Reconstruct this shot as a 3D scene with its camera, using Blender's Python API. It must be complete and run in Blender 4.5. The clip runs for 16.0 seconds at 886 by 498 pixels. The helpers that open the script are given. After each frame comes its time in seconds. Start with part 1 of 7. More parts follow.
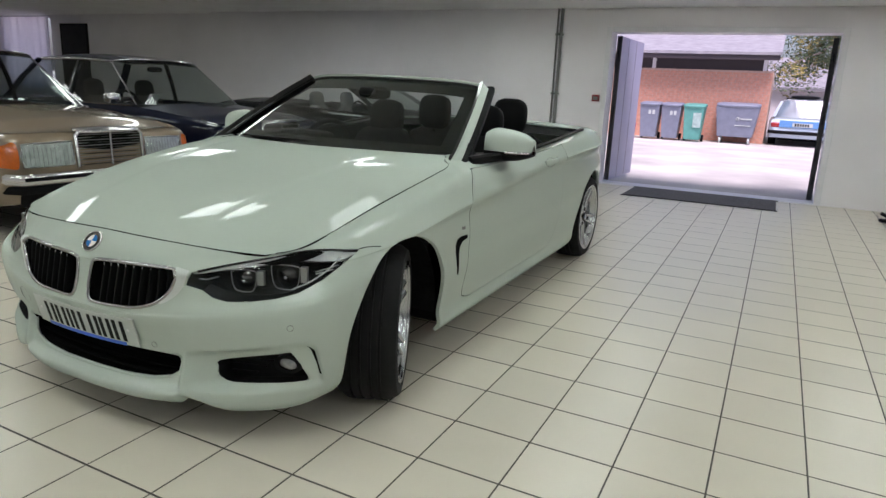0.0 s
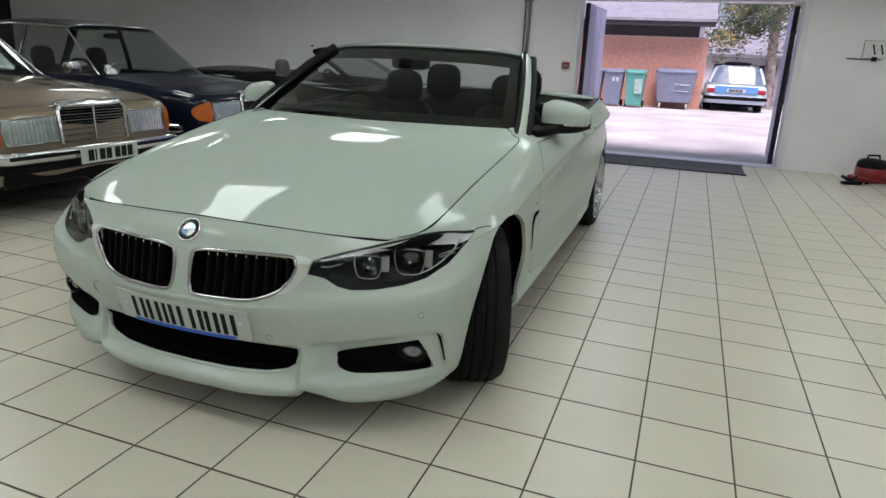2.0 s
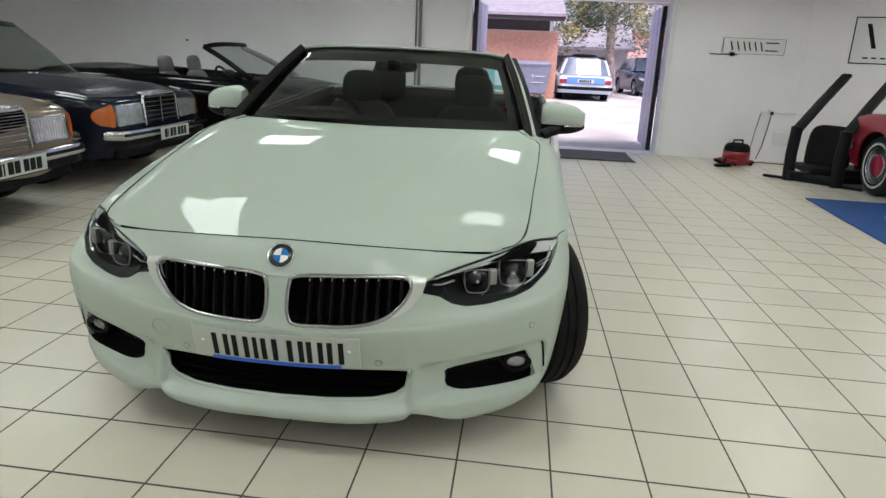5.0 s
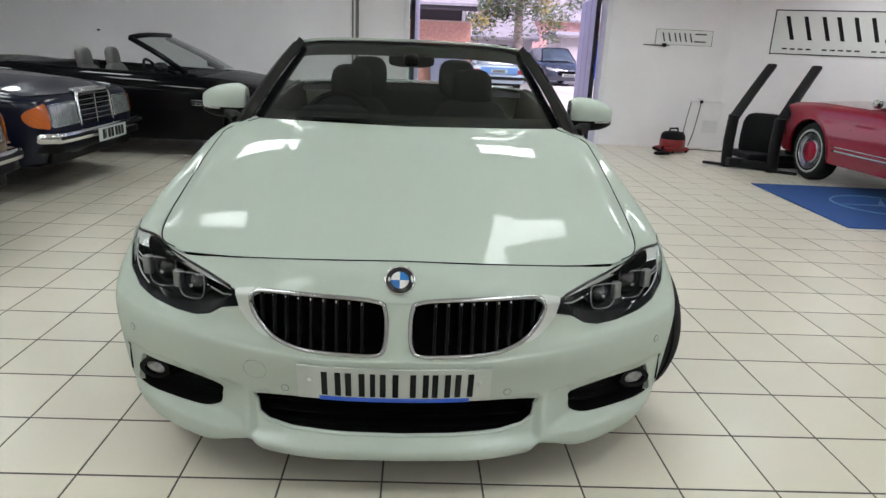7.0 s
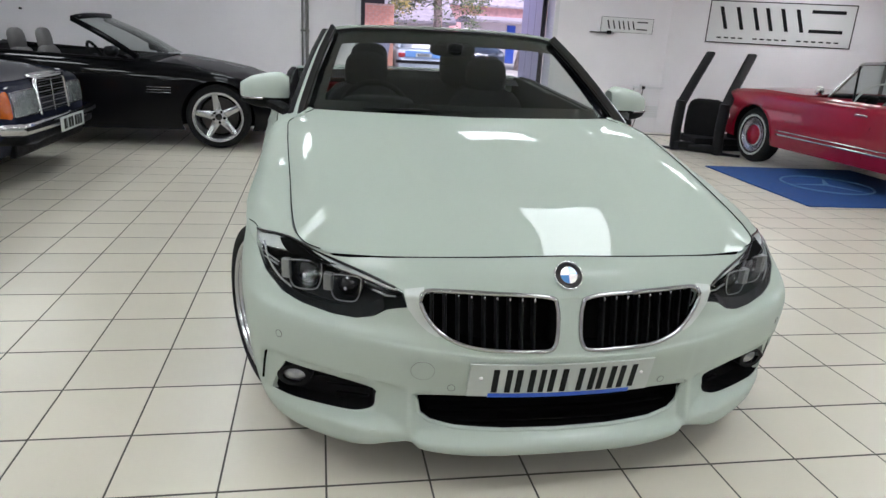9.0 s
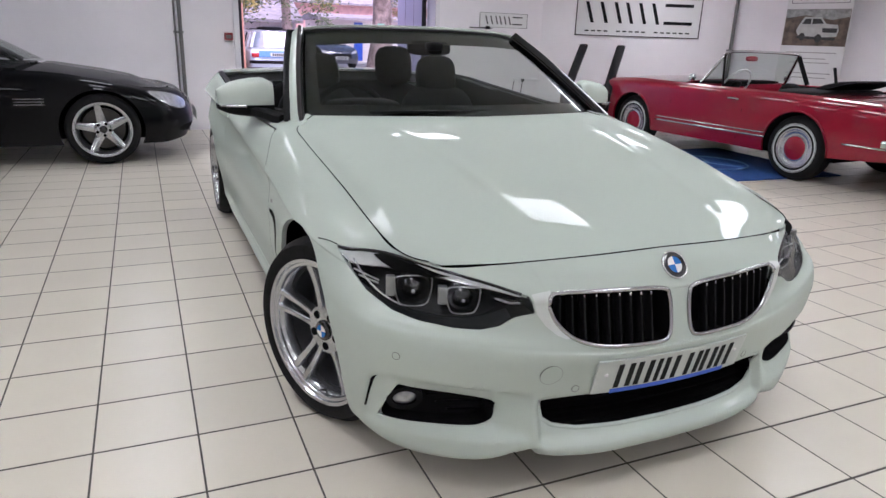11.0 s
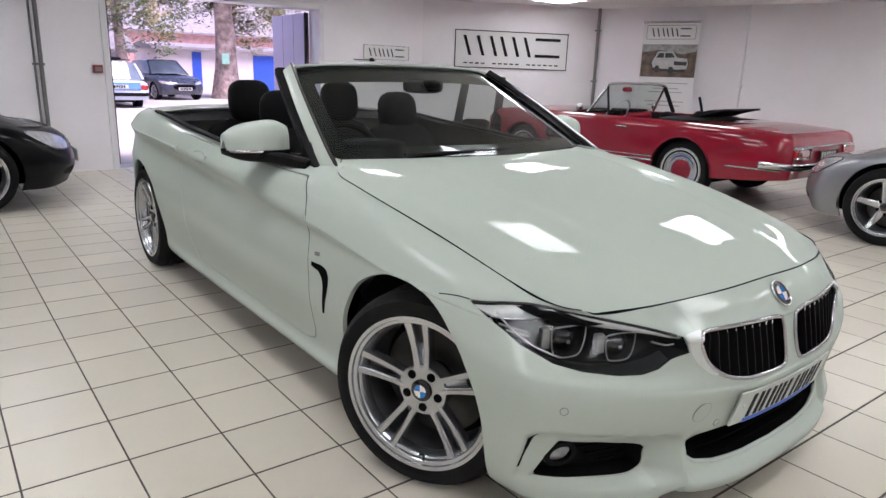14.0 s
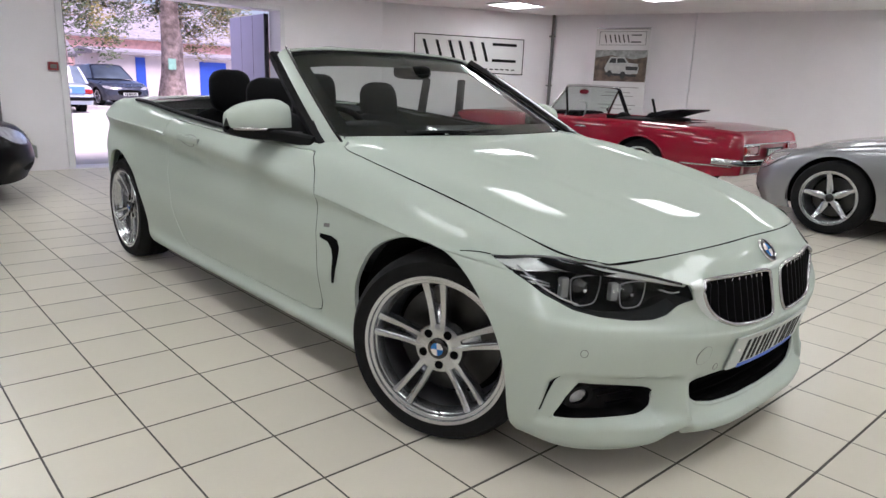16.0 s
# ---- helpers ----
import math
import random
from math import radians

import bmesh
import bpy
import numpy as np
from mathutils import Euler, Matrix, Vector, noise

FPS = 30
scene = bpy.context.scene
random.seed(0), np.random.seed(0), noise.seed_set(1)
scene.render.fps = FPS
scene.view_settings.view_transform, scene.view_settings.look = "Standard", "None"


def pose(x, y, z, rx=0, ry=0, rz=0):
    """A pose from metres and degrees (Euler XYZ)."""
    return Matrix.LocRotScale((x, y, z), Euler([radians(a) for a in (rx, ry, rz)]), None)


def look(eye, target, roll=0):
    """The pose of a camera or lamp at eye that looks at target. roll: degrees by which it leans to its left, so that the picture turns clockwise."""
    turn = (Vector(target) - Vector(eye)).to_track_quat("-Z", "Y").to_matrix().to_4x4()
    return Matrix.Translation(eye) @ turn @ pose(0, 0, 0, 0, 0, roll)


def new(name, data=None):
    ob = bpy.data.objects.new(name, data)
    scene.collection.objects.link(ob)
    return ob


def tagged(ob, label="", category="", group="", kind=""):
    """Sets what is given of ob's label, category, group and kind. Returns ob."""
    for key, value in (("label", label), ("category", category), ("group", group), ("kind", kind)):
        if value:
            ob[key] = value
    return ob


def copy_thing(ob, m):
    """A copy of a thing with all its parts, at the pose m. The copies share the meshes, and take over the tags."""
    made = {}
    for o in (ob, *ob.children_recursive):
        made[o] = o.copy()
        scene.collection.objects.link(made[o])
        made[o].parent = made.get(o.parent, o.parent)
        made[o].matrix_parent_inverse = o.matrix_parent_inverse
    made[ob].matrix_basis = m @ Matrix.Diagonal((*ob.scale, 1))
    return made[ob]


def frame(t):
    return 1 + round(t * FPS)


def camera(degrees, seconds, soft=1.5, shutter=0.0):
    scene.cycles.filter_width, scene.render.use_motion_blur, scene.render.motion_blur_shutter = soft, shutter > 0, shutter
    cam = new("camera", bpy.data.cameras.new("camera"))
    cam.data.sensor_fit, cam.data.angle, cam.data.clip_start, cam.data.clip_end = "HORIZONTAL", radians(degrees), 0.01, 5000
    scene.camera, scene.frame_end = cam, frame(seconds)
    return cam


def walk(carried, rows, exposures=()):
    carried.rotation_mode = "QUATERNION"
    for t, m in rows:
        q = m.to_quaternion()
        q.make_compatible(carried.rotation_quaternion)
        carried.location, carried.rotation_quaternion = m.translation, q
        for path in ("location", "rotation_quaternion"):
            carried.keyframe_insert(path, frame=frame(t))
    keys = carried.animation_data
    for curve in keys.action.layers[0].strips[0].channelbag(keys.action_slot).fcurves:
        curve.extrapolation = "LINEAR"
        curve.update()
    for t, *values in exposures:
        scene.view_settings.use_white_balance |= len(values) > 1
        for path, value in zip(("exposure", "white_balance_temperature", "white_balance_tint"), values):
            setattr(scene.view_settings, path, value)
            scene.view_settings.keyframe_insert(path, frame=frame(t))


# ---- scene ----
cam = camera(67.5, 16.0)
PATH = [
    (0, (2.086, -1.298, 1.228), (1.234, 0.448, 0.752), 2.6),
    (0.5, (1.944, -1.369, 1.238), (1.147, 0.403, 0.76), 3.1),
    (1, (1.789, -1.508, 1.238), (1.097, 0.3, 0.735), 2.3),
    (1.5, (1.645, -1.535, 1.231), (0.993, 0.28, 0.701), 2.5),
    (2, (1.462, -1.488, 1.224), (0.821, 0.322, 0.664), 2.6),
    (2.5, (1.357, -1.472, 1.224), (0.724, 0.335, 0.646), 2.6),
    (3, (1.246, -1.524, 1.236), (0.668, 0.307, 0.674), 3.1),
    (3.5, (1.07, -1.628, 1.252), (0.629, 0.243, 0.701), 2.5),
    (4, (0.953, -1.654, 1.253), (0.622, 0.236, 0.69), 2.8),
    (4.2, (0.914, -1.647, 1.244), (0.599, 0.247, 0.682), 2.8),
    (6.3, (0.225, -1.638, 1.254), (0.243, 0.278, 0.682), 3.0),
    (6.5, (0.172, -1.602, 1.242), (0.207, 0.314, 0.671), 3.2),
    (7, (0.029, -1.474, 1.243), (0.123, 0.438, 0.662), 2.5),
    (7.5, (-0.092, -1.416, 1.241), (0.051, 0.494, 0.667), 2.4),
    (8, (-0.317, -1.455, 1.244), (-0.07, 0.445, 0.672), 2.9),
    (8.5, (-0.505, -1.49, 1.253), (-0.171, 0.387, 0.652), 2.9),
    (9, (-0.653, -1.388, 1.24), (-0.286, 0.48, 0.627), 3.2),
    (9.2, (-0.707, -1.328, 1.244), (-0.311, 0.533, 0.628), 3.1),
    (11.3, (-1.369, -1.082, 1.217), (-0.535, 0.634, 0.62), 1.9),
    (11.5, (-1.41, -1.036, 1.226), (-0.55, 0.669, 0.631), 1.9),
    (12, (-1.508, -0.967, 1.235), (-0.603, 0.714, 0.64), 2.2),
    (12.5, (-1.722, -0.954, 1.247), (-0.719, 0.681, 0.681), 2.6),
    (13, (-1.848, -0.921, 1.246), (-0.734, 0.638, 0.672), 2.3),
    (13.5, (-1.891, -0.767, 1.235), (-0.711, 0.758, 0.704), 2.5),
    (14, (-1.915, -0.659, 1.234), (-0.722, 0.864, 0.724), 1.9),
    (14.5, (-1.994, -0.568, 1.218), (-0.745, 0.918, 0.738), 0.5),
    (15, (-2.087, -0.486, 1.194), (-0.762, 0.94, 0.734), -0.9),
    (15.5, (-2.115, -0.512, 1.15), (-0.793, 0.916, 0.69), 0.1),
    (16, (-2.154, -0.636, 1.114), (-0.839, 0.794, 0.638), 2.3),
]
walk(cam, [(t, look(eye, target, roll)) for t, eye, target, roll in PATH], exposures=[(0, 0.04, 5921, 33.1), (1, -0.06, 5884, 32.8), (2, -0.08, 5859, 32.1), (3, 0.04, 5884, 30.5), (4, 0.13, 5965, 29.8), (6.5, 0.27, 5894, 34.5), (8, 0.35, 5827, 36.8), (9, 0.37, 5757, 38.2), (11.5, 0.39, 5768, 48.5), (12.5, 0.39, 5853, 48.8), (14, 0.38, 5883, 45.5), (15, 0.36, 5889, 42.7), (16, 0.36, 5889, 42.7)])

# ---- light ----
world = bpy.data.worlds.new("world")
scene.world = world
world.use_nodes = True
_sky = world.node_tree.nodes.new("ShaderNodeTexSky")
_sky.sky_type, _sky.sun_disc = "NISHITA", False
_sky.sun_elevation, _sky.sun_rotation = radians(63), radians(200)
_sky.air_density, _sky.dust_density = 1.0, 3.0
world.node_tree.links.new(_sky.outputs[0], world.node_tree.nodes["Background"].inputs[0])
world.node_tree.nodes["Background"].inputs[1].default_value = 0.15
sun = new("sun", bpy.data.lights.new("sun", "SUN"))
sun.data.energy, sun.data.angle, sun.data.color = 5.0, radians(28), (1.0, 0.925, 0.83)
sun.matrix_world = look((2.5, -4.5, 12.0), (0, 1, 0))
PANEL_LIGHT = 10.9

# ---- materials ----
from mathutils.bvhtree import BVHTree


def material(name, colour, rough=0.5, metal=0.0, var=0.12, scale=6.0, bump=0.0, bump_scale=60.0, coat=0.0, coat_rough=0.03,
             spec=0.5, dirt=None, dirt_amount=0.25, rand=0.0, coords="Object", rough_var=0.08):
    """A painted, plastic or mineral surface with uneven tone, fine grain and wear."""
    m = bpy.data.materials.new(name)
    m.use_nodes = True
    nt = m.node_tree
    bs = nt.nodes["Principled BSDF"]
    tc = nt.nodes.new("ShaderNodeTexCoord")
    src = tc.outputs["Object" if coords == "Position" else coords]
    if coords == "Position":
        src = nt.nodes.new("ShaderNodeNewGeometry").outputs["Position"]
    n1 = nt.nodes.new("ShaderNodeTexNoise")
    n1.inputs["Scale"].default_value, n1.inputs["Detail"].default_value = scale, 6
    nt.links.new(src, n1.inputs["Vector"])
    ramp = nt.nodes.new("ShaderNodeMapRange")
    ramp.inputs["From Min"].default_value, ramp.inputs["From Max"].default_value = 0.3, 0.7
    ramp.inputs["To Min"].default_value, ramp.inputs["To Max"].default_value = 1 - var, 1 + var
    nt.links.new(n1.outputs["Fac"], ramp.inputs["Value"])
    mul = nt.nodes.new("ShaderNodeMixRGB")
    mul.blend_type, mul.inputs[0].default_value = "MULTIPLY", 1.0
    mul.inputs[1].default_value = (*colour, 1)
    nt.links.new(ramp.outputs[0], mul.inputs[2])
    last = mul.outputs[0]
    if dirt:
        n2 = nt.nodes.new("ShaderNodeTexNoise")
        n2.inputs["Scale"].default_value, n2.inputs["Detail"].default_value = scale * 0.35, 9
        nt.links.new(src, n2.inputs["Vector"])
        r2 = nt.nodes.new("ShaderNodeMapRange")
        r2.inputs["From Min"].default_value, r2.inputs["From Max"].default_value = 0.5, 0.75
        r2.inputs["To Max"].default_value = dirt_amount
        nt.links.new(n2.outputs["Fac"], r2.inputs["Value"])
        mix = nt.nodes.new("ShaderNodeMixRGB")
        nt.links.new(r2.outputs[0], mix.inputs[0])
        nt.links.new(last, mix.inputs[1])
        mix.inputs[2].default_value = (*dirt, 1)
        last = mix.outputs[0]
    if rand:
        oi = nt.nodes.new("ShaderNodeObjectInfo")
        r3 = nt.nodes.new("ShaderNodeMapRange")
        r3.inputs["To Min"].default_value, r3.inputs["To Max"].default_value = 1 - rand, 1 + rand
        nt.links.new(oi.outputs["Random"], r3.inputs["Value"])
        m3 = nt.nodes.new("ShaderNodeMixRGB")
        m3.blend_type, m3.inputs[0].default_value = "MULTIPLY", 1.0
        nt.links.new(last, m3.inputs[1])
        nt.links.new(r3.outputs[0], m3.inputs[2])
        last = m3.outputs[0]
    nt.links.new(last, bs.inputs["Base Color"])
    rr = nt.nodes.new("ShaderNodeMapRange")
    rr.inputs["From Min"].default_value, rr.inputs["From Max"].default_value = 0.3, 0.7
    rr.inputs["To Min"].default_value, rr.inputs["To Max"].default_value = max(0.02, rough - rough_var), min(1, rough + rough_var)
    nt.links.new(n1.outputs["Fac"], rr.inputs["Value"])
    nt.links.new(rr.outputs[0], bs.inputs["Roughness"])
    bs.inputs["Metallic"].default_value = metal
    bs.inputs["Specular IOR Level"].default_value = spec
    if coat:
        bs.inputs["Coat Weight"].default_value, bs.inputs["Coat Roughness"].default_value = coat, coat_rough
    if bump:
        n4 = nt.nodes.new("ShaderNodeTexNoise")
        n4.inputs["Scale"].default_value, n4.inputs["Detail"].default_value = bump_scale, 4
        nt.links.new(src, n4.inputs["Vector"])
        b = nt.nodes.new("ShaderNodeBump")
        b.inputs["Strength"].default_value, b.inputs["Distance"].default_value = min(1.0, bump), 0.01
        nt.links.new(n4.outputs["Fac"], b.inputs["Height"])
        nt.links.new(b.outputs[0], bs.inputs["Normal"])
    return m


def glass(name, tint=(1, 1, 1), rough=0.0, ior=1.5):
    """Thin glass: see-through, with a mirror reflection that grows at grazing angles."""
    m = bpy.data.materials.new(name)
    m.use_nodes = True
    nt = m.node_tree
    nt.nodes.remove(nt.nodes["Principled BSDF"])
    tr, gl = nt.nodes.new("ShaderNodeBsdfTransparent"), nt.nodes.new("ShaderNodeBsdfGlossy")
    tr.inputs[0].default_value = (*tint, 1)
    gl.inputs["Roughness"].default_value = rough
    lw, pw, fr = nt.nodes.new("ShaderNodeLayerWeight"), nt.nodes.new("ShaderNodeMath"), nt.nodes.new("ShaderNodeMath")
    lw.inputs["Blend"].default_value = 0.5
    pw.operation, fr.operation = "POWER", "MULTIPLY_ADD"
    pw.inputs[1].default_value = 5.0
    f0 = 1.7 * ((ior - 1) / (ior + 1)) ** 2
    fr.inputs[1].default_value, fr.inputs[2].default_value = 1 - f0, f0
    nt.links.new(lw.outputs["Facing"], pw.inputs[0])
    nt.links.new(pw.outputs[0], fr.inputs[0])
    mx = nt.nodes.new("ShaderNodeMixShader")
    nt.links.new(fr.outputs[0], mx.inputs[0])
    nt.links.new(tr.outputs[0], mx.inputs[1])
    nt.links.new(gl.outputs[0], mx.inputs[2])
    nt.links.new(mx.outputs[0], nt.nodes["Material Output"].inputs[0])
    return m


def glow(name, colour, strength):
    m = bpy.data.materials.new(name)
    m.use_nodes = True
    bs = m.node_tree.nodes["Principled BSDF"]
    bs.inputs["Base Color"].default_value = (0.8, 0.8, 0.8, 1)
    bs.inputs["Emission Color"].default_value = (*colour, 1)
    bs.inputs["Emission Strength"].default_value = strength
    return m


M = dict(
    wall=material("wall_paint", (0.83, 0.805, 0.835), 0.6, var=0.04, scale=1.3, bump=0.12, bump_scale=45, dirt=(0.55, 0.53, 0.5), dirt_amount=0.12, coords="Position"),
    ceiling=material("ceiling_paint", (0.80, 0.79, 0.78), 0.8, var=0.04, scale=2, bump=0.1, bump_scale=80, coords="Position"),
    tile=material("floor_tile_glaze", (0.67, 0.62, 0.525), 0.295, spec=0.5, var=0.03, scale=2.2, bump=0.015, bump_scale=30, dirt=(0.42, 0.38, 0.33), dirt_amount=0.10, rand=0.045, coords="Position", rough_var=0.012),
    grout=material("floor_grout", (0.085, 0.075, 0.065), 0.85, var=0.25, scale=9, bump=0.3, coords="Position"),
    white_paint=material("white_car_paint", (0.468, 0.53, 0.476), 0.5, var=0.008, scale=2, spec=0.0, coat=0.38, coat_rough=0.004, rough_var=0.02),
    black_paint=material("black_car_paint", (0.004, 0.004, 0.005), 0.4, var=0.05, scale=2, spec=0.02, coat=0.42, coat_rough=0.02, rough_var=0.02),
    navy_paint=material("navy_car_paint", (0.005, 0.007, 0.020), 0.3, var=0.05, scale=2, spec=0.05, coat=0.7, coat_rough=0.03, rough_var=0.02),
    gold_paint=material("gold_car_paint", (0.25, 0.195, 0.14), 0.34, metal=0.25, var=0.03, scale=2, spec=0.08, coat=1.0, coat_rough=0.03, rough_var=0.03),
    red_paint=material("red_car_paint", (0.27, 0.005, 0.02), 0.3, var=0.03, scale=2, spec=0.08, coat=1.0, coat_rough=0.02, rough_var=0.02),
    silver_paint=material("silver_car_paint", (0.27, 0.275, 0.295), 0.34, metal=0.75, var=0.03, scale=2, spec=0.08, coat=1.0, coat_rough=0.03, rough_var=0.03),
    grey_paint=material("grey_car_paint", (0.055, 0.065, 0.085), 0.3, metal=0.3, var=0.03, scale=2, spec=0.08, coat=1.0),
    chrome=material("chrome", (0.60, 0.60, 0.61), 0.08, metal=1.0, var=0.02, rough_var=0.03),
    alloy=material("alloy_silver", (0.50, 0.515, 0.535), 0.21, metal=0.93, var=0.02, scale=14, coat=0.4, rough_var=0.02),
    barrel=material("rim_barrel_grey", (0.22, 0.225, 0.23), 0.42, metal=0.8, var=0.06, scale=10, rough_var=0.03),
    lamp_silver=material("lamp_silver", (0.34, 0.355, 0.355), 0.34, metal=0.85, var=0.05, rough_var=0.02),
    lamp_brow=material("lamp_brow_silver", (0.56, 0.58, 0.58), 0.36, metal=0.25, var=0.08, scale=20, rough_var=0.02),
    lamp_ring=material("lamp_ring_grey", (0.30, 0.31, 0.31), 0.32, metal=0.5, var=0.05, rough_var=0.02),
    grille_chrome=material("satin_chrome", (0.46, 0.46, 0.47), 0.12, metal=1.0, var=0.03, rough_var=0.03),
    grille_satin=material("pale_satin_chrome", (0.60, 0.63, 0.61), 0.34, metal=0.4, var=0.03, rough_var=0.02),
    lamp_shelf=material("lamp_shelf_black", (0.010, 0.011, 0.012), 0.40, spec=0.16, var=0.1, scale=20),
    lamp_bowl=material("lamp_bowl_grey", (0.008, 0.009, 0.010), 0.42, spec=0.14, var=0.1, scale=20),
    brake=material("brake_disc_steel", (0.07, 0.068, 0.066), 0.38, metal=1.0, var=0.12, scale=30),
    rubber=material("tyre_rubber", (0.008, 0.008, 0.0085), 0.8, spec=0.2, var=0.2, scale=25, bump=0.15, bump_scale=90, dirt=(0.035, 0.032, 0.03), dirt_amount=0.18),
    plastic=material("black_plastic", (0.006, 0.006, 0.0065), 0.55, spec=0.12, var=0.12, scale=30, bump=0.06, bump_scale=160),
    gloss_black=material("gloss_black", (0.006, 0.006, 0.007), 0.12, var=0.05, coat=0.5),
    void=material("dark_cavity", (0.005, 0.005, 0.005), 0.95, var=0.2, spec=0.04),
    liner=material("arch_liner_felt", (0.010, 0.010, 0.010), 0.95, var=0.3, scale=40, bump=0.3, spec=0.05),
    leather=material("black_leather", (0.005, 0.005, 0.0055), 0.62, spec=0.09, var=0.1, scale=12, bump=0.18, bump_scale=130),
    cloth=material("black_cloth", (0.012, 0.012, 0.013), 0.9, var=0.2, scale=40, bump=0.35, bump_scale=260),
    tan=material("grey_upholstery", (0.13, 0.125, 0.12), 0.6, var=0.1, scale=15, bump=0.15, bump_scale=120),
    lens=glass("clear_lens", (0.95, 0.96, 0.96), 0.0, 1.22),
    screen=glass("windscreen_glass", (0.66, 0.72, 0.69), 0.0, 1.36),
    tint=glass("tinted_glass", (0.74, 0.79, 0.77)),
    amber=material("amber_lens", (0.52, 0.105, 0.006), 0.15, var=0.08, scale=50, coat=1.0),
    red_lens=material("red_lens", (0.35, 0.008, 0.008), 0.15, var=0.1, scale=40, coat=1.0),
    white_lens=material("fluted_lens", (0.62, 0.64, 0.66), 0.12, metal=0.5, var=0.22, scale=22, bump=0.3, bump_scale=45, coat=1.0),
    fog_lens=material("fog_lamp_glass", (0.32, 0.33, 0.34), 0.15, metal=0.5, var=0.25, scale=40, coat=1.0),
    plate=material("plate_white", (0.50, 0.54, 0.51), 0.40, var=0.03),
    ink=material("plate_ink", (0.010, 0.011, 0.011), 0.6, var=0.05, spec=0.15),
    blue=material("blue_band", (0.02, 0.11, 0.62), 0.4, var=0.05),
    badge_blue=material("badge_blue", (0.02, 0.18, 0.55), 0.2, coat=1.0, var=0.03),
    badge_white=material("badge_white", (0.8, 0.8, 0.8), 0.25, coat=1.0, var=0.02),
    frame_white=material("white_gloss_woodwork", (0.76, 0.75, 0.78), 0.4, var=0.03, scale=4, dirt=(0.45, 0.42, 0.4), dirt_amount=0.12),
    door_grey=material("lilac_grey_door", (0.44, 0.43, 0.56), 0.5, var=0.05, scale=3, dirt=(0.2, 0.19, 0.2), dirt_amount=0.12),
    door_dark=material("dark_door_edge", (0.015, 0.014, 0.018), 0.6, var=0.1),
    steel=material("painted_dark_steel", (0.008, 0.008, 0.009), 0.55, spec=0.2, var=0.2, scale=15, bump=0.06),
    conduit=material("grey_conduit", (0.16, 0.155, 0.15), 0.5, var=0.1, scale=8),
    doormat=material("grey_coir_mat", (0.10, 0.095, 0.105), 0.95, var=0.25, scale=30, bump=0.8, bump_scale=220),
    bluemat=material("blue_floor_mat", (0.012, 0.07, 0.26), 0.85, var=0.15, scale=20, bump=0.5, bump_scale=250),
    matlogo=material("mat_pale_blue", (0.10, 0.22, 0.42), 0.85, var=0.12, scale=20, bump=0.4, bump_scale=250),
    paper=material("sign_white", (0.72, 0.72, 0.72), 0.5, var=0.02),
    red_plastic=material("red_plastic", (0.24, 0.010, 0.014), 0.35, var=0.06, coat=0.3),
    lilac=material("grey_print", (0.32, 0.31, 0.30), 0.5, var=0.2, scale=8),
)
M["panel_glow"] = glow("light_panel", (0.86, 1.0, 0.77), PANEL_LIGHT)

# ---- mesh helpers ----
def mesh_from(name, verts, faces, smooth=True):
    me = bpy.data.meshes.new(name)
    me.from_pydata([tuple(v) for v in verts], [], faces)
    me.validate()
    if smooth:
        me.polygons.foreach_set("use_smooth", [True] * len(me.polygons))
    return me


def part(name, geo, mat, parent=None, label="", at=None, angle=None):
    """Links a bmesh or a mesh as one object, under its thing when one is given."""
    if isinstance(geo, bmesh.types.BMesh):
        me = bpy.data.meshes.new(name)
        geo.to_mesh(me)
        geo.free()
    else:
        me = geo
    if not me.materials:
        me.materials.append(mat)
    if angle is not None:
        me.polygons.foreach_set("use_smooth", [True] * len(me.polygons))
        me.set_sharp_from_angle(angle=radians(angle))
    ob = new(name, me)
    if parent is not None:
        ob.parent = parent
    if at is not None:
        ob.matrix_basis = at
    if label:
        ob["label"] = label
    return ob


def thing(name, label, category, at=None, group="", kind=""):
    ob = tagged(new(name), label, category, group, kind)
    if at is not None:
        ob.matrix_basis = at
    return ob


def add_box(bm, x0, x1, y0, y1, z0, z1, bevel=0.0, m=None):
    r = bmesh.ops.create_cube(bm, size=1.0, matrix=Matrix.Translation(((x0 + x1) / 2, (y0 + y1) / 2, (z0 + z1) / 2)) @ Matrix.Diagonal((x1 - x0, y1 - y0, z1 - z0, 1)))
    if bevel:
        es = list({e for v in r["verts"] for e in v.link_edges})
        rb = bmesh.ops.bevel(bm, geom=es, offset=bevel, segments=2, affect="EDGES", profile=0.6)
        vs = list({v for f in rb["faces"] for v in f.verts})
    else:
        vs = r["verts"]
    if m is not None:
        allv = set(vs)
        stack = list(vs)
        while stack:
            for e in stack.pop().link_edges:
                for w in e.verts:
                    if w not in allv:
                        allv.add(w)
                        stack.append(w)
        bmesh.ops.transform(bm, matrix=m, verts=list(allv))
    return bm


def box(x0, x1, y0, y1, z0, z1, bevel=0.0, m=None):
    return add_box(bmesh.new(), x0, x1, y0, y1, z0, z1, bevel, m)


def add_rod(bm, a, b, r, r2=None, seg=12):
    a, b = Vector(a), Vector(b)
    d = b - a
    mt = Matrix.Translation((a + b) / 2) @ d.to_track_quat("Z", "Y").to_matrix().to_4x4()
    bmesh.ops.create_cone(bm, cap_ends=True, segments=seg, radius1=r, radius2=r if r2 is None else r2, depth=d.length, matrix=mt)
    return bm


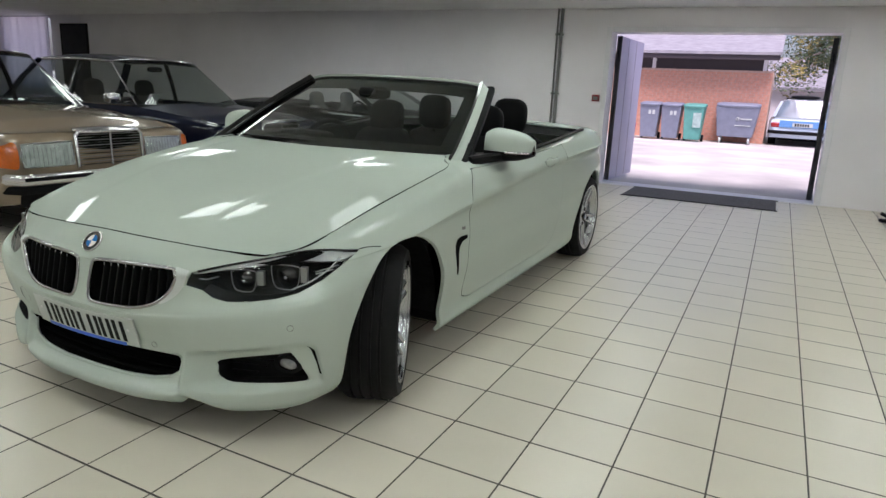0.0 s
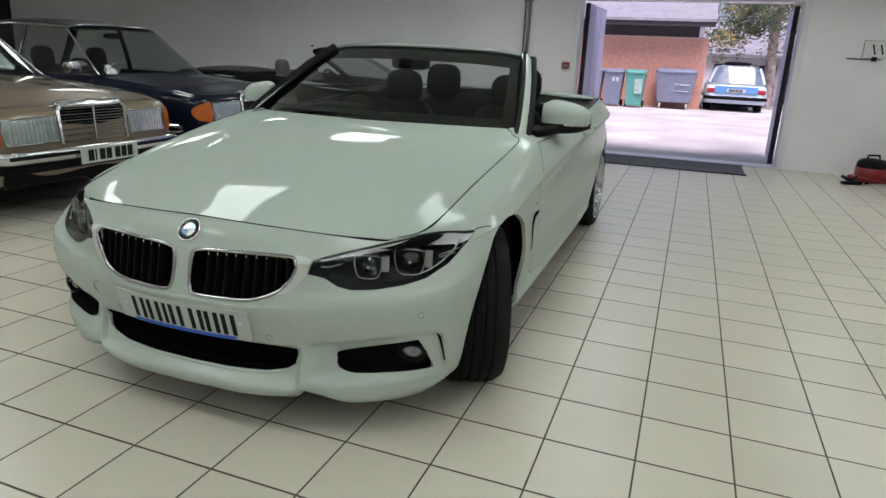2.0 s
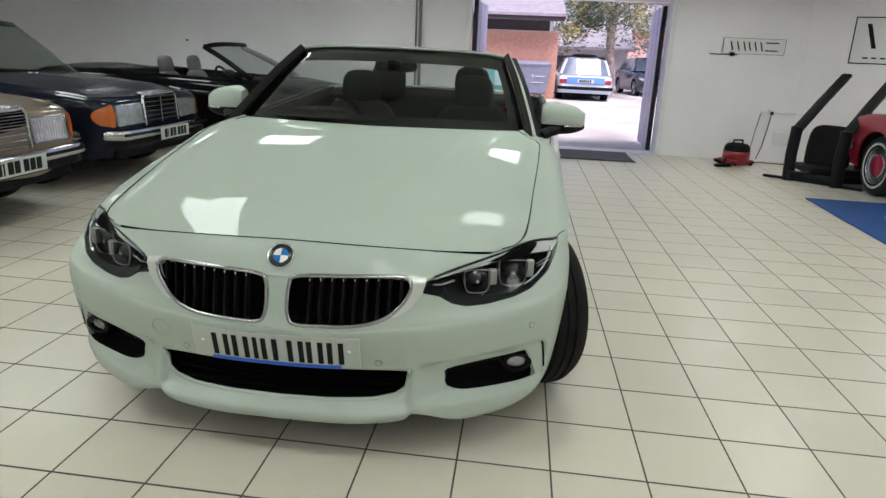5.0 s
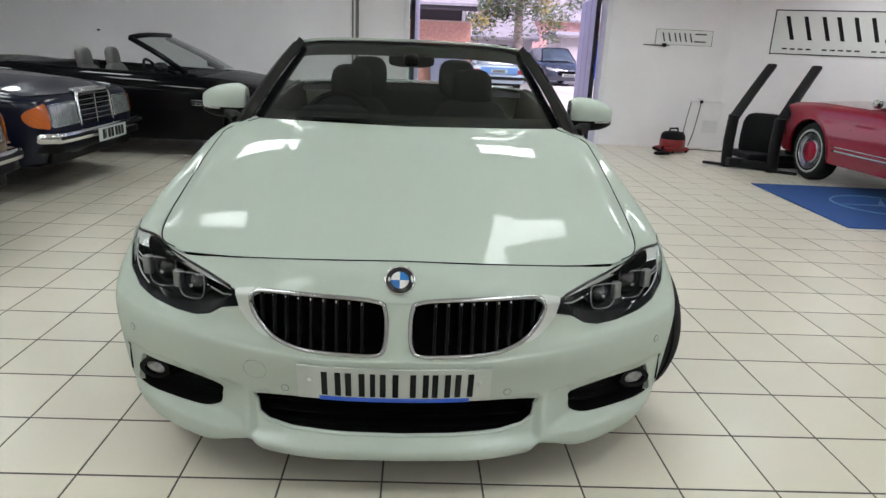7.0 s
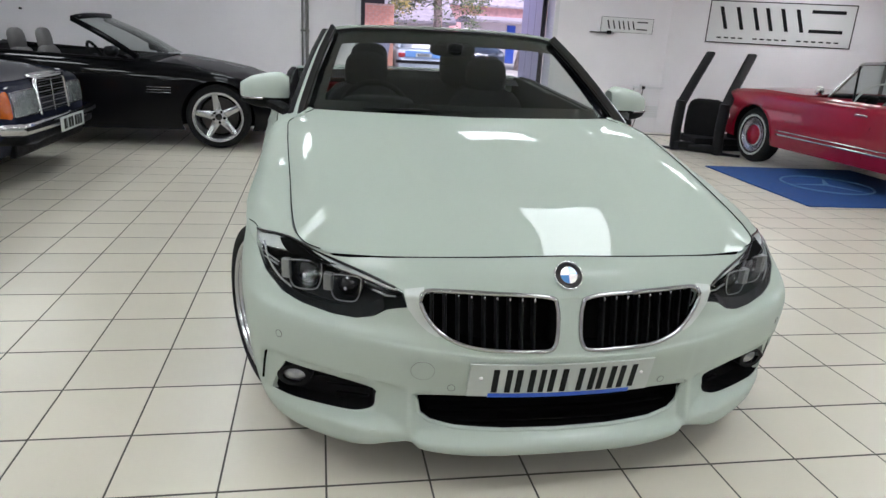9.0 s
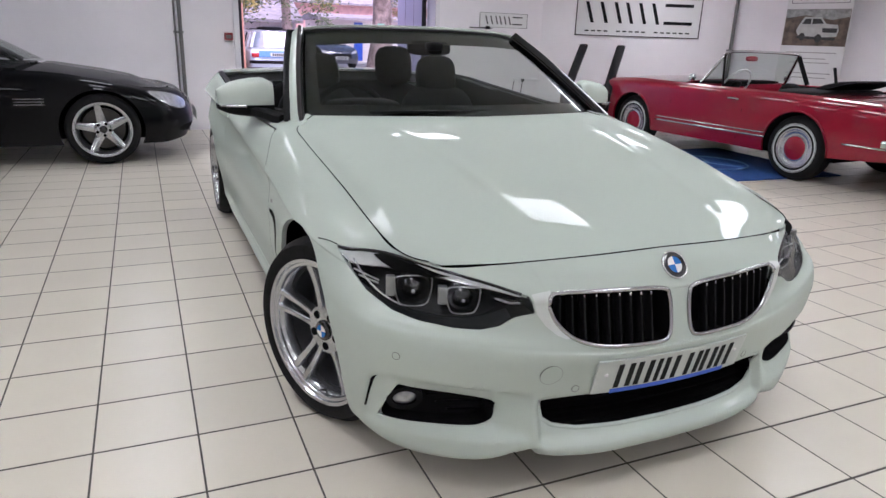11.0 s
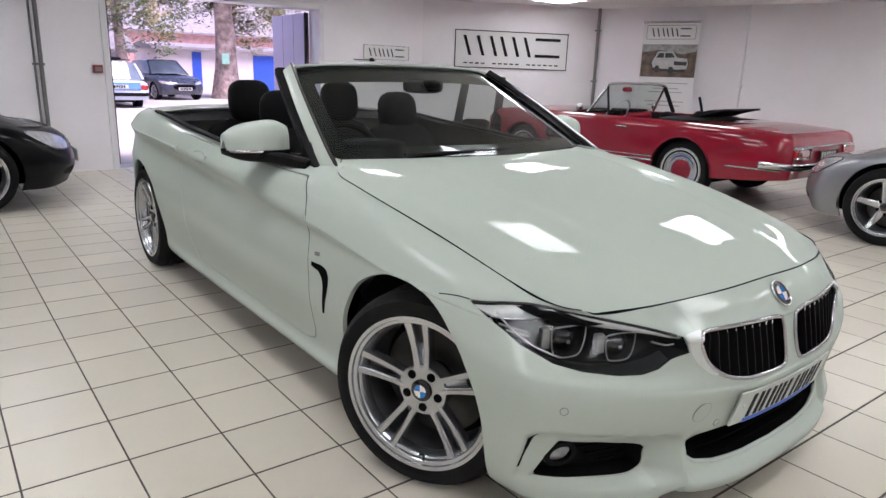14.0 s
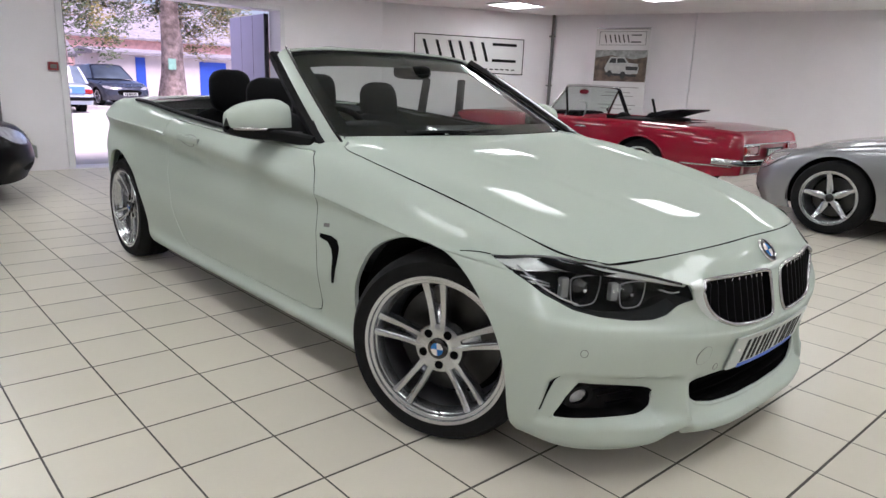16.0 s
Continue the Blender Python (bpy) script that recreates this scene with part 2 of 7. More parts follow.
def rod(a, b, r, r2=None, seg=12):
    return add_rod(bmesh.new(), a, b, r, r2, seg)


def lathe(profile, seg=48, axis="X"):
    """A turned shape from (radius, offset along the axis) pairs."""
    verts, faces = [], []
    n = len(profile)
    for i in range(seg):
        a = 2 * math.pi * i / seg
        for r, o in profile:
            p = (o, r * math.cos(a), r * math.sin(a)) if axis == "X" else (r * math.cos(a), r * math.sin(a), o)
            verts.append(p)
    for i in range(seg):
        for j in range(n - 1):
            k = (i + 1) % seg
            faces.append((i * n + j, i * n + j + 1, k * n + j + 1, k * n + j))
    return verts, faces


def tube(points, r, seg=8, closed=False):
    """A round bar along a line of points."""
    pts = [Vector(p) for p in points]
    n = len(pts)
    verts, faces = [], []
    up = Vector((0, 0, 1))
    for i, p in enumerate(pts):
        a = pts[(i - 1) % n] if closed or i else p
        b = pts[(i + 1) % n] if closed or i < n - 1 else p
        d = (b - a).normalized()
        s = d.cross(up)
        if s.length < 1e-3:
            s = d.cross(Vector((0, 1, 0)))
        s.normalize()
        t = s.cross(d)
        for k in range(seg):
            an = 2 * math.pi * k / seg
            verts.append(p + (s * math.cos(an) + t * math.sin(an)) * r)
    for i in range(n if closed else n - 1):
        j = (i + 1) % n
        for k in range(seg):
            l = (k + 1) % seg
            faces.append((i * seg + k, i * seg + l, j * seg + l, j * seg + k))
    if not closed:
        faces.append(tuple(range(seg - 1, -1, -1)))
        faces.append(tuple((n - 1) * seg + k for k in range(seg)))
    return mesh_from("tube", verts, faces)


def prism(poly, y0, y1, axis="Y"):
    """A flat outline of (a, b) pairs given thickness along one axis."""
    def place(a, b, c):
        return (a, c, b) if axis == "Y" else (c, a, b) if axis == "X" else (a, b, c)
    n = len(poly)
    bm = bmesh.new()
    lo = [bm.verts.new(place(a, b, y0)) for a, b in poly]
    hi = [bm.verts.new(place(a, b, y1)) for a, b in poly]
    bm.faces.new(lo)
    bm.faces.new(hi[::-1])
    for i in range(n):
        bm.faces.new((lo[i], hi[i], hi[(i + 1) % n], lo[(i + 1) % n]))
    bmesh.ops.recalc_face_normals(bm, faces=bm.faces)
    return bm


# ---- the room ----
CEIL = 2.34
NORTH, WEST, SOUTH = 8.065, -14.2, -5.2
STEP = -7.35                     # west of this the north wall stands back
WIN_L, WIN_R = -13.7, -12.1
DOOR_L, DOOR_R, DOOR_H = -0.10, 2.61, 2.04
C1, C2 = Vector((4.38, NORTH, 0)), Vector((7.07, 6.85, 0))
E2 = Vector((10.9, -5.2, 0))


def slab(name, bm, mat, label, category):
    return tagged(part(name, bm, mat), label, category, kind="structure")


def wall_between(name, a, b, label, h=CEIL, thick=0.25):
    """A straight wall with its inner face on the line from a to b; the outside lies to the left of the way."""
    d = (b - a)
    ang = math.atan2(d.y, d.x)
    m = Matrix.Translation(a) @ Matrix.Rotation(ang, 4, "Z")
    return slab(name, box(0, d.length, 0, thick, -0.05, h + 0.1, m=m), M["wall"], label, "wall")


north = new("wall_north")
tagged(north, "white painted block wall with a wide doorway", "wall", kind="structure")
for x0, x1, z0, z1, dy in ((STEP, DOOR_L, -0.05, CEIL + 0.1, 0), (DOOR_L, DOOR_R, DOOR_H, CEIL + 0.1, 0), (DOOR_R, 4.45, -0.05, CEIL + 0.1, 0),
                           (WEST - 0.3, WIN_L, -0.05, CEIL + 0.1, .16), (WIN_L, WIN_R, -0.05, 0.8, .16), (WIN_R, STEP, -0.05, CEIL + 0.1, .16)):
    part("wall_section", box(x0, x1, NORTH + dy, NORTH + dy + 0.28, z0, z1), M["wall"], north)
wall_between("wall_corner", C1, C2, "white painted wall set at an angle across the corner")
wall_between("wall_east", C2, E2, "white painted showroom wall")
wall_between("wall_south", E2, Vector((WEST - 0.3, SOUTH, 0)), "plain white painted wall")
slab("wall_west", box(WEST - 0.25, WEST, SOUTH - 0.2, NORTH + 0.5, -0.05, CEIL + 0.1), M["wall"], "plain white painted wall", "wall")
slab("ceiling", box(WEST - 0.3, 11.3, SOUTH - 0.3, NORTH + 0.5, CEIL, CEIL + 0.15), M["ceiling"], "white painted plaster ceiling", "ceiling")
# ---- car bodies ----
def spline(points, n):
    """n + 1 even samples of a smooth line through the points (numpy rows)."""
    p = np.asarray(points, float)
    k = len(p) - 1
    t = np.linspace(0, k, n + 1)
    i = np.minimum(t.astype(int), k - 1)
    f = (t - i).reshape((-1,) + (1,) * (p.ndim - 1))
    q = np.concatenate([[2 * p[0] - p[1]], p, [2 * p[-1] - p[-2]]])
    a, b, c, d = q[i], q[i + 1], q[i + 2], q[i + 3]
    return 0.5 * (2 * b + (c - a) * f + (2 * a - 5 * b + 4 * c - d) * f * f + (3 * b - a - 3 * c + d) * f ** 3)


def at_y(line, y):
    """x and z of a feature line, given as (x, y, z) rows, where it passes y."""
    p = np.asarray(line, float)
    return np.interp(y, p[:, 1], p[:, 0]), np.interp(y, p[:, 1], p[:, 2])


def skin(rows, nu, nv):
    """A smooth grid through feature lines (rows of (x, y, z) with equal counts), shape (nv + 1, nu + 1, 3)."""
    r = np.asarray(rows, float)
    r = np.stack([spline(x, nu) for x in r])
    return spline(r, nv)


def inside(poly, a, b):
    hit = False
    n = len(poly)
    for i in range(n):
        x0, y0 = poly[i]
        x1, y1 = poly[(i + 1) % n]
        if (y0 > b) != (y1 > b) and a < (x1 - x0) * (b - y0) / (y1 - y0) + x0:
            hit = not hit
    return hit


def nearest_on(poly, a, b):
    best, spot = 1e9, (a, b)
    n = len(poly)
    for i in range(n):
        x0, y0 = poly[i]
        x1, y1 = poly[(i + 1) % n]
        dx, dy = x1 - x0, y1 - y0
        t = max(0, min(1, ((a - x0) * dx + (b - y0) * dy) / max(1e-12, dx * dx + dy * dy)))
        q = (x0 + t * dx, y0 + t * dy)
        d = (q[0] - a) ** 2 + (q[1] - b) ** 2
        if d < best:
            best, spot = d, q
    return spot


def circle(cy, cz, r, n=40, a0=0.0, a1=2 * math.pi):
    return [(cy + r * math.cos(a0 + (a1 - a0) * i / n), cz + r * math.sin(a0 + (a1 - a0) * i / n)) for i in range(n)]


class Shell:
    """Half a car skin as a grid, mirrored when it is made into a mesh. Holes are outlines seen from the front (x, z) or the side (y, z)."""

    def __init__(self, rows, nu, nv, mirror=True, relief=None):
        self.g = skin(rows, nu, nv)
        if relief is not None:
            relief(self.g)
        self.nv, self.nu = self.g.shape[0], self.g.shape[1]
        self.mirror = mirror
        self.p = [Vector(v) for v in self.g.reshape(-1, 3)]
        self.f = []
        for j in range(self.nv - 1):
            for i in range(self.nu - 1):
                a = j * self.nu + i
                self.f.append((a, a + 1, a + 1 + self.nu, a + self.nu))
        self.tree = BVHTree.FromPolygons(self.p, self.f)

    def front(self, x, z):
        """The point of the skin seen from the front at (x, z)."""
        hit = self.tree.ray_cast(Vector((abs(x), -2, z)), Vector((0, 1, 0)))
        if hit[0] is None:
            hit = self.tree.find_nearest(Vector((abs(x), 0.2, z)))
        p, n = hit[0].copy(), hit[1].copy()
        if n.y > 0:
            n = -n
        if x < 0:
            p.x, n.x = -p.x, -n.x
        return p, n

    def side(self, y, z):
        hit = self.tree.ray_cast(Vector((3, y, z)), Vector((-1, 0, 0)))
        if hit[0] is None:
            hit = self.tree.find_nearest(Vector((0.9, y, z)))
        p, n = hit[0].copy(), hit[1].copy()
        if n.x < 0:
            n = -n
        return p, n

    def cut(self, poly, view, limit):
        """Removes what lies inside the outline where limit(point) holds, and draws the rim onto the outline."""
        ax = (0, 2) if view == "front" else (1, 2)
        keep = []
        edge = set()
        for f in self.f:
            c = sum((self.p[v] for v in f), Vector()) / len(f)
            if limit(c) and inside(poly, c[ax[0]], c[ax[1]]):
                edge.update(f)
            else:
                keep.append(f)
        rim = edge & {v for f in keep for v in f}
        for v in rim:
            q = self.p[v]
            a, b = nearest_on(poly, q[ax[0]], q[ax[1]])
            if view == "front":
                self.p[v] = Vector((a, self.front(a, b)[0].y, b))
            else:
                hit = self.tree.ray_cast(Vector((3, a, b)), Vector((-1, 0, 0)))[0]
                self.p[v] = Vector((q.x if hit is None or abs(hit.x - q.x) > .03 else hit.x, a, b))
        self.f = keep

    def mesh(self, name, thick=0.0, slices=None):
        """slices: a test on a face's middle, to make one panel of several."""
        fs = self.f if slices is None else [f for f in self.f if slices(sum((self.p[v] for v in f), Vector()) / len(f))]
        bm = bmesh.new()
        used = sorted({v for f in fs for v in f})
        for s in ((1, -1) if self.mirror else (1,)):
            vs = {v: bm.verts.new((self.p[v].x * s, self.p[v].y, self.p[v].z)) for v in used}
            for f in fs:
                q = [vs[v] for v in (f if s == 1 else f[::-1])]
                try:
                    bm.faces.new(q)
                except ValueError:
                    pass
        bmesh.ops.remove_doubles(bm, verts=bm.verts, dist=0.0006)
        bmesh.ops.recalc_face_normals(bm, faces=bm.faces)
        bm.faces.ensure_lookup_table()
        if thick:
            bm.normal_update()
            rims = [e for e in bm.edges if e.is_boundary]
            new_v = {}
            for e in rims:
                for v in e.verts:
                    if v not in new_v:
                        new_v[v] = bm.verts.new(v.co - v.normal * thick)
            for e in rims:
                a, b = e.verts
                try:
                    f = bm.faces.new((b, a, new_v[a], new_v[b]))
                    f.smooth = False
                except ValueError:
                    pass
            bmesh.ops.recalc_face_normals(bm, faces=bm.faces)
        me = bpy.data.meshes.new(name)
        bm.to_mesh(me)
        bm.free()
        me.polygons.foreach_set("use_smooth", [True] * len(me.polygons))
        me.set_sharp_from_angle(angle=radians(42))
        return me

    def patch(self, poly, view, offset, n=26, mirror=False):
        """A sheet that follows the skin inside an outline, set off along the normal. poly may lie on either side in x."""
        xs, zs = [p[0] for p in poly], [p[1] for p in poly]
        x0, x1, z0, z1 = min(xs), max(xs), min(zs), max(zs)
        m = max(6, int(n * (z1 - z0) / max(0.02, (x1 - x0))))
        m = min(m, n)
        verts, faces = [], []
        pts = [(x0 + (x1 - x0) * i / n, z0 + (z1 - z0) * j / m) for j in range(m + 1) for i in range(n + 1)]
        kept = []
        for j in range(m):
            for i in range(n):
                a = j * (n + 1) + i
                q = (a, a + 1, a + n + 2, a + n + 1)
                cx = sum(pts[k][0] for k in q) / 4
                cz = sum(pts[k][1] for k in q) / 4
                if inside(poly, cx, cz):
                    kept.append(q)
        use = {k for q in kept for k in q}
        count = {}
        for q in kept:
            for k in range(4):
                e = frozenset((q[k], q[(k + 1) % 4]))
                count[e] = count.get(e, 0) + 1
        rim = {k for e, c in count.items() if c == 1 for k in e}
        where = {}
        for k in sorted(use):
            a, b = nearest_on(poly, *pts[k]) if k in rim else pts[k]
            p, nn = self.front(a, b) if view == "front" else self.side(a, b)
            where[k] = len(verts)
            verts.append(p + nn * offset)
        for q in kept:
            faces.append(tuple(where[k] for k in q))
        return mesh_from("sheet", verts, faces)

    def line(self, pts, view, offset, r):
        """A thin bar along a line on the skin."""
        out = []
        for a, b in pts:
            p, n = self.front(a, b) if view == "front" else self.side(a, b)
            out.append(p + n * offset)
        return tube(out, r, 6)


def flip(me):
    """The mirror image of a mesh, left for right."""
    c = me.copy()
    co = np.empty(len(c.vertices) * 3)
    c.vertices.foreach_get("co", co)
    co[0::3] *= -1
    c.vertices.foreach_set("co", co)
    c.flip_normals()
    c.update()
    return c


def dense(poly, step=0.012):
    """The outline with extra points along its sides."""
    out = []
    for i, (a, b) in enumerate(poly):
        c, d = poly[(i + 1) % len(poly)]
        k = max(1, int(math.hypot(c - a, d - b) / step))
        out += [(a + (c - a) * j / k, b + (d - b) * j / k) for j in range(k)]
    return out


def rounded(poly, n=6):
    """A closed smooth outline through the points."""
    p = np.asarray(list(poly) + [poly[0]], float)
    k = len(poly)
    q = np.concatenate([[p[-2]], p, [p[1]]])
    out = []
    for i in range(k):
        a, b, c, d = q[i], q[i + 1], q[i + 2], q[i + 3]
        for j in range(n):
            f = j / n
            out.append(tuple(0.5 * (2 * b + (c - a) * f + (2 * a - 5 * b + 4 * c - d) * f * f + (3 * b - a - 3 * c + d) * f ** 3)))
    return out


# ---- wheels ----
def tyre_mesh(R, rim, w):
    """A tyre about the x axis with its outer face towards +x, with tread grooves."""
    h = w / 2
    prof = [(rim, h - 0.012), (rim + 0.012, h - 0.004), (rim + 0.35 * (R - rim), h + 0.004), (rim + 0.7 * (R - rim), h), (R - 0.016, h - 0.012), (R - 0.004, h - 0.03)]
    groove = [0.034, 0.012, -0.012, -0.034]
    tread = []
    for g in sorted([k * w / 0.225 * 1.55 for k in groove], reverse=True):
        tread += [(R, g + 0.0065), (R - 0.009, g + 0.004), (R - 0.009, g - 0.004), (R, g - 0.0065)]
    back = [(r, -o) for r, o in prof[::-1]]
    v, f = lathe(prof + tread + back, 56)
    me = mesh_from("tyre", v, f)
    me.set_sharp_from_angle(angle=radians(50))
    return me


def rim_barrel(rim, w):
    h = w / 2
    v, f = lathe([(rim - 0.017, h - 0.03), (rim - 0.022, h - 0.06), (rim - 0.03, -h + 0.03), (rim, -h)], 56)
    return mesh_from("barrel", v, f)


def rim_lip(rim, w):
    h = w / 2
    v, f = lathe([(rim + 0.012, h - 0.004), (rim + 0.010, h + 0.002), (rim - 0.001, h + 0.001), (rim - 0.004, h - 0.006), (rim - 0.013, h - 0.008), (rim - 0.017, h - 0.014), (rim - 0.018, h - 0.032)], 64)
    me = mesh_from("rim", v, f)
    me.set_sharp_from_angle(angle=radians(35))
    return me


def spoke_mesh(r0, r1, w0, w1, x0, x1, thick, n=8):
    """A straight spoke out along +z, bevelled, from the hub at depth x0 to the rim at depth x1."""
    verts, faces = [], []
    for i in range(n + 1):
        t = i / n
        r = r0 + (r1 - r0) * t
        w = w0 + (w1 - w0) * t
        x = x0 + (x1 - x0) * t - 0.02 * math.sin(math.pi * t) * 0.6
        for a, b in ((-1.0, -thick), (-1.0, -0.008), (-0.62, 0), (0.62, 0), (1.0, -0.008), (1.0, -thick)):
            verts.append((x + b, a * w / 2, r))
    k = 6
    for i in range(n):
        for j in range(k):
            l = (j + 1) % k
            faces.append((i * k + j, i * k + l, (i + 1) * k + l, (i + 1) * k + j))
    me = mesh_from("spoke", verts, faces)
    me.set_sharp_from_angle(angle=radians(40))
    return me


TWIN = ((.045, .012, .026), (.075, .0155, .025), (.105, .0185, .022), (.150, .0225, .023), (.195, .0265, .026), (.232, .0305, .031))


def twin_spoke(rim, h, sign, n=12):
    """One of a pair of spokes that part from the hub towards the rim; radius, offset and width come from TWIN."""
    line = spline(np.array(TWIN), n)
    verts, faces = [], []
    for r, o, w in line:
        r = min(r * rim / .236, rim - .006)
        t = max(0.0, (r - .045) / (rim - .05))
        x = h - .034 + .026 * t ** 1.4 - .006 * math.sin(math.pi * min(1, t))
        for a, b in ((-1.0, -.034), (-1.0, -.007), (-.78, -.0015), (-.2, 0), (.45, -.001), (.80, -.004), (1.0, -.010), (1.0, -.034)):
            verts.append((x + b, sign * (o - a * w / 2), r))
    k = 8
    for i in range(n):
        for j in range(k):
            l = (j + 1) % k
            f = (i * k + j, i * k + l, (i + 1) * k + l, (i + 1) * k + j)
            faces.append(f if sign < 0 else f[::-1])
    me = mesh_from("spoke", verts, faces)
    me.set_sharp_from_angle(angle=radians(32))
    return me


def web_mesh(rim, h, n=8):
    """The sunken metal between the two spokes of a pair, near the hub."""
    verts, faces = [], []
    for i in range(n + 1):
        r = .04 + .095 * i / n
        w = .010 + .013 * i / n
        x = h - .041 - .030 * (i / n) ** 2
        verts += [(x, -w, r), (x - .004, 0, r), (x, w, r)]
    for i in range(n):
        for j in range(2):
            faces.append((i * 3 + j, i * 3 + j + 1, i * 3 + j + 4, i * 3 + j + 3))
    return mesh_from("web", verts, faces)


def disc_mesh(r0, r1, x0, x1, seg=40, name="disc"):
    v, f = lathe([(r0, x0), (r1, x0), (r1, x1), (r0, x1)], seg)
    me = mesh_from(name, v, f)
    me.set_sharp_from_angle(angle=radians(30))
    return me


def cap_mesh(r, x0, x1, dome=0.004, seg=32):
    v, f = lathe([(r, x0), (r, x1 - 0.002), (r * 0.93, x1), (r * 0.5, x1 + dome * 0.7), (0.0005, x1 + dome)], seg)
    me = mesh_from("cap", v, f)
    me.set_sharp_from_angle(angle=radians(50))
    return me


WHEELS = {}


def wheel(parent, centre, side, style, R, rim, w, steer=0.0, turn=0.0):
    """A wheel with tyre, rim, spokes, hub and brake. side: +1 faces +x, -1 faces -x."""
    key = (style, R, rim, w)
    if key not in WHEELS:
        d = {"tyre": tyre_mesh(R, rim, w), "barrel": rim_barrel(rim, w), "lip": rim_lip(rim, w), "brake": disc_mesh(0.06, rim - 0.055, -0.035, -0.02, name="brake_disc")}
        h = w / 2
        if style == "double":
            pair = [twin_spoke(rim, h, k) for k in (-1, 1)]
            d["spoke"] = [(me, a) for a in range(0, 360, 72) for me in pair]
            d["web"] = web_mesh(rim, h)
        elif style == "star":
            d["spoke"] = [(spoke_mesh(0.04, rim - 0.006, 0.085, 0.050, h - 0.05, h - 0.012, 0.035), a) for a in range(0, 360, 72)]
        elif style == "five":
            d["spoke"] = [(spoke_mesh(0.04, rim - 0.006, 0.060, 0.040, h - 0.04, h - 0.010, 0.03), a) for a in range(0, 360, 72)]
        WHEELS[key] = d
    d = WHEELS[key]
    h = w / 2
    e = new("wheel")
    e.parent = parent
    e.matrix_basis = pose(*centre, 0, 0, (0 if side > 0 else 180) + steer) @ pose(0, 0, 0, turn, 0, 0)
    part("tyre", d["tyre"], M["rubber"], e, "black tyre with grooved tread")
    part("rim", d["lip"], M["alloy"], e)
    part("barrel", d["barrel"], M["barrel"], e, "dark inner rim")
    if style in ("double", "star", "five"):
        part("brake_disc", d["brake"], M["brake"], e)
        for me, a in d["spoke"]:
            part("spoke", me, M["alloy"], e, at=pose(0, 0, 0, a))
        if "web" in d:
            for a in range(0, 360, 72):
                part("spoke_web", d["web"], M["alloy"], e, at=pose(0, 0, 0, a))
        hz = h - (0.036 if style == "double" else 0.045)
        part("hub", cap_mesh(0.080 if style == "double" else 0.075 if style == "star" else 0.06, h - 0.09, hz, 0.002), M["alloy"], e)
        part("hub_cap", cap_mesh(0.034, hz - 0.005, hz + 0.009, 0.003), M["gloss_black"], e)
        # near-black discs stand in for the shaded bolt recesses
        for k in range(5):
            a = 2 * math.pi * (k + 0.5) / 5
            part("bolt", cap_mesh(0.0142, hz - 0.005, hz + 0.0035, 0.0, 14), M["void"], e, at=Matrix.Translation((0, 0.056 * math.sin(a), 0.056 * math.cos(a))))
        part("backing", disc_mesh(0.005, rim - 0.03, -0.06, -0.058), M["void"], e)
        if style == "double":
            v, f = lathe([(rim - .010, h - .012), (rim - .018, h - .020), (rim - .026, h - .034), (rim - .028, h - .060)], 64)
            part("rim_step", mesh_from("rim_step", v, f), M["alloy"], e)
            part("valve", rod((h - .026, 0, -(rim - .024)), (h - .004, 0, -(rim - .034)), .0035, seg=8), M["plastic"], e)
            for k in range(4):
                q = bmesh.new()
                vs = [q.verts.new((0, 0, 0))] + [q.verts.new((0, 0.021 * math.cos(math.pi / 2 * (k + i / 6)), 0.021 * math.sin(math.pi / 2 * (k + i / 6)))) for i in range(7)]
                q.faces.new(vs)
                part("badge_quarter", q, M["badge_blue"] if k % 2 else M["badge_white"], e, at=Matrix.Translation((hz + 0.0135, 0, 0)))
    else:
        body = M["red_paint"] if style == "red_cap" else M["chrome"]
        v, f = lathe([(rim - 0.002, h - 0.012), (rim - 0.02, h - 0.006), (rim - 0.035, h - 0.02), (rim - 0.07, h - 0.012)], 48)
        part("trim_ring", mesh_from("trim_ring", v, f), M["alloy" if style == "red_cap" else "chrome"], e)
        v, f = lathe([(rim - 0.07, h - 0.012), (rim - 0.085, h - 0.004), (rim * 0.4, h + 0.008), (0.03, h + 0.012), (0.0005, h + 0.014)], 48)
        part("wheel_cover", mesh_from("wheel_cover", v, f), body, e)
    return e


def arch_liner(parent, cy, cz, r, x0, x1, name="wheel_liner"):
    """A dark half barrel inside a wheel arch."""
    verts, faces = [], []
    n = 28
    for i in range(n + 1):
        a = radians(-10) + radians(200) * i / n
        for x in (x0, x1):
            verts.append((x, cy + r * math.cos(a), cz + r * math.sin(a)))
    for i in range(n):
        faces.append((2 * i, 2 * i + 1, 2 * i + 3, 2 * i + 2))
    k = len(verts)
    verts.append((x0, cy, cz))
    for i in range(n):
        faces.append((2 * i, 2 * i + 2, k))
    return part(name, mesh_from(name, verts, faces), M["liner"], parent)
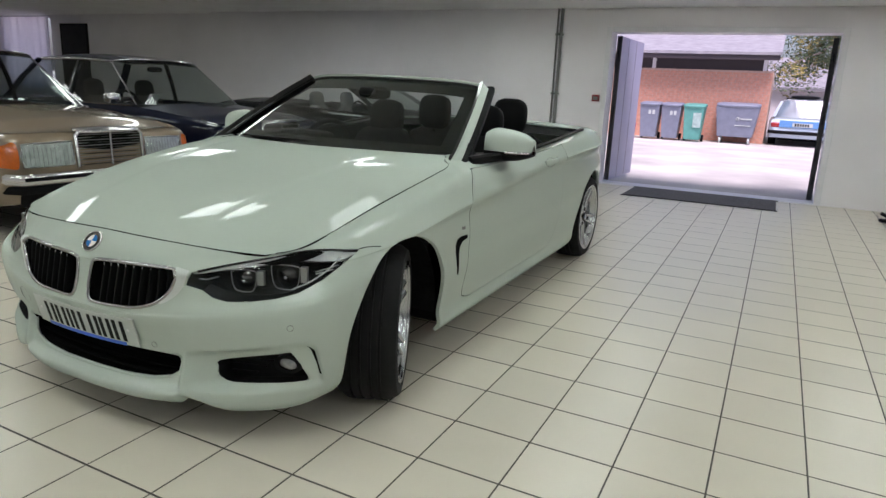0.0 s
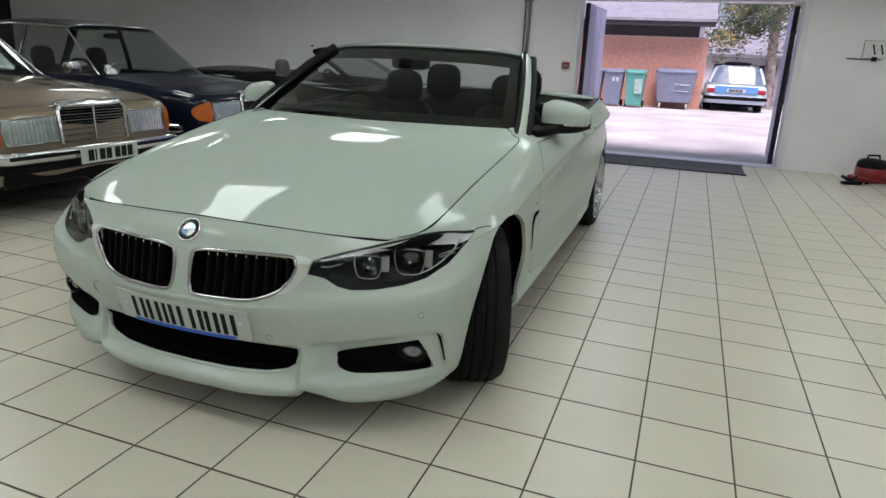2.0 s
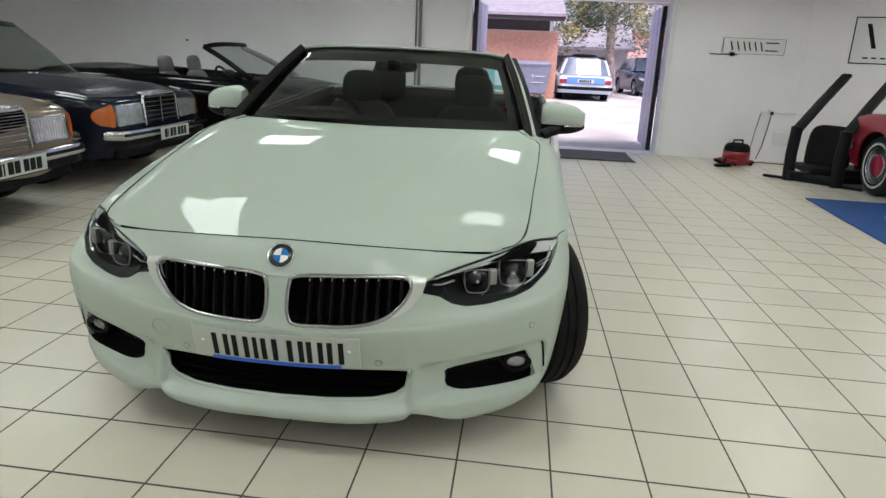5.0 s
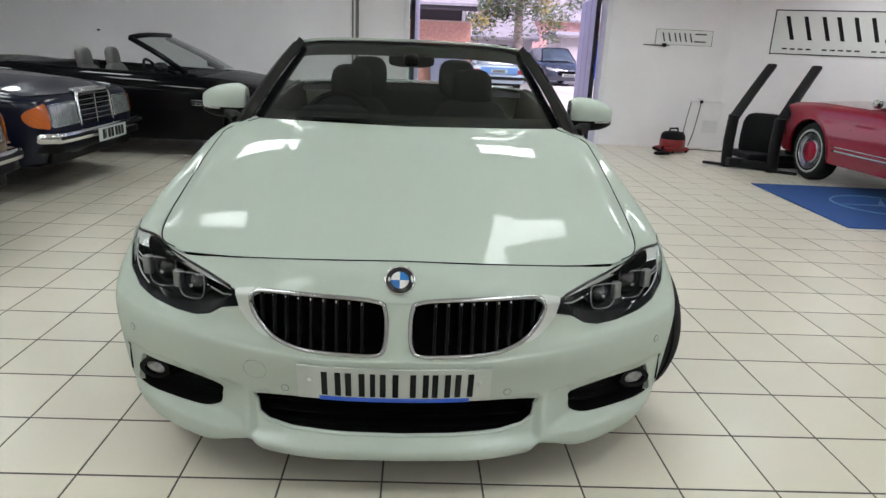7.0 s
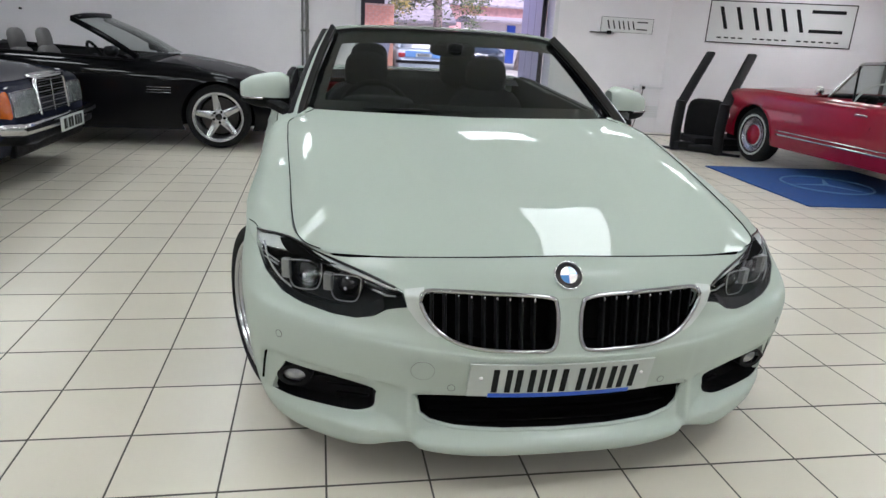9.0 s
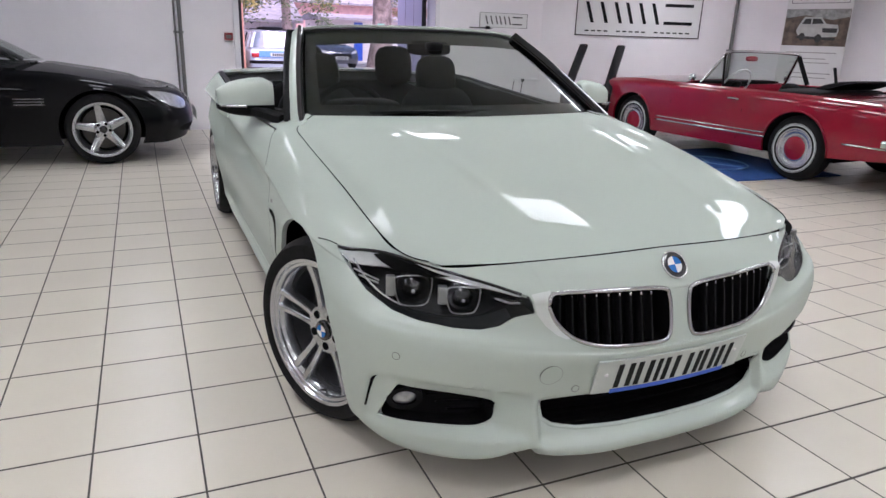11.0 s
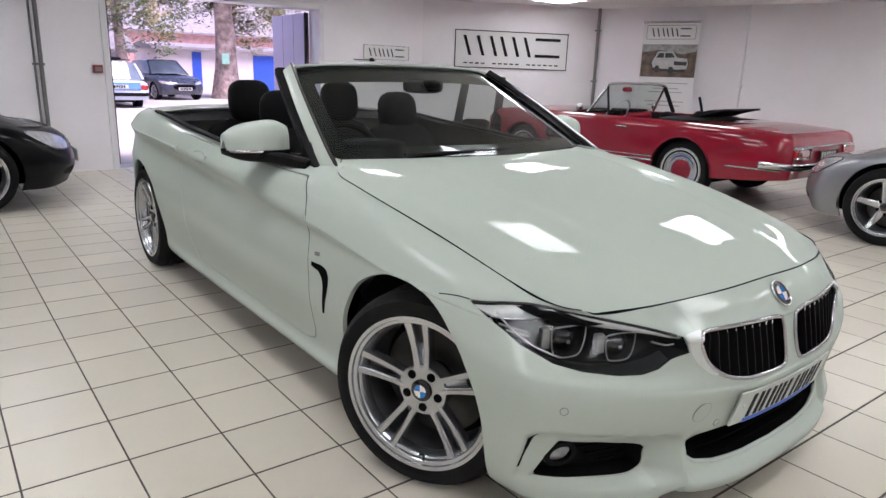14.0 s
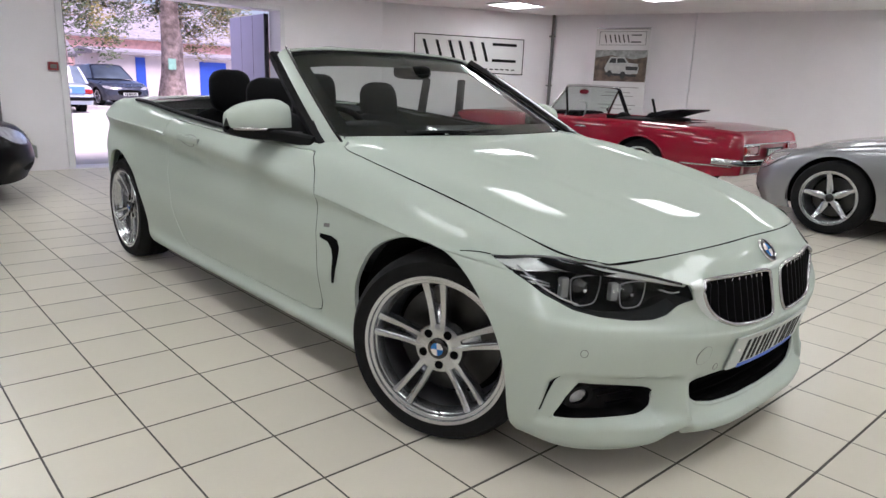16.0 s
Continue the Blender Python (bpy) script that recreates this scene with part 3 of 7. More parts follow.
# ---- the white convertible ----
FA, RA = 0.850, 3.667          # axles
W_BOTTOM = [(0, .178, .110), (.22, .181, .113), (.40, .205, .172), (.56, .25, .122), (.72, .36, .130), (.80, .50, .158), (.84, .857, .16), (.845, 1.22, .165), (.845, 1.6, .165),
            (.845, 2.2, .165), (.845, 2.9, .165), (.845, 3.25, .17), (.84, 3.667, .19), (.82, 4.1, .21), (.74, 4.40, .23), (.45, 4.55, .24), (0, 4.6, .24)]
W_LIP = [(0, .110, .158), (.22, .116, .161), (.40, .165, .205), (.56, .215, .165), (.745, .335, .176), (.83, .48, .205), (.87, .857, .21), (.866, 1.25, .20), (.868, 1.6, .20),
         (.868, 2.2, .20), (.868, 2.9, .2), (.862, 3.25, .21), (.87, 3.667, .24), (.80, 4.1, .26), (.66, 4.42, .28), (.45, 4.58, .29), (0, 4.64, .29)]
W_LOW = [(0, .146, .305), (.2, .151, .305), (.40, .180, .305), (.58, .235, .31), (.765, .335, .31), (.85, .47, .32), (.895, .857, .34), (.856, 1.26, .262), (.855, 1.6, .258),
         (.855, 2.2, .258), (.855, 2.9, .258), (.865, 3.25, .28), (.895, 3.667, .34), (.825, 4.1, .36), (.67, 4.42, .38), (.48, 4.6, .38), (0, 4.66, .38)]
W_MID = [(0, .112, .43), (.2, .118, .43), (.40, .155, .435), (.58, .215, .44), (.762, .31, .445), (.862, .455, .46), (.905, .857, .48), (.882, 1.28, .42), (.884, 1.6, .42),
         (.886, 2.2, .42), (.886, 2.9, .43), (.895, 3.25, .45), (.90, 3.667, .5), (.835, 4.1, .52), (.68, 4.42, .53), (.49, 4.61, .53), (0, 4.67, .53)]
W_WAIST = [(0, .135, .515), (.2, .137, .515), (.40, .18, .515), (.58, .245, .51), (.76, .35, .53), (.857, .48, .56), (.905, .857, .60), (.886, 1.28, .58), (.887, 1.6, .58),
           (.888, 2.2, .59), (.888, 2.9, .61), (.898, 3.25, .62), (.902, 3.667, .66), (.835, 4.1, .68), (.68, 4.41, .69), (.49, 4.6, .70), (0, 4.66, .70)]
W_SHOULDER = [(0, .155, .605), (.2, .157, .603), (.40, .19, .597), (.58, .28, .60), (.75, .43, .625), (.838, .56, .645), (.889, .857, .670), (.886, 1.28, .715), (.888, 1.6, .735),
              (.897, 2.2, .755), (.9, 2.9, .775), (.905, 3.25, .79), (.898, 3.667, .80), (.822, 4.1, .81), (.665, 4.40, .81), (.47, 4.58, .82), (0, 4.63, .82)]
W_UPPER = [(0, .19, .655), (.2, .192, .652), (.41, .24, .635), (.60, .325, .638), (.725, .455, .665), (.80, .60, .694), (.835, .857, .736), (.842, 1.28, .812), (.838, 1.58, .853),
           (.862, 2.2, .858), (.868, 2.9, .898), (.868, 3.25, .922), (.85, 3.667, .935), (.775, 4.1, .925), (.64, 4.38, .905), (.45, 4.55, .9), (0, 4.6, .9)]
W_EDGE = [(0, .232, .685), (.2, .237, .681), (.42, .277, .669), (.628, .352, .655), (.715, .455, .679), (.737, .60, .717), (.7495, .857, .771), (.7455, 1.28, .847), (.712, 1.560, .907),
          (.822, 2.2, .888), (.825, 2.9, .932), (.82, 3.25, .96), (.80, 3.667, .972), (.715, 4.1, .956), (.59, 4.34, .938), (.40, 4.48, .935), (0, 4.53, .935)]


def crease_row(dx, dz):
    """A line beside the shoulder crease that runs up towards the tail; dx and dz set it off along the flank."""
    ys = (.857, 1.28, 1.6, 2.2, 2.9, 3.25, 3.667, 4.1, 4.7)
    zs = (.668, .705, .737, .785, .820, .835, .845, .850, .850)
    out = []
    for w, q in zip(W_WAIST, W_SHOULDER):
        k = max(0.0, min(1.0, (q[1] - 1.12) / .75))
        f = .34 if dz < -.01 else .16 if dz < .01 else 0.0
        nose = (q[0] + f * (w[0] - q[0]), q[1] + f * (w[1] - q[1]), q[2] + f * (w[2] - q[2]))
        z = np.interp(q[1], ys, zs) + dz
        fade = max(0.15, min(1.0, (4.45 - q[1]) / .8))
        out.append((nose[0] + k * (q[0] + dx * fade - nose[0]), nose[1], nose[2] + k * (z - nose[2])))
    return out


def break_row():
    """The bend across the bumper below the lamps."""
    out = []
    for m, w in zip(W_MID, W_WAIST):
        if m[1] < .5:
            z = np.interp(m[0], (0, .2, .4, .58, .76, .86), (.452, .452, .468, .486, .505, .52))
            out.append((m[0], m[1] + .006, z))
        else:
            out.append(tuple(a + .55 * (b - a) for a, b in zip(m, w)))
    return out


def add_column(rows, k, t):
    """A further station between columns k and k + 1 of every feature line."""
    out = []
    for r in rows:
        a, b, c, d = (np.array(r[i], float) for i in (k - 1, k, k + 1, k + 2))
        p = .5 * (2 * b + (c - a) * t + (2 * a - 5 * b + 4 * c - d) * t * t + (3 * b - a - 3 * c + d) * t ** 3)
        out.append(list(r[:k + 1]) + [tuple(p)] + list(r[k + 1:]))
    return out


W_ROWS = [W_BOTTOM, W_LIP, W_LOW, W_MID, break_row(), W_WAIST, crease_row(-.022, -.058), crease_row(.010, 0.0), crease_row(.004, .016), W_UPPER, W_EDGE]
W_ROWS = add_column(W_ROWS, 7, .46)
W_ROWS = add_column(W_ROWS, 2, .32)
W_ROWS = add_column(W_ROWS, 1, .76)
W_ROWS[0][2:5] = [(.365, .197, .124), (.408, .212, .148), (.458, .229, .137)]
W_ROWS[1][2:5] = [(.365, .142, .172), (.408, .160, .188), (.458, .182, .177)]
W_ROWS[-1][9:11] = [(.7715, 1.28, .852), (.764, 1.43, .8795)]
W_EDGE = W_ROWS[-1]


def ramp01(v):
    v = np.clip(v, 0, 1)
    return v * v * (3 - 2 * v)


def bumper_relief(g):
    """The sunken field round the fog lamps, under an overhanging ridge, and the set-back mouth over the splitter."""
    x, y, z = np.abs(g[..., 0]), g[..., 1], g[..., 2]
    front = ramp01((.70 - y) / .1)
    ridge = np.interp(x, (.40, .43, .50, .60, .70, .77, .80, .84), (.332, .337, .344, .358, .374, .386, .382, .35))
    deep = np.interp(x, (.42, .44, .50, .56, .65, .73, .78, .812, .821), (0, .012, .046, .042, .028, .012, .009, .012, 0))
    floor_z = np.interp(x, (.45, .8), (.192, .208))
    d = deep * ramp01((ridge - z) / .022) * ramp01((z - floor_z) / .032)
    mouth = .026 * ramp01((z - .174) / .030) * ramp01((.317 - z) / .012) * (1 - ramp01((x - .384) / .03))
    g[..., 1] += front * (d + mouth)
    g[..., 0] -= np.sign(g[..., 0]) * front * d * ramp01((x - .6) / .2) * .35


def bar_mesh(points, w, h, up=None):
    """A bevelled bar of width w and height h along points."""
    pts = [Vector(p) for p in points]
    sec = [(-1, -.6), (-.6, -1), (.6, -1), (1, -.6), (1, .6), (.6, 1), (-.6, 1), (-1, .6)]
    verts, faces = [], []
    for i, p in enumerate(pts):
        d = (pts[min(i + 1, len(pts) - 1)] - pts[max(i - 1, 0)]).normalized()
        s = d.cross(Vector(up or (0, 0, 1))).normalized()
        t = s.cross(d)
        for a, b in sec:
            verts.append(p + s * a * w / 2 + t * b * h / 2)
    k = len(sec)
    for i in range(len(pts) - 1):
        for j in range(k):
            l = (j + 1) % k
            faces.append((i * k + j, i * k + l, (i + 1) * k + l, (i + 1) * k + j))
    faces += [tuple(range(k - 1, -1, -1)), tuple((len(pts) - 1) * k + j for j in range(k))]
    me = mesh_from("bar", verts, faces)
    me.set_sharp_from_angle(angle=radians(50))
    return me


def grid_mesh(g, name="sheet", mirror=False, weld=True):
    nv, nu = g.shape[:2]
    verts = [tuple(v) for v in g.reshape(-1, 3)]
    faces = [(j * nu + i, j * nu + i + 1, (j + 1) * nu + i + 1, (j + 1) * nu + i) for j in range(nv - 1) for i in range(nu - 1)]
    if mirror:
        n = len(verts)
        verts += [(-x, y, z) for x, y, z in verts]
        faces += [tuple(n + k for k in f[::-1]) for f in faces]
    bm = bmesh.new()
    vs = [bm.verts.new(v) for v in verts]
    for f in faces:
        try:
            bm.faces.new([vs[k] for k in f])
        except ValueError:
            pass
    bmesh.ops.remove_doubles(bm, verts=bm.verts, dist=0.0005)
    bmesh.ops.recalc_face_normals(bm, faces=bm.faces)
    me = bpy.data.meshes.new(name)
    bm.to_mesh(me)
    bm.free()
    me.polygons.foreach_set("use_smooth", [True] * len(me.polygons))
    me.set_sharp_from_angle(angle=radians(45))
    return me


def pad(cx, cy, cz, sx, sy, sz, p=3.0, n=20):
    """A soft cushion: a superellipsoid."""
    verts, faces = [], []
    def pw(c):
        return math.copysign(abs(c) ** (2 / p), c)
    for j in range(n // 2 + 1):
        v = -math.pi / 2 + math.pi * j / (n // 2)
        for i in range(n):
            u = 2 * math.pi * i / n
            verts.append((cx + sx * pw(math.cos(v)) * pw(math.cos(u)), cy + sy * pw(math.cos(v)) * pw(math.sin(u)), cz + sz * pw(math.sin(v))))
    for j in range(n // 2):
        for i in range(n):
            k = (i + 1) % n
            faces.append((j * n + i, j * n + k, (j + 1) * n + k, (j + 1) * n + i))
    bm = bmesh.new()
    vs = [bm.verts.new(v) for v in verts]
    for f in faces:
        bm.faces.new([vs[k] for k in f])
    bmesh.ops.remove_doubles(bm, verts=bm.verts, dist=1e-5)
    me = bpy.data.meshes.new("pad")
    bm.to_mesh(me)
    bm.free()
    me.polygons.foreach_set("use_smooth", [True] * len(me.polygons))
    return me


def tilted(me, m):
    me.transform(m)
    return me


KIDNEY = rounded([(.060, .599), (.20, .608), (.345, .608), (.386, .602), (.394, .580), (.378, .540), (.345, .503), (.305, .481), (.245, .466), (.15, .460), (.062, .459), (.038, .476), (.032, .520), (.036, .575)], 5)
HEADLAMP = [(.440, .6025), (.53, .627), (.628, .650), (.716, .669), (.775, .671), (.838, .664), (.833, .634), (.803, .585), (.755, .548), (.70, .530), (.62, .517), (.56, .515), (.515, .525), (.478, .548), (.452, .555), (.428, .560)]
FOG = rounded([(.506, .296), (.60, .320), (.70, .342), (.740, .351), (.752, .346), (.772, .298), (.788, .246), (.784, .238), (.72, .233), (.66, .228), (.60, .224), (.555, .223), (.520, .230), (.502, .243), (.499, .270)], 3)
HALF_INTAKE = [(.15, .3095), (.30, .3105), (.396, .313), (.393, .284), (.386, .246), (.358, .226), (.29, .212), (.15, .204)]
INTAKE = [(0, .309)] + HALF_INTAKE + [(0, .202)] + [(-a, b) for a, b in HALF_INTAKE[::-1]]
DOOR = [(1.535, .862), (1.475, .80), (1.440, .72), (1.438, .58), (1.436, .43), (1.434, .30), (1.452, .262), (1.52, .246), (2.2, .246), (2.75, .25), (2.82, .30), (2.87, .45), (2.90, .62), (2.885, .80), (2.86, .905), (2.5, .885), (2.2, .870), (1.85, .864), (1.62, .862)]


def recess(shell, poly, depth, mat, parent, name, label=""):
    """The dark walls and bottom behind an opening in the front."""
    pts = dense(poly, 0.02)
    n = len(pts)
    mid_x, mid_z = sum(a for a, b in pts) / n, sum(b for a, b in pts) / n
    verts, faces = [], []
    for a, b in pts:
        p, nn = shell.front(a, b)
        p = p + Vector(((mid_x - p.x) * .014, .001, (mid_z - p.z) * .014))
        verts += [p, p + Vector((0, depth, 0))]
    for i in range(n):
        j = (i + 1) % n
        faces.append((2 * i, 2 * j, 2 * j + 1, 2 * i + 1))
    verts.append(sum((verts[2 * i + 1] for i in range(n)), Vector()) / n)
    for i in range(n):
        j = (i + 1) % n
        faces.append((2 * i + 1, 2 * j + 1, 2 * n))
    me = mesh_from(name, verts, faces, False)
    return part(name, me, mat, parent, label)


def mirror_pair(name, me, mat, parent, label=""):
    return part(name, me, mat, parent, label), part(name, flip(me), mat, parent, label)


def roundel(parent, at, r, name="badge"):
    e = new(name)
    e.parent = parent
    e.matrix_basis = at
    e["label"] = "round blue and white badge with a chrome rim"
    v, f = lathe([(r, 0), (r, .004), (r * .94, .006), (r * .9, .004)], 32)
    part("rim", mesh_from("rim", v, f), M["chrome"], e)
    v, f = lathe([(r * .9, .0035), (r * .62, .0045), (r * .6, .0055), (r * .57, .004)], 32)
    part("ring", mesh_from("ring", v, f), M["gloss_black"], e)
    for k in range(4):
        q = bmesh.new()
        vs = [q.verts.new((.0045, 0, 0))] + [q.verts.new((.0043, r * .575 * math.cos(math.pi / 2 * (k + i / 7)), r * .575 * math.sin(math.pi / 2 * (k + i / 7)))) for i in range(8)]
        q.faces.new(vs)
        part("quarter", q, M["badge_blue"] if k % 2 == 0 else M["badge_white"], e)
    return e


def number_plate(parent, at, w, h, glyphs, back="plate", bars="ink", band=True, bow=0.0):
    """A plate with its characters as plain bars. glyphs: (offset, width) pairs; bow curves it back towards its ends."""
    e = new("number_plate")
    e.parent = parent
    e.matrix_basis = at
    e["label"] = "white number plate with plain dark bars"

    def strip(x0, x1, y0, y1, z0, z1):
        n = max(1, int((x1 - x0) / .03))
        xs = [x0 + (x1 - x0) * i / n for i in range(n + 1)]
        verts = [(x, y + bow * x * x, z) for x in xs for y, z in ((y0, z0), (y1, z0), (y1, z1), (y0, z1))]
        faces = [(4 * i + k, 4 * i + 4 + k, 4 * i + 4 + (k + 1) % 4, 4 * i + (k + 1) % 4) for i in range(n) for k in range(4)]
        return mesh_from("strip", verts, faces + [(0, 1, 2, 3), (4 * n + 3, 4 * n + 2, 4 * n + 1, 4 * n)], False)

    part("plate", strip(-w / 2, w / 2, -.003, .002, -h / 2, h / 2), M[back], e)
    for x, gw in glyphs:
        if bow and gw > .03:
            for x0 in (x, x + gw - .016):
                part("bar", strip(x0, x0 + .016, -.0042, -.0028, -h * .36, h * .36), M[bars], e)
        else:
            part("bar", strip(x, x + gw, -.0042, -.0028, -h * .36, h * .36), M[bars], e)
    if band:
        part("band", strip(-w * .39, w * .39, -.0045, -.0028, -h * .5 - .002, -h * .4), M["blue"], e)
    if bow:
        for x in (-.228, .228):
            part("screw", cap_mesh(.006, 0, .003, .002, 12), M["badge_white"], e, at=Matrix.Translation((x, -.002 + bow * x * x, .008)) @ Vector((0, -1, 0)).to_track_quat("X", "Z").to_matrix().to_4x4())
    return e


def seat(parent, x, y, zb, top, name="seat", mat="leather", w=.25, lean=14):
    e = new(name)
    e.parent = parent
    e.matrix_basis = pose(x, y, zb)
    part("cushion", pad(0, -.24, 0, w, .27, .09), M[mat], e)
    part("backrest", tilted(pad(0, 0, 0, w, .08, (top - zb - .17) / 2), pose(0, .06, (top - zb - .17) / 2, -lean)), M[mat], e)
    part("headrest", tilted(pad(0, 0, 0, .128, .06, .125, 3.0), pose(0, .13, top - zb - .125, -8)), M[mat], e)
    part("post", rod((-.05, .12, top - zb - .25), (-.05, .13, top - zb - .12), .007, seg=8), M["chrome"], e)
    part("post", rod((.05, .12, top - zb - .25), (.05, .13, top - zb - .12), .007, seg=8), M["chrome"], e)
    return e


def steering_wheel(parent, at, r=.18, thick=.015, mat="leather"):
    e = new("steering_wheel")
    e.parent = parent
    e.matrix_basis = at
    ring = [(r * math.cos(2 * math.pi * i / 40), r * math.sin(2 * math.pi * i / 40), 0) for i in range(40)]
    part("rim", tube(ring, thick, 10, True), M[mat], e)
    part("boss", tilted(pad(0, 0, 0, .07, .06, .022), pose(0, 0, -.012)), M["plastic"], e)
    for a in (0, 180, 270):
        part("spoke", bar_mesh([(0, 0, -.008), (r * math.cos(radians(a)), r * math.sin(radians(a)), 0)], .028, .012), M["plastic"], e)
    return e


def white_convertible():
    car = thing("car", "glossy white two-door convertible with its roof down on the tiles", "car")
    P = M["white_paint"]
    sh = Shell(W_ROWS, 420, 168, relief=bumper_relief)
    raw = Shell(W_ROWS, 420, 168, relief=bumper_relief)
    for cy, r in ((FA, .353), (RA, .358)):
        arch = [(cy + r, -.1)] + circle(cy, .312, r, 48, 0, math.pi) + [(cy - r, .312), (cy - r, -.1)]
        sh.cut(arch, "side", lambda q: q.x > .6)
    low = lambda q: q.y < .95
    for poly in (KIDNEY, HEADLAMP, FOG):
        sh.cut(poly, "front", low)
    sh.cut(INTAKE, "front", lambda q: q.y < .3)
    sh.cut(DOOR, "side", lambda q: q.x > .7 and 1.2 < q.y < 3)
    part("body", sh.mesh("body", .016), P, car)
    inset = [(a + (.003 if a < 2 else -.0025), b + (.003 if b < .5 else -.003)) for a, b in DOOR]
    for s, me in ((1, raw.patch(inset, "side", 0.0, 64)), (-1, None)):
        if me is not None:
            dm = me
            d1 = part("door", dm, P, car)
            d2 = part("door", flip(dm), P, car)
    for d, s in ((d1, 1), (d2, -1)):
        hp = [raw.side(y, z)[0] for y, z in ((2.44, .818), (2.49, .826), (2.60, .830), (2.66, .824))]
        pts = [(s * (p.x + o), p.y, p.z) for p, o in zip(hp, (.002, .034, .034, .002))]
        part("handle", bar_mesh(pts, .016, .028), P, d, "white door handle")
        # no hollow here: a grey line stands in for the cup's shaded edge
        rim = [raw.side(2.55 + .082 * math.cos(a), .815 + .027 * math.sin(a))[0] for a in np.linspace(0, 2 * math.pi, 33)[:-1]]
        part("handle_cup", tube([(s * (p.x - .0006), p.y, p.z) for p in rim], .0014, 6, True), M["conduit"], d, "fine grey line drawn for the shaded edge of the handle cup")
    # dark backing behind the shut lines
    dk = raw.patch([(a + (.05 if a > 2 else -.05), b + (.0 if b > .5 else -.02)) for a, b in DOOR], "side", -.02, 40)
    mirror_pair("door_shut", dk, M["void"], car)
    # bonnet
    centre = [(0, .2355, .6875), (0, .45, .7488), (0, .75, .8178), (0, 1.05, .8727), (0, 1.22, .8977), (0, 1.37, .9155)]
    r1 = [(.24, .2455, .6820), (.25, .46, .7490), (.26, .76, .8210), (.26, 1.06, .8750), (.265, 1.24, .8985), (.27, 1.40, .9170)]
    r2 = [(.46, .2925, .6685), (.49, .48, .742), (.5, .79, .819), (.5, 1.1, .876), (.505, 1.30, .898), (.51, 1.465, .915)]
    r3 = [(.585, .3385, .6610), (.635, .50, .727), (.665, .82, .805), (.675, 1.17, .867), (.665, 1.38, .893), (.612, 1.525, .911)]
    r4 = [(.624, .3545, .6585), (.7135, .465, .684), (.746, .857, .773), (.768, 1.27, .850), (.760, 1.43, .878), (.668, 1.572, .907)]
    hood = skin([centre, r1, r2, r3, r4], 60, 56)
    ridge = .335 + .155 * np.clip((hood[..., 1] - .3) / 1.1, 0, 1)
    hood[..., 2] += .0035 * ramp01((ridge - hood[..., 0]) / .045) * ramp01((hood[..., 1] - .30) / .25) * ramp01((1.42 - hood[..., 1]) / .2)
    hood[..., 0] *= 1.0025
    part("bonnet", grid_mesh(hood, "bonnet", True), P, car)
    seam = [tuple(v) for v in hood[-1]]
    me = tube([(x + .0012, y, z + .0012) for x, y, z in seam[3:]], .0016, 6)
    part("bonnet_seam", me, M["void"], car)
    part("bonnet_seam", flip(me), M["void"], car)
    tail = [v for v in seam if v[1] > 1.40]
    rear = spline([W_EDGE[10], (.745, 1.50, .893), (.716, 1.57, .908), (.690, 1.60, .912)], len(tail) - 1)
    gap = np.array([[(x + .003, y + .002, z - .001) for x, y, z in tail], [tuple(v) for v in rear]])
    mirror_pair("scuttle_corner", grid_mesh(spline(np.concatenate([gap[:1], (gap[:1] + gap[1:]) / 2 + np.array([0, 0, .002]), gap[1:]]), 8), "scuttle_corner"), P, car)
    under = hood.copy()
    under[..., 2] -= .03
    under[..., 0] *= 1.06
    part("bonnet_shut", grid_mesh(under, "bonnet_shut", True), M["void"], car)
    # boot lid and tonneau
    b0 = [(0, 3.50, 1.0), (0, 3.9, .993), (0, 4.25, .97), (0, 4.52, .940)]
    b1 = [(.35, 3.50, .996), (.35, 3.9, .989), (.34, 4.24, .96), (.33, 4.48, .939)]
    b2 = [(.62, 3.50, .983), (.61, 3.9, .977), (.55, 4.2, .953), (.50, 4.39, .939)]
    b3 = [(.79, 3.50, .968), (.75, 3.9, .964), (.690, 4.15, .952), (.586, 4.335, .939)]
    part("boot_lid", grid_mesh(skin([b0, b1, b2, b3], 30, 20), "boot_lid", True), P, car)
    # front details
    for s in (1, -1):
        k = new("grille")
        k.parent = car
        k["label"] = "black grille with upright slats in a chrome frame"
        kp = [(s * a, b) for a, b in KIDNEY]
        recess(raw, kp, .07, M["void"], k, "grille_back")
        rim = [raw.front(a, b) for a, b in kp]
        part("grille_frame", tube([p + n * .001 for p, n in rim], .0066, 8, True), M["grille_chrome"], k)
        for i in range(10):
            x = .062 + .0335 * i
            zs = [b + (d - b) * (x - a) / (c - a) for (a, b), (c, d) in zip(KIDNEY, KIDNEY[1:] + KIDNEY[:1]) if (a - x) * (c - x) < 0]
            if len(zs) < 2:
                continue
            z0, z1 = min(zs) + .003, max(zs) - .003
            pts = [raw.front(s * x, z0 + (z1 - z0) * j / 6)[0] + Vector((s * .002 * j / 6, .014, 0)) for j in range(7)]
            part("slat", bar_mesh(pts, .008, .030, (0, 1, 0)), M["plastic"], k)
            part("slat_tip", pad(pts[-1].x, pts[-1].y - .016, pts[-1].z - .009, .0030, .003, .006, 3, 8), M["grille_chrome"], k)
        wing = [(s * a, b) for a, b in ((.385, .612), (.436, .604), (.430, .576), (.424, .556), (.402, .526), (.374, .501), (.350, .490), (.340, .492), (.372, .530), (.392, .580))]
        part("grille_wing", raw.patch(dense(wing, .012), "front", .004, 24), M["grille_satin"], k, "pale satin wing of the frame")
        # headlamp
        h = new("headlamp")
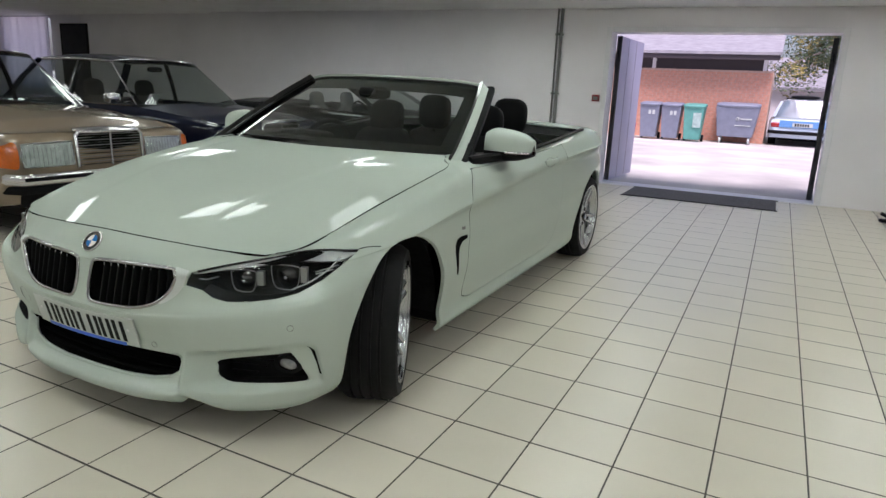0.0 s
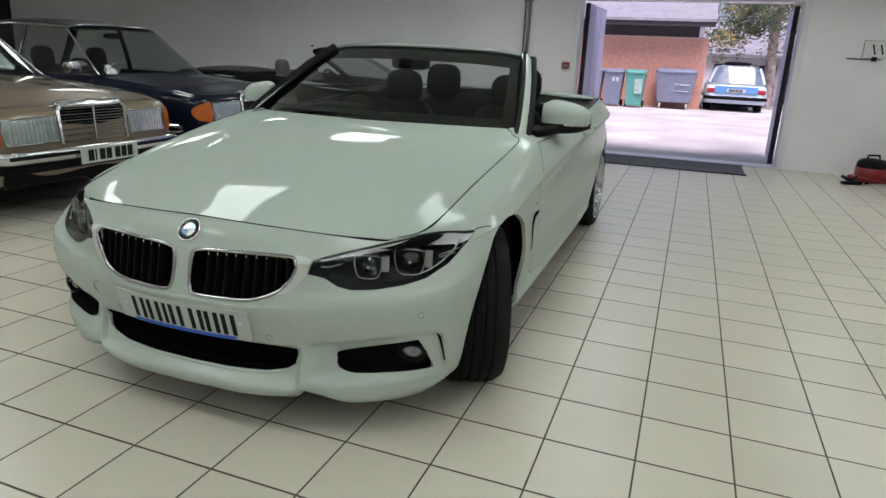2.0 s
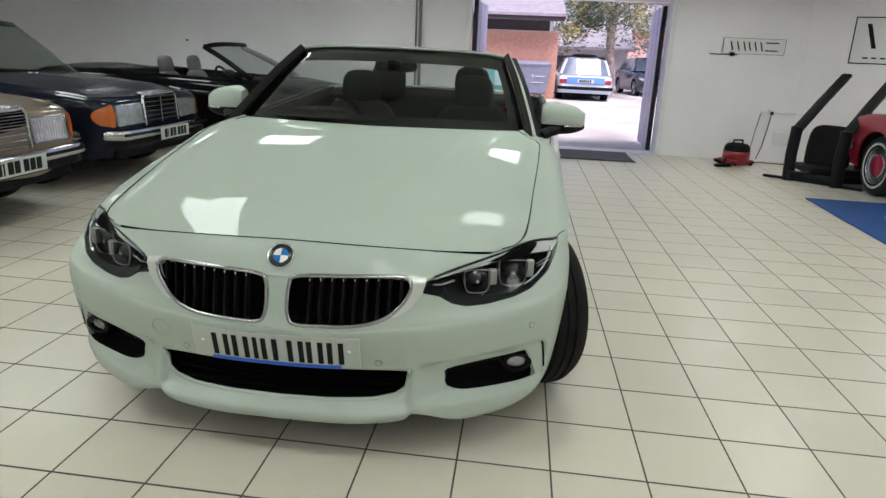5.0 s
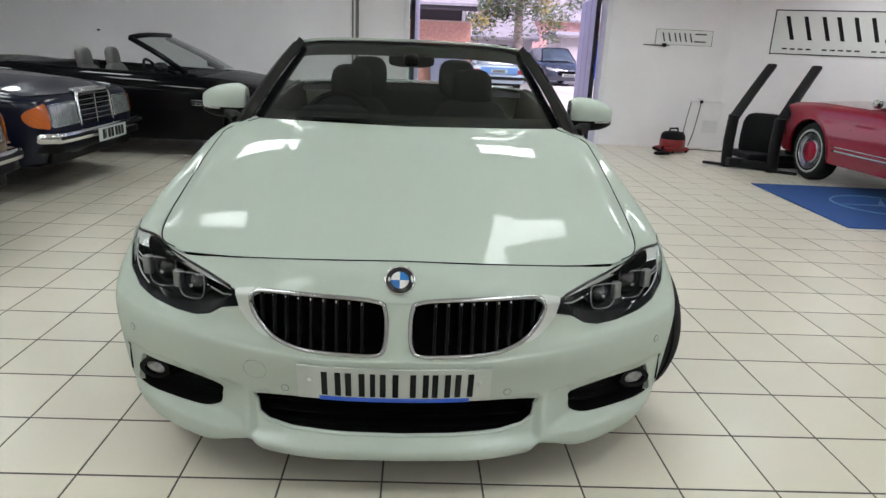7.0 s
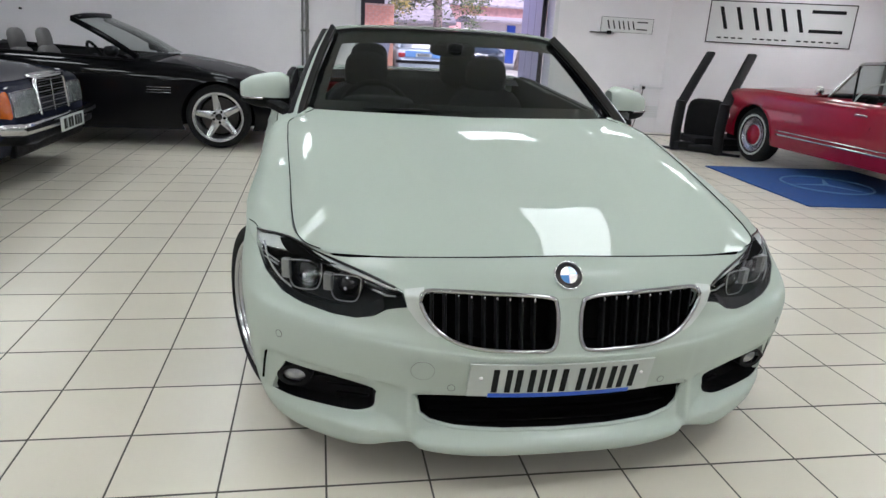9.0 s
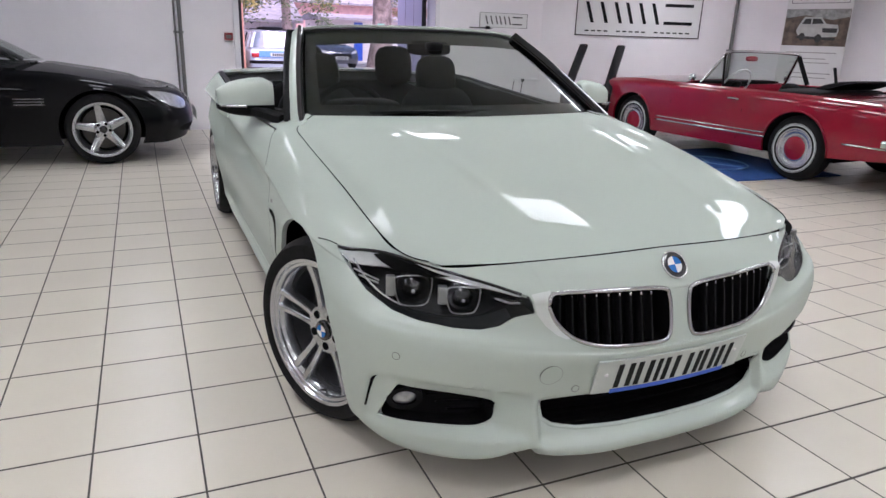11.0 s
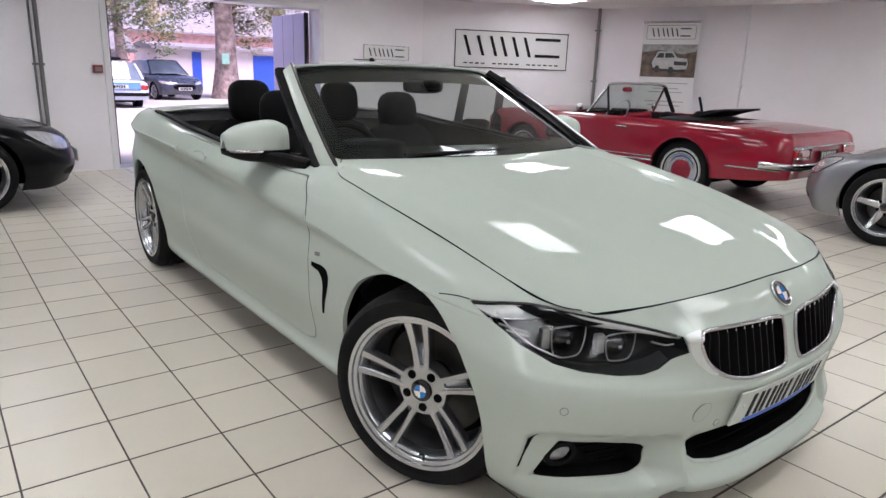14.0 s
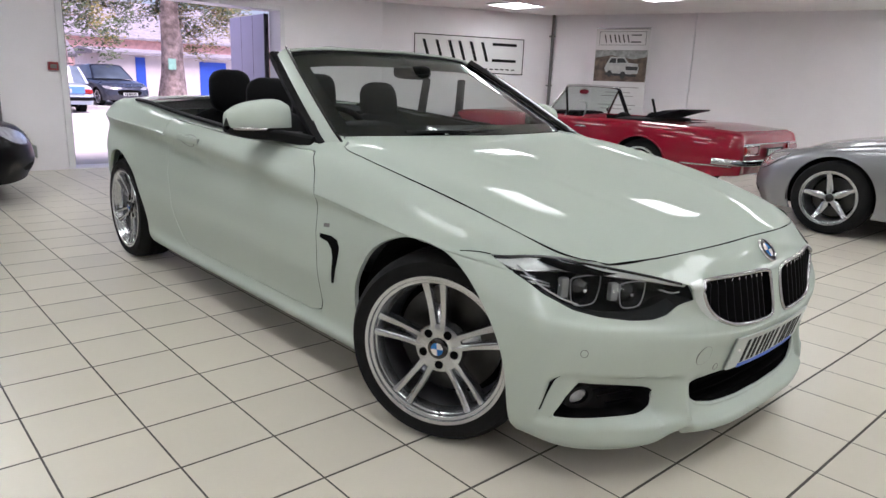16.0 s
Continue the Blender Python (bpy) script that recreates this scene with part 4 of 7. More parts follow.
        h.parent = car
        h["label"] = "dark twin headlamp under a clear lens"
        hp = [(s * a, b) for a, b in HEADLAMP]
        recess(raw, hp, .085, M["lamp_bowl"], h, "housing")
        part("lens", raw.patch(hp, "front", .002, 40), M["lens"], h).visible_shadow = False
        for x, z, r in ((.690, .588, .044), (.582, .577, .039)):
            p, n = raw.front(s * x, z)
            c = p + Vector((0, .030, 0))
            d = Vector((s * .34, -1, -.02)).normalized()
            m = Matrix.Translation(c) @ d.to_track_quat("X", "Z").to_matrix().to_4x4()
            def ring(k, dep):
                pts = rounded([(-1.0, .45), (-.80, .92), (.80, .92), (1.0, .45), (.86, -.50), (.50, -.92), (-.50, -.92), (-.86, -.50)], 5)
                return [(dep, a * r * k * 1.10, b * r * k) for a, b in pts]
            part("bezel", tube(ring(1.0, .006), .0017, 8, True), M["lamp_ring"], h, "thin grey ring with flattened sides", at=m)
            part("bucket", cap_mesh(r * .96, -.05, -.018, .001, 28), M["lamp_bowl"], h, at=m)
            part("projector", cap_mesh(r * .74, -.03, -.014, .016), M["gloss_black"], h, at=m)
            part("bulb", cap_mesh(r * .12, .006, .010, .002, 12), M["white_lens"], h, at=m)
            part("side_reflector", box(-.010, .010, -.012, .012, -r * .55, r * .72, .004), M["lamp_silver"], h, "silver block beside the lamp", at=m @ Matrix.Translation((-.010, s * r * 1.36, .006)))
        bowl = [(.485, .563), (.53, .545), (.60, .532), (.68, .535), (.745, .556), (.785, .590)]
        low = [(.485, .548), (.53, .523), (.60, .517), (.69, .528), (.752, .549), (.797, .586)]
        rows = [[tuple(raw.front(s * a, b)[0] + Vector((0, .030 * (1 - f) + .004 * f, 0))) for a, b in ((a0 + (a1 - a0) * f, b0 + (b1 - b0) * f) for (a0, b0), (a1, b1) in zip(spline(bowl, 18), spline(low, 18)))] for f in (0, .5, 1)]
        part("lower_shelf", grid_mesh(np.array(rows), "lower_shelf"), M["lamp_shelf"], h, "near-black shelf under the lamps")
        edge = [(.456, .6055), (.53, .626), (.628, .649), (.716, .667), (.775, .669), (.815, .664)]
        edge = [tuple(v) for v in spline(edge + [(.834, .661)], 28)]
        ws_ = spline([.004, .010, .018, .027, .030, .024, .008], 28)
        rows = [[tuple(raw.front(s * a, b - .006 - w * f)[0] + Vector((0, .006 + .014 * f * f, 0))) for (a, b), w in zip(edge, ws_)] for f in (0, .33, .66, 1)]
        part("brow", grid_mesh(np.array(rows), "brow"), M["lamp_brow"], h, "silver brow along the top of the lamp")
        part("brow_lip", tube([Vector(v) + Vector((0, -.001, 0)) for v in rows[-1]], .0022, 6), M["chrome"], h)
        part("gasket", tube([raw.front(s * a, b - .001)[0] + Vector((0, .002, 0)) for a, b in edge], .0042, 6), M["gloss_black"], h)
        guide = [(s * a, b) for a, b in spline([(.816, .640), (.800, .602), (.770, .571), (.735, .553)], 12)]
        part("lower_guide", tube([raw.front(a, b)[0] + Vector((-s * .006, .012, .004)) for a, b in guide], .0030, 6), M["white_lens"], h, "thin bright light guide")
        for (a0, b0), (a1, b1) in (((.815, .622), (.765, .604)), ((.808, .610), (.768, .598)), ((.515, .590), (.480, .578)), ((.480, .578), (.456, .580))):
            st_ = [raw.front(s * (a0 + (a1 - a0) * k / 5), b0 + (b1 - b0) * k / 5)[0] + Vector((0, .018, 0)) for k in range(6)]
            part("marker", tube(st_, .0024, 6), M["lamp_silver"], h, "thin silver stroke")
        # fog lamp pocket
        g = new("fog_lamp")
        g.parent = car
        g["label"] = "round fog lamp in a black pocket"
        fp = [(s * a, b) for a, b in FOG]
        recess(raw, fp, .07, M["plastic"], g, "pocket")
        part("pocket_lip", tube([raw.front(a, b)[0] + Vector((0, .003, 0)) for a, b in fp], .003, 6, True), P, g)
        p, n = raw.front(s * .722, .296)
        c = p + Vector((0, .030, 0))
        m = Matrix.Translation(c) @ Vector((s * .25, -1, 0)).to_track_quat("X", "Z").to_matrix().to_4x4() @ Matrix.Diagonal((1, 1.1, .72, 1))
        part("fog_bezel", disc_mesh(.030, .045, -.02, .012), M["plastic"], g, at=m)
        part("fog_glass", cap_mesh(.030, -.02, .004, .006), M["fog_lens"], g, at=m)
        # a flat near-black sheet on the skin paints the slot's shade
        slit = [(s * a, b) for a, b in ((.7965, .375), (.8045, .370), (.8125, .322), (.818, .262), (.812, .262), (.804, .322))]
        part("air_slot", raw.patch(dense(slit, .012), "front", .002, 14), M["void"], g, "dark sheet drawn for the shade in an upright air slot")
        for z in (.245, .268, .291):
            bar = [raw.front(s * a, z)[0] + Vector((0, .05, 0)) for a in np.linspace(.515, .60 + (z - .24) * 1.2, 7)]
            part("pocket_bar", bar_mesh(bar, .012, .005), M["plastic"], g)
        for x, z in ((.762, .443), (.305, .338)):
            p, n = raw.front(s * x, z)
            m = Matrix.Translation(p) @ n.to_track_quat("X", "Z").to_matrix().to_4x4()
            part("parking_sensor", disc_mesh(.0095, .0112, -.004, .0012, 20), M["conduit"], car, at=m)
            part("sensor_face", cap_mesh(.0093, -.004, .0006, .0003, 18), P, car, at=m)
        # side vent: the dark of its recess is painted as a flat sheet
        vent = [(1.411, .577), (1.331, .580), (1.296, .572), (1.284, .548), (1.292, .515), (1.328, .405), (1.344, .400), (1.333, .500), (1.338, .532), (1.360, .553), (1.411, .561)]
        vm = raw.patch(dense(vent, .01), "side", .0015, 40)
        part("side_vent", vm if s > 0 else flip(vm), M["void"], car, "black sheet drawn for the shaded hooked vent behind the front wheel")
        sp = raw.line([(.60, .664), (.63, .665), (.66, .663), (.69, .659)], "side", .0002, .0015)
        part("bumper_seam", sp if s > 0 else flip(sp), M["void"], car, "fine seam between bumper and wing")
        em = raw.patch([(1.350, .622), (1.388, .618), (1.388, .604), (1.350, .608)], "side", .002, 6)
        part("side_emblem", em if s > 0 else flip(em), M["conduit"], car)
        # mirror
        mi = new("wing_mirror")
        mi.parent = car
        mi["label"] = "white wing mirror with a black foot"
        def dome(zb, hs, depth, lift, sgn, q=.75):
            """Half a mirror shell over or under the level zb, from the outer tip to the inner end."""
            g = []
            for t, h in zip(np.linspace(0, 1, 15), spline(hs, 14)):
                xx = 1.008 - .222 * t
                dd = depth * (1 - abs(2 * t - 1.1) ** 3 * .45)
                yc = 1.838 + .055 * (xx - .80) / .2
                g.append([(xx, yc - dd * math.copysign(abs(math.cos(a)) ** q, math.cos(a)), zb + lift * (1 - t) + sgn * h * abs(math.sin(a)) ** q) for a in np.linspace(0, math.pi, 17)])
            g = [[tuple(np.mean(g[0], axis=0))] * 17] + g + [[tuple(np.mean(g[-1], axis=0))] * 17]
            return grid_mesh(np.array(g), "shell")
        shell = dome(.930, [.058, .082, .095, .103, .108, .109, .090], .078, -.004, 1, .62)
        part("cap", shell if s > 0 else flip(shell), P, mi)
        lo = dome(.929, [.020, .036, .044, .048, .050, .050, .040], .084, -.004, -1, .42)
        part("lower_shell", lo if s > 0 else flip(lo), M["plastic"], mi)
        st = bar_mesh([(1.0, 1.862, .922), (.985, 1.815, .924), (.95, 1.788, .925), (.90, 1.772, .925)], .008, .009)
        part("turn_signal", st if s > 0 else flip(st), M["chrome"], mi, "thin bright strip")
        ft = bar_mesh([(.775, 1.62, .885), (.82, 1.72, .895), (.88, 1.83, .905)], .06, .042)
        part("foot", ft if s > 0 else flip(ft), M["plastic"], mi)
        gl = pad(.893, 1.932, .955, .085, .006, .042, 4, 20)
        part("mirror_glass", gl if s > 0 else flip(gl), M["chrome"], mi)
        tri = mesh_from("mirror_base", [(.772, 1.545, .865), (.79, 1.60, .868), (.80, 1.74, .872), (.735, 1.70, .965), (.765, 1.545, .868), (.785, 1.74, .868), (.725, 1.70, .955)], [(0, 1, 2, 3), (4, 6, 5), (0, 3, 6, 4), (2, 5, 6, 3)], False)
        part("mirror_base", tri if s > 0 else flip(tri), M["plastic"], mi)
    recess(raw, INTAKE, .09, M["void"], car, "intake", "black lower air intake")
    part("intake_lip", tube([raw.front(a, b)[0] + Vector((0, .004, 0)) for a, b in dense(INTAKE, .03)], .007, 6, True), P, car)
    for z in (.220, .248, .275):
        w = .33 + (.38 - .33) * (z - .21) / .08
        pts = [raw.front(-w + 2 * w * i / 12, z)[0] + Vector((0, .03, 0)) for i in range(13)]
        part("intake_bar", bar_mesh(pts, .02, .006), M["void"], car)
    tow, n = raw.front(-.385, .392)
    part("tow_cover", disc_mesh(.031, .0319, -.004, .0005, 32), M["conduit"], car, at=Matrix.Translation(tow) @ n.to_track_quat("X", "Z").to_matrix().to_4x4())
    number_plate(car, pose(-.006, .121, .372, 14), .52, .111, [(-.196, .052), (-.132, .052), (-.066, .014), (-.040, .05), (.041, .05), (.10, .05), (.162, .05)], bow=.2)
    bp, bn = raw.front(0, .648)
    roundel(car, Matrix.Translation(bp + bn * .001) @ bn.to_track_quat("X", "Z").to_matrix().to_4x4(), .041)
    # windscreen
    base = [(0, 1.375, .922), (.30, 1.41, .922), (.56, 1.50, .918), (.70, 1.605, .912)]
    mid = [(0, 1.73, 1.102), (.29, 1.76, 1.100), (.51, 1.82, 1.090), (.640, 1.90, 1.076)]
    top = [(0, 2.075, 1.258), (.26, 2.095, 1.255), (.45, 2.13, 1.247), (.565, 2.185, 1.232)]
    ws = skin([base, mid, top], 24, 20)
    part("windscreen", grid_mesh(ws, "windscreen", True), M["screen"], car, "clear windscreen with a black border").visible_shadow = False
    inner = ws.copy()
    inner[..., 1] += .006
    inner[..., 2] -= .004
    part("screen_border", grid_mesh(inner[:3], "border", True), M["gloss_black"], car)
    part("screen_border", grid_mesh(inner[16:], "border", True), M["gloss_black"], car)
    for s in (1, -1):
        gm = grid_mesh(inner[:, 20:], "border")
        part("screen_border", gm if s > 0 else flip(gm), M["gloss_black"], car)
        ap = [(.752, 1.47, .845), (.745, 1.54, .883), (.736, 1.60, .915), (.700, 1.78, 1.015), (.652, 1.99, 1.130), (.598, 2.19, 1.232)]
        ap = [tuple(v) for v in spline(ap, 16)]
        me = bar_mesh(ap, .058, .020, (.80, -.30, .50))
        part("pillar", me if s > 0 else flip(me), P, car)
        me = bar_mesh([(x - .0145, y + .0050, z - .0085) for x, y, z in ap[2:]], .0595, .022, (.80, -.30, .50))
        part("pillar_seal", me if s > 0 else flip(me), M["gloss_black"], car, "black rubber seal beside the glass")
        me = bar_mesh([(x - .0195, y - .0158, z + .0216) for x, y, z in ap[2:]], .010, .030, (.80, -.30, .50))
        part("screen_seal", me if s > 0 else flip(me), M["gloss_black"], car, "black strip between glass and pillar")
        ap2 = [(x + .012, y + .045, z - .010) for x, y, z in ap[2:]]
        me = bar_mesh(ap2, .052, .040)
        part("pillar_trim", me if s > 0 else flip(me), M["plastic"], car, "black inner pillar trim")
        rail = [(at_y(W_EDGE, y)[0] + .012, y, at_y(W_EDGE, y)[1] + .004) for y in np.linspace(1.66, 3.48, 30)]
        me = bar_mesh(rail, .032, .016)
        part("belt_rail", me if s > 0 else flip(me), M["plastic"], car, "black strip along the door top")
        part("wiper", bar_mesh([(s * .32 - .1, 1.452, .930), (s * .05 - .1, 1.41, .934), (s * .05 - .42, 1.44, .932)], .014, .01), M["plastic"], car)
    hdr = [(-x, y, z) for x, y, z in top[:0:-1]] + top
    hd = [tuple(v) for v in spline(hdr, 28)]
    part("header", bar_mesh([(x, y + .026, z + .012) for x, y, z in hd], .06, .014), P, car)
    part("header_trim", bar_mesh([(x, y + .022, z - .018) for x, y, z in hd], .07, .044), M["plastic"], car, "black trim under the windscreen header")
    # cabin
    ys = np.linspace(1.45, 3.6, 24)
    tub = []
    for dx, z in ((0.0, None), (-.02, .80), (-.07, .60), (-.10, .38), (-.5, .34), (-.8, .34)):
        row = []
        for y in ys:
            x, ze = at_y(W_EDGE, y)
            row.append((max(0.0, x - .006 + dx), y, (ze - .004) if z is None else z))
        tub.append(row)
    part("cabin_lining", grid_mesh(np.array(tub), "cabin_lining", True), M["plastic"], car)
    lead = ((0, 1.405), (.3, 1.44), (.56, 1.54), (.69, 1.66))
    dash = [[(x, y, .893) for x, y in lead], [(x, y + .10, .905) for x, y in lead]] + [[(x, y, z) for x in (0, .3, .58, .71)] for y, z in ((1.82, .905), (1.92, .87), (1.95, .76), (1.90, .55))]
    part("dashboard", grid_mesh(spline(np.array(dash), 20), "dashboard", True), M["leather"], car)
    part("instrument_cowl", pad(-.37, 1.86, .915, .17, .09, .035), M["leather"], car)
    steering_wheel(car, pose(-.37, 2.03, .83, 66, 0, 0))
    part("console", box(-.12, .12, 1.9, 3.0, .34, .56, .03), M["plastic"], car)
    seat(car, -.37, 2.62, .42, 1.125, "driver_seat")
    seat(car, .37, 2.62, .42, 1.125, "passenger_seat")
    part("rear_bench", pad(0, 3.12, .48, .60, .22, .09), M["leather"], car)
    part("rear_backrest", tilted(pad(0, 0, 0, .62, .08, .26), pose(0, 3.38, .70, -14)), M["leather"], car)
    for x in (-.31, .31):
        part("rear_headrest", tilted(pad(0, 0, 0, .128, .07, .13, 3.2), pose(x, 3.36, 1.035, -6)), M["leather"], car)
        part("headrest_post", rod((x, 3.36, .88), (x, 3.35, 1.0), .012, seg=8), M["plastic"], car)
    deck = [(0, 3.42, .93), (.4, 3.42, .925), (.78, 3.40, .915)]
    deck2 = [(0, 3.52, .988), (.4, 3.52, .98), (.79, 3.515, .948)]
    part("parcel_shelf", grid_mesh(skin([deck, deck2], 12, 4), "parcel_shelf", True), M["cloth"], car)
    part("interior_mirror", pad(0, 1.98, 1.175, .115, .018, .034, 3.5), M["plastic"], car)
    part("mirror_stalk", pad(0, 1.92, 1.185, .038, .05, .022, 3), M["plastic"], car)
    # underside, wheels
    part("underbody", box(-.50, .50, .42, 4.40, .17, .30, .02), M["void"], car)
    for s in (1, -1):
        part("sill_box", box(min(s * .49, s * .82), max(s * .49, s * .82), 1.26, 3.27, .185, .32, .01), M["void"], car)
    for cy in (FA, RA):
        for s in (1, -1):
            arch_liner(car, cy, .312, .364, s * .50, s * .83)
    for x, y, s, st in ((-.756, FA - .006, -1, 25), (.757, FA - .004, 1, 24), (-.772, RA, -1, 0), (.772, RA, 1, 0)):
        wheel(car, (x, y, .309), s, "double", .311, .234, .225, st, 4 if y < 2 else 40)
    # rear lamps
    for s in (1, -1):
        lp = pad(.50, 4.42, .78, .13, .08, .05, 3)
        part("tail_lamp", lp if s > 0 else flip(lp), M["red_lens"], car)
    return car


white_convertible()
# ---- ceiling lights ----
lamp = thing("ceiling_light", "square white light panel glowing in the ceiling", "light", pose(0, 0, CEIL), "ceiling light panels")
bm = box(-.31, .31, -.31, -.29, -.022, -.001)
for a in ((-.31, .31, .29, .31), (-.31, -.29, -.29, .29), (.29, .31, -.29, .29)):
    add_box(bm, *a, -.022, -.001)
part("frame", bm, M["frame_white"], lamp)
part("diffuser", box(-.288, .288, -.288, .288, -.016, -.004), M["panel_glow"], lamp)
LIGHTS = [(x, y) for x in (3.26, .90, -1.46, -3.82) for y in (6.43 if x > -2 else 6.15, 4.1, 1.76, -.58, -2.9)] + [(5.62, 6.43), (5.9, 4.2), (6.0, 1.9), (5.62, -.58), (5.62, -2.9)] + [(8.1, .9), (7.7, -.58), (8.0, -2.9), (-5.4, 5.0), (-6.2, 1.76), (-6.2, -.58), (-8.6, 4.1), (-8.6, 1.76)]
for k, (x, y) in enumerate(LIGHTS):
    if k == 0:
        lamp.matrix_basis = pose(x, y, CEIL)
    else:
        copy_thing(lamp, pose(x, y, CEIL))
# ---- the other cars ----
def top_panel(edge, y_front, y_back, crown, front_row=None, bow=0.0, ease=3.0, nu=26, nv=14, gap=.004):
    """A bonnet or boot lid laid between a body's upper edges. front_row: the edge's own points across the nose."""
    g = np.zeros((nv + 1, nu + 1, 3))
    e = np.asarray(edge, float)
    for j in range(nv + 1):
        s = j / nv
        for i in range(nu + 1):
            t = i / nu
            if front_row is not None:
                f = np.asarray(front_row, float)
                xf = s * f[-1, 0]
                y0 = np.interp(xf, f[:, 0], f[:, 1]) + gap
                z0 = np.interp(xf, f[:, 0], f[:, 2])
            else:
                y0, z0 = y_front, at_y(e, y_front)[1]
            y1 = y_back - bow * (1 - s * s)
            y = y0 + (y1 - y0) * t
            yy = max(y, e[0, 1])
            xe, ze = at_y(e, yy)
            if front_row is not None:
                xe = xe if t > .12 else (f[-1, 0] + (at_y(e, max(y_front, yy))[0] - f[-1, 0]) * t / .12)
            k = min(1.0, t * ease)
            k = k * k * (3 - 2 * k)
            z = (1 - k) * z0 + k * ze if front_row is not None else ze
            g[j, i] = ((xe - gap) * s, y, z + .002 + crown * (1 - s ** 2.4) * k * (1 if front_row is not None else 1 - t ** 4))
    return grid_mesh(g, "panel", True)


class Car:
    """A car from five or more feature lines: skin, arches, lids, wheels."""

    def __init__(self, name, label, paint, rows, at, axles, tyre, arch, wheel_style, track, rim, corner, cowl, boot=None, crown=.05, steer=0, nu=150, nv=40, front_row=None, width=.205, cat="car"):
        self.ob = thing(name, label, cat, at)
        self.rows, self.paint = rows, paint
        self.raw = Shell(rows, nu, nv)
        sh = Shell(rows, nu, nv)
        for cy in axles:
            sh.cut(circle(cy, tyre, arch, 48), "side", lambda q: q.x > .55)
        self.body = part("body", sh.mesh("body", .014), paint, self.ob)
        edge = rows[-1]
        side = [p for p in edge[corner:]]
        part("bonnet", top_panel(side, side[0][1], cowl, crown, edge[:corner + 1], .10), paint, self.ob)
        if boot:
            y0, y1, c = boot
            back = [p for p in edge if p[1] >= y0 - 1.0]
            k = max(range(len(back)), key=lambda i: back[i][1] if back[i][0] > .55 else -1)
            tail = max(p[1] for p in edge) - back[k][1]
            part("boot_lid", top_panel(back[:k + 1], y0, back[k][1], c, None, -tail, 2), paint, self.ob)
            part("boot_filler", top_panel(back[:k + 1], y0, back[k][1] + .001, c - .01, None, -tail, 2), paint, self.ob)
        L = max(p[1] for p in rows[1])
        part("underbody", box(-.60, .60, .25, L - .85, .20, .32, .02), M["void"], self.ob)
        for i, cy in enumerate(axles):
            for s in (1, -1):
                arch_liner(self.ob, cy, tyre, arch + .006, s * .48, s * (track + .08))
                wheel(self.ob, (s * track, cy, tyre), s, wheel_style, tyre, rim, width, steer if i == 0 else 0, 20 * i + 8)

    def bar(self, name, pts, w, h, mat, label=""):
        return part(name, bar_mesh(pts, w, h), mat, self.ob, label)

    def pair(self, name, me, mat, label="", parent=None):
        a = part(name, me, mat, parent or self.ob, label)
        b = part(name, flip(me), mat, parent or self.ob, label)
        return a, b

    def screen(self, base, top, frame_mat, bar=.03, mid=None, glass_mat="screen", name="windscreen"):
        rows = [base, mid, top] if mid else [base, top]
        g = skin(rows, 16, 10)
        part(name, grid_mesh(g, name, True), M[glass_mat], self.ob).visible_shadow = False
        b = [tuple(v) for v in spline(base, 12)]
        t = [tuple(v) for v in spline(top, 12)]
        full = [(-x, y, z) for x, y, z in t[:0:-1]] + t
        e = [tuple(g[j, -1]) for j in range(g.shape[0])]
        part("screen_rail", bar_mesh(full, bar, bar), frame_mat, self.ob)
        self.pair("screen_pillar", bar_mesh(e, bar, bar), frame_mat)
        return g


# saloon body lines, used for both old saloons and the estate outside
S_BOT = [(0, .08, .27), (.5, .08, .27), (.78, .15, .26), (.86, .42, .24), (.87, .80, .24), (.87, 1.3, .22), (.87, 2.3, .22), (.87, 3.3, .22), (.86, 3.6, .24), (.85, 4.3, .28), (.78, 4.64, .3), (.4, 4.69, .3), (0, 4.70, .3)]
S_LOW = [(0, .05, .42), (.5, .05, .42), (.82, .11, .42), (.882, .40, .42), (.89, .8, .44), (.885, 1.3, .42), (.885, 2.3, .42), (.885, 3.3, .42), (.885, 3.6, .45), (.87, 4.3, .46), (.8, 4.66, .48), (.4, 4.71, .48), (0, 4.72, .48)]
S_MID = [(0, .05, .56), (.5, .05, .56), (.82, .11, .56), (.884, .40, .58), (.893, .8, .60), (.893, 1.3, .61), (.893, 2.3, .62), (.893, 3.3, .62), (.89, 3.6, .62), (.87, 4.3, .62), (.8, 4.65, .62), (.4, 4.69, .62), (0, 4.70, .62)]
S_UP = [(0, .07, .715), (.5, .07, .715), (.81, .13, .715), (.868, .40, .745), (.877, .8, .765), (.877, 1.3, .785), (.877, 2.3, .805), (.877, 3.3, .805), (.872, 3.6, .80), (.845, 4.3, .78), (.77, 4.60, .75), (.4, 4.64, .75), (0, 4.65, .75)]
S_EDGE = [(0, .11, .765), (.5, .11, .765), (.76, .18, .765), (.80, .42, .80), (.80, .8, .835), (.80, 1.3, .872), (.80, 2.3, .885), (.80, 3.3, .885), (.79, 3.6, .88), (.76, 4.3, .85), (.68, 4.53, .83), (.35, 4.58, .83), (0, 4.59, .83)]


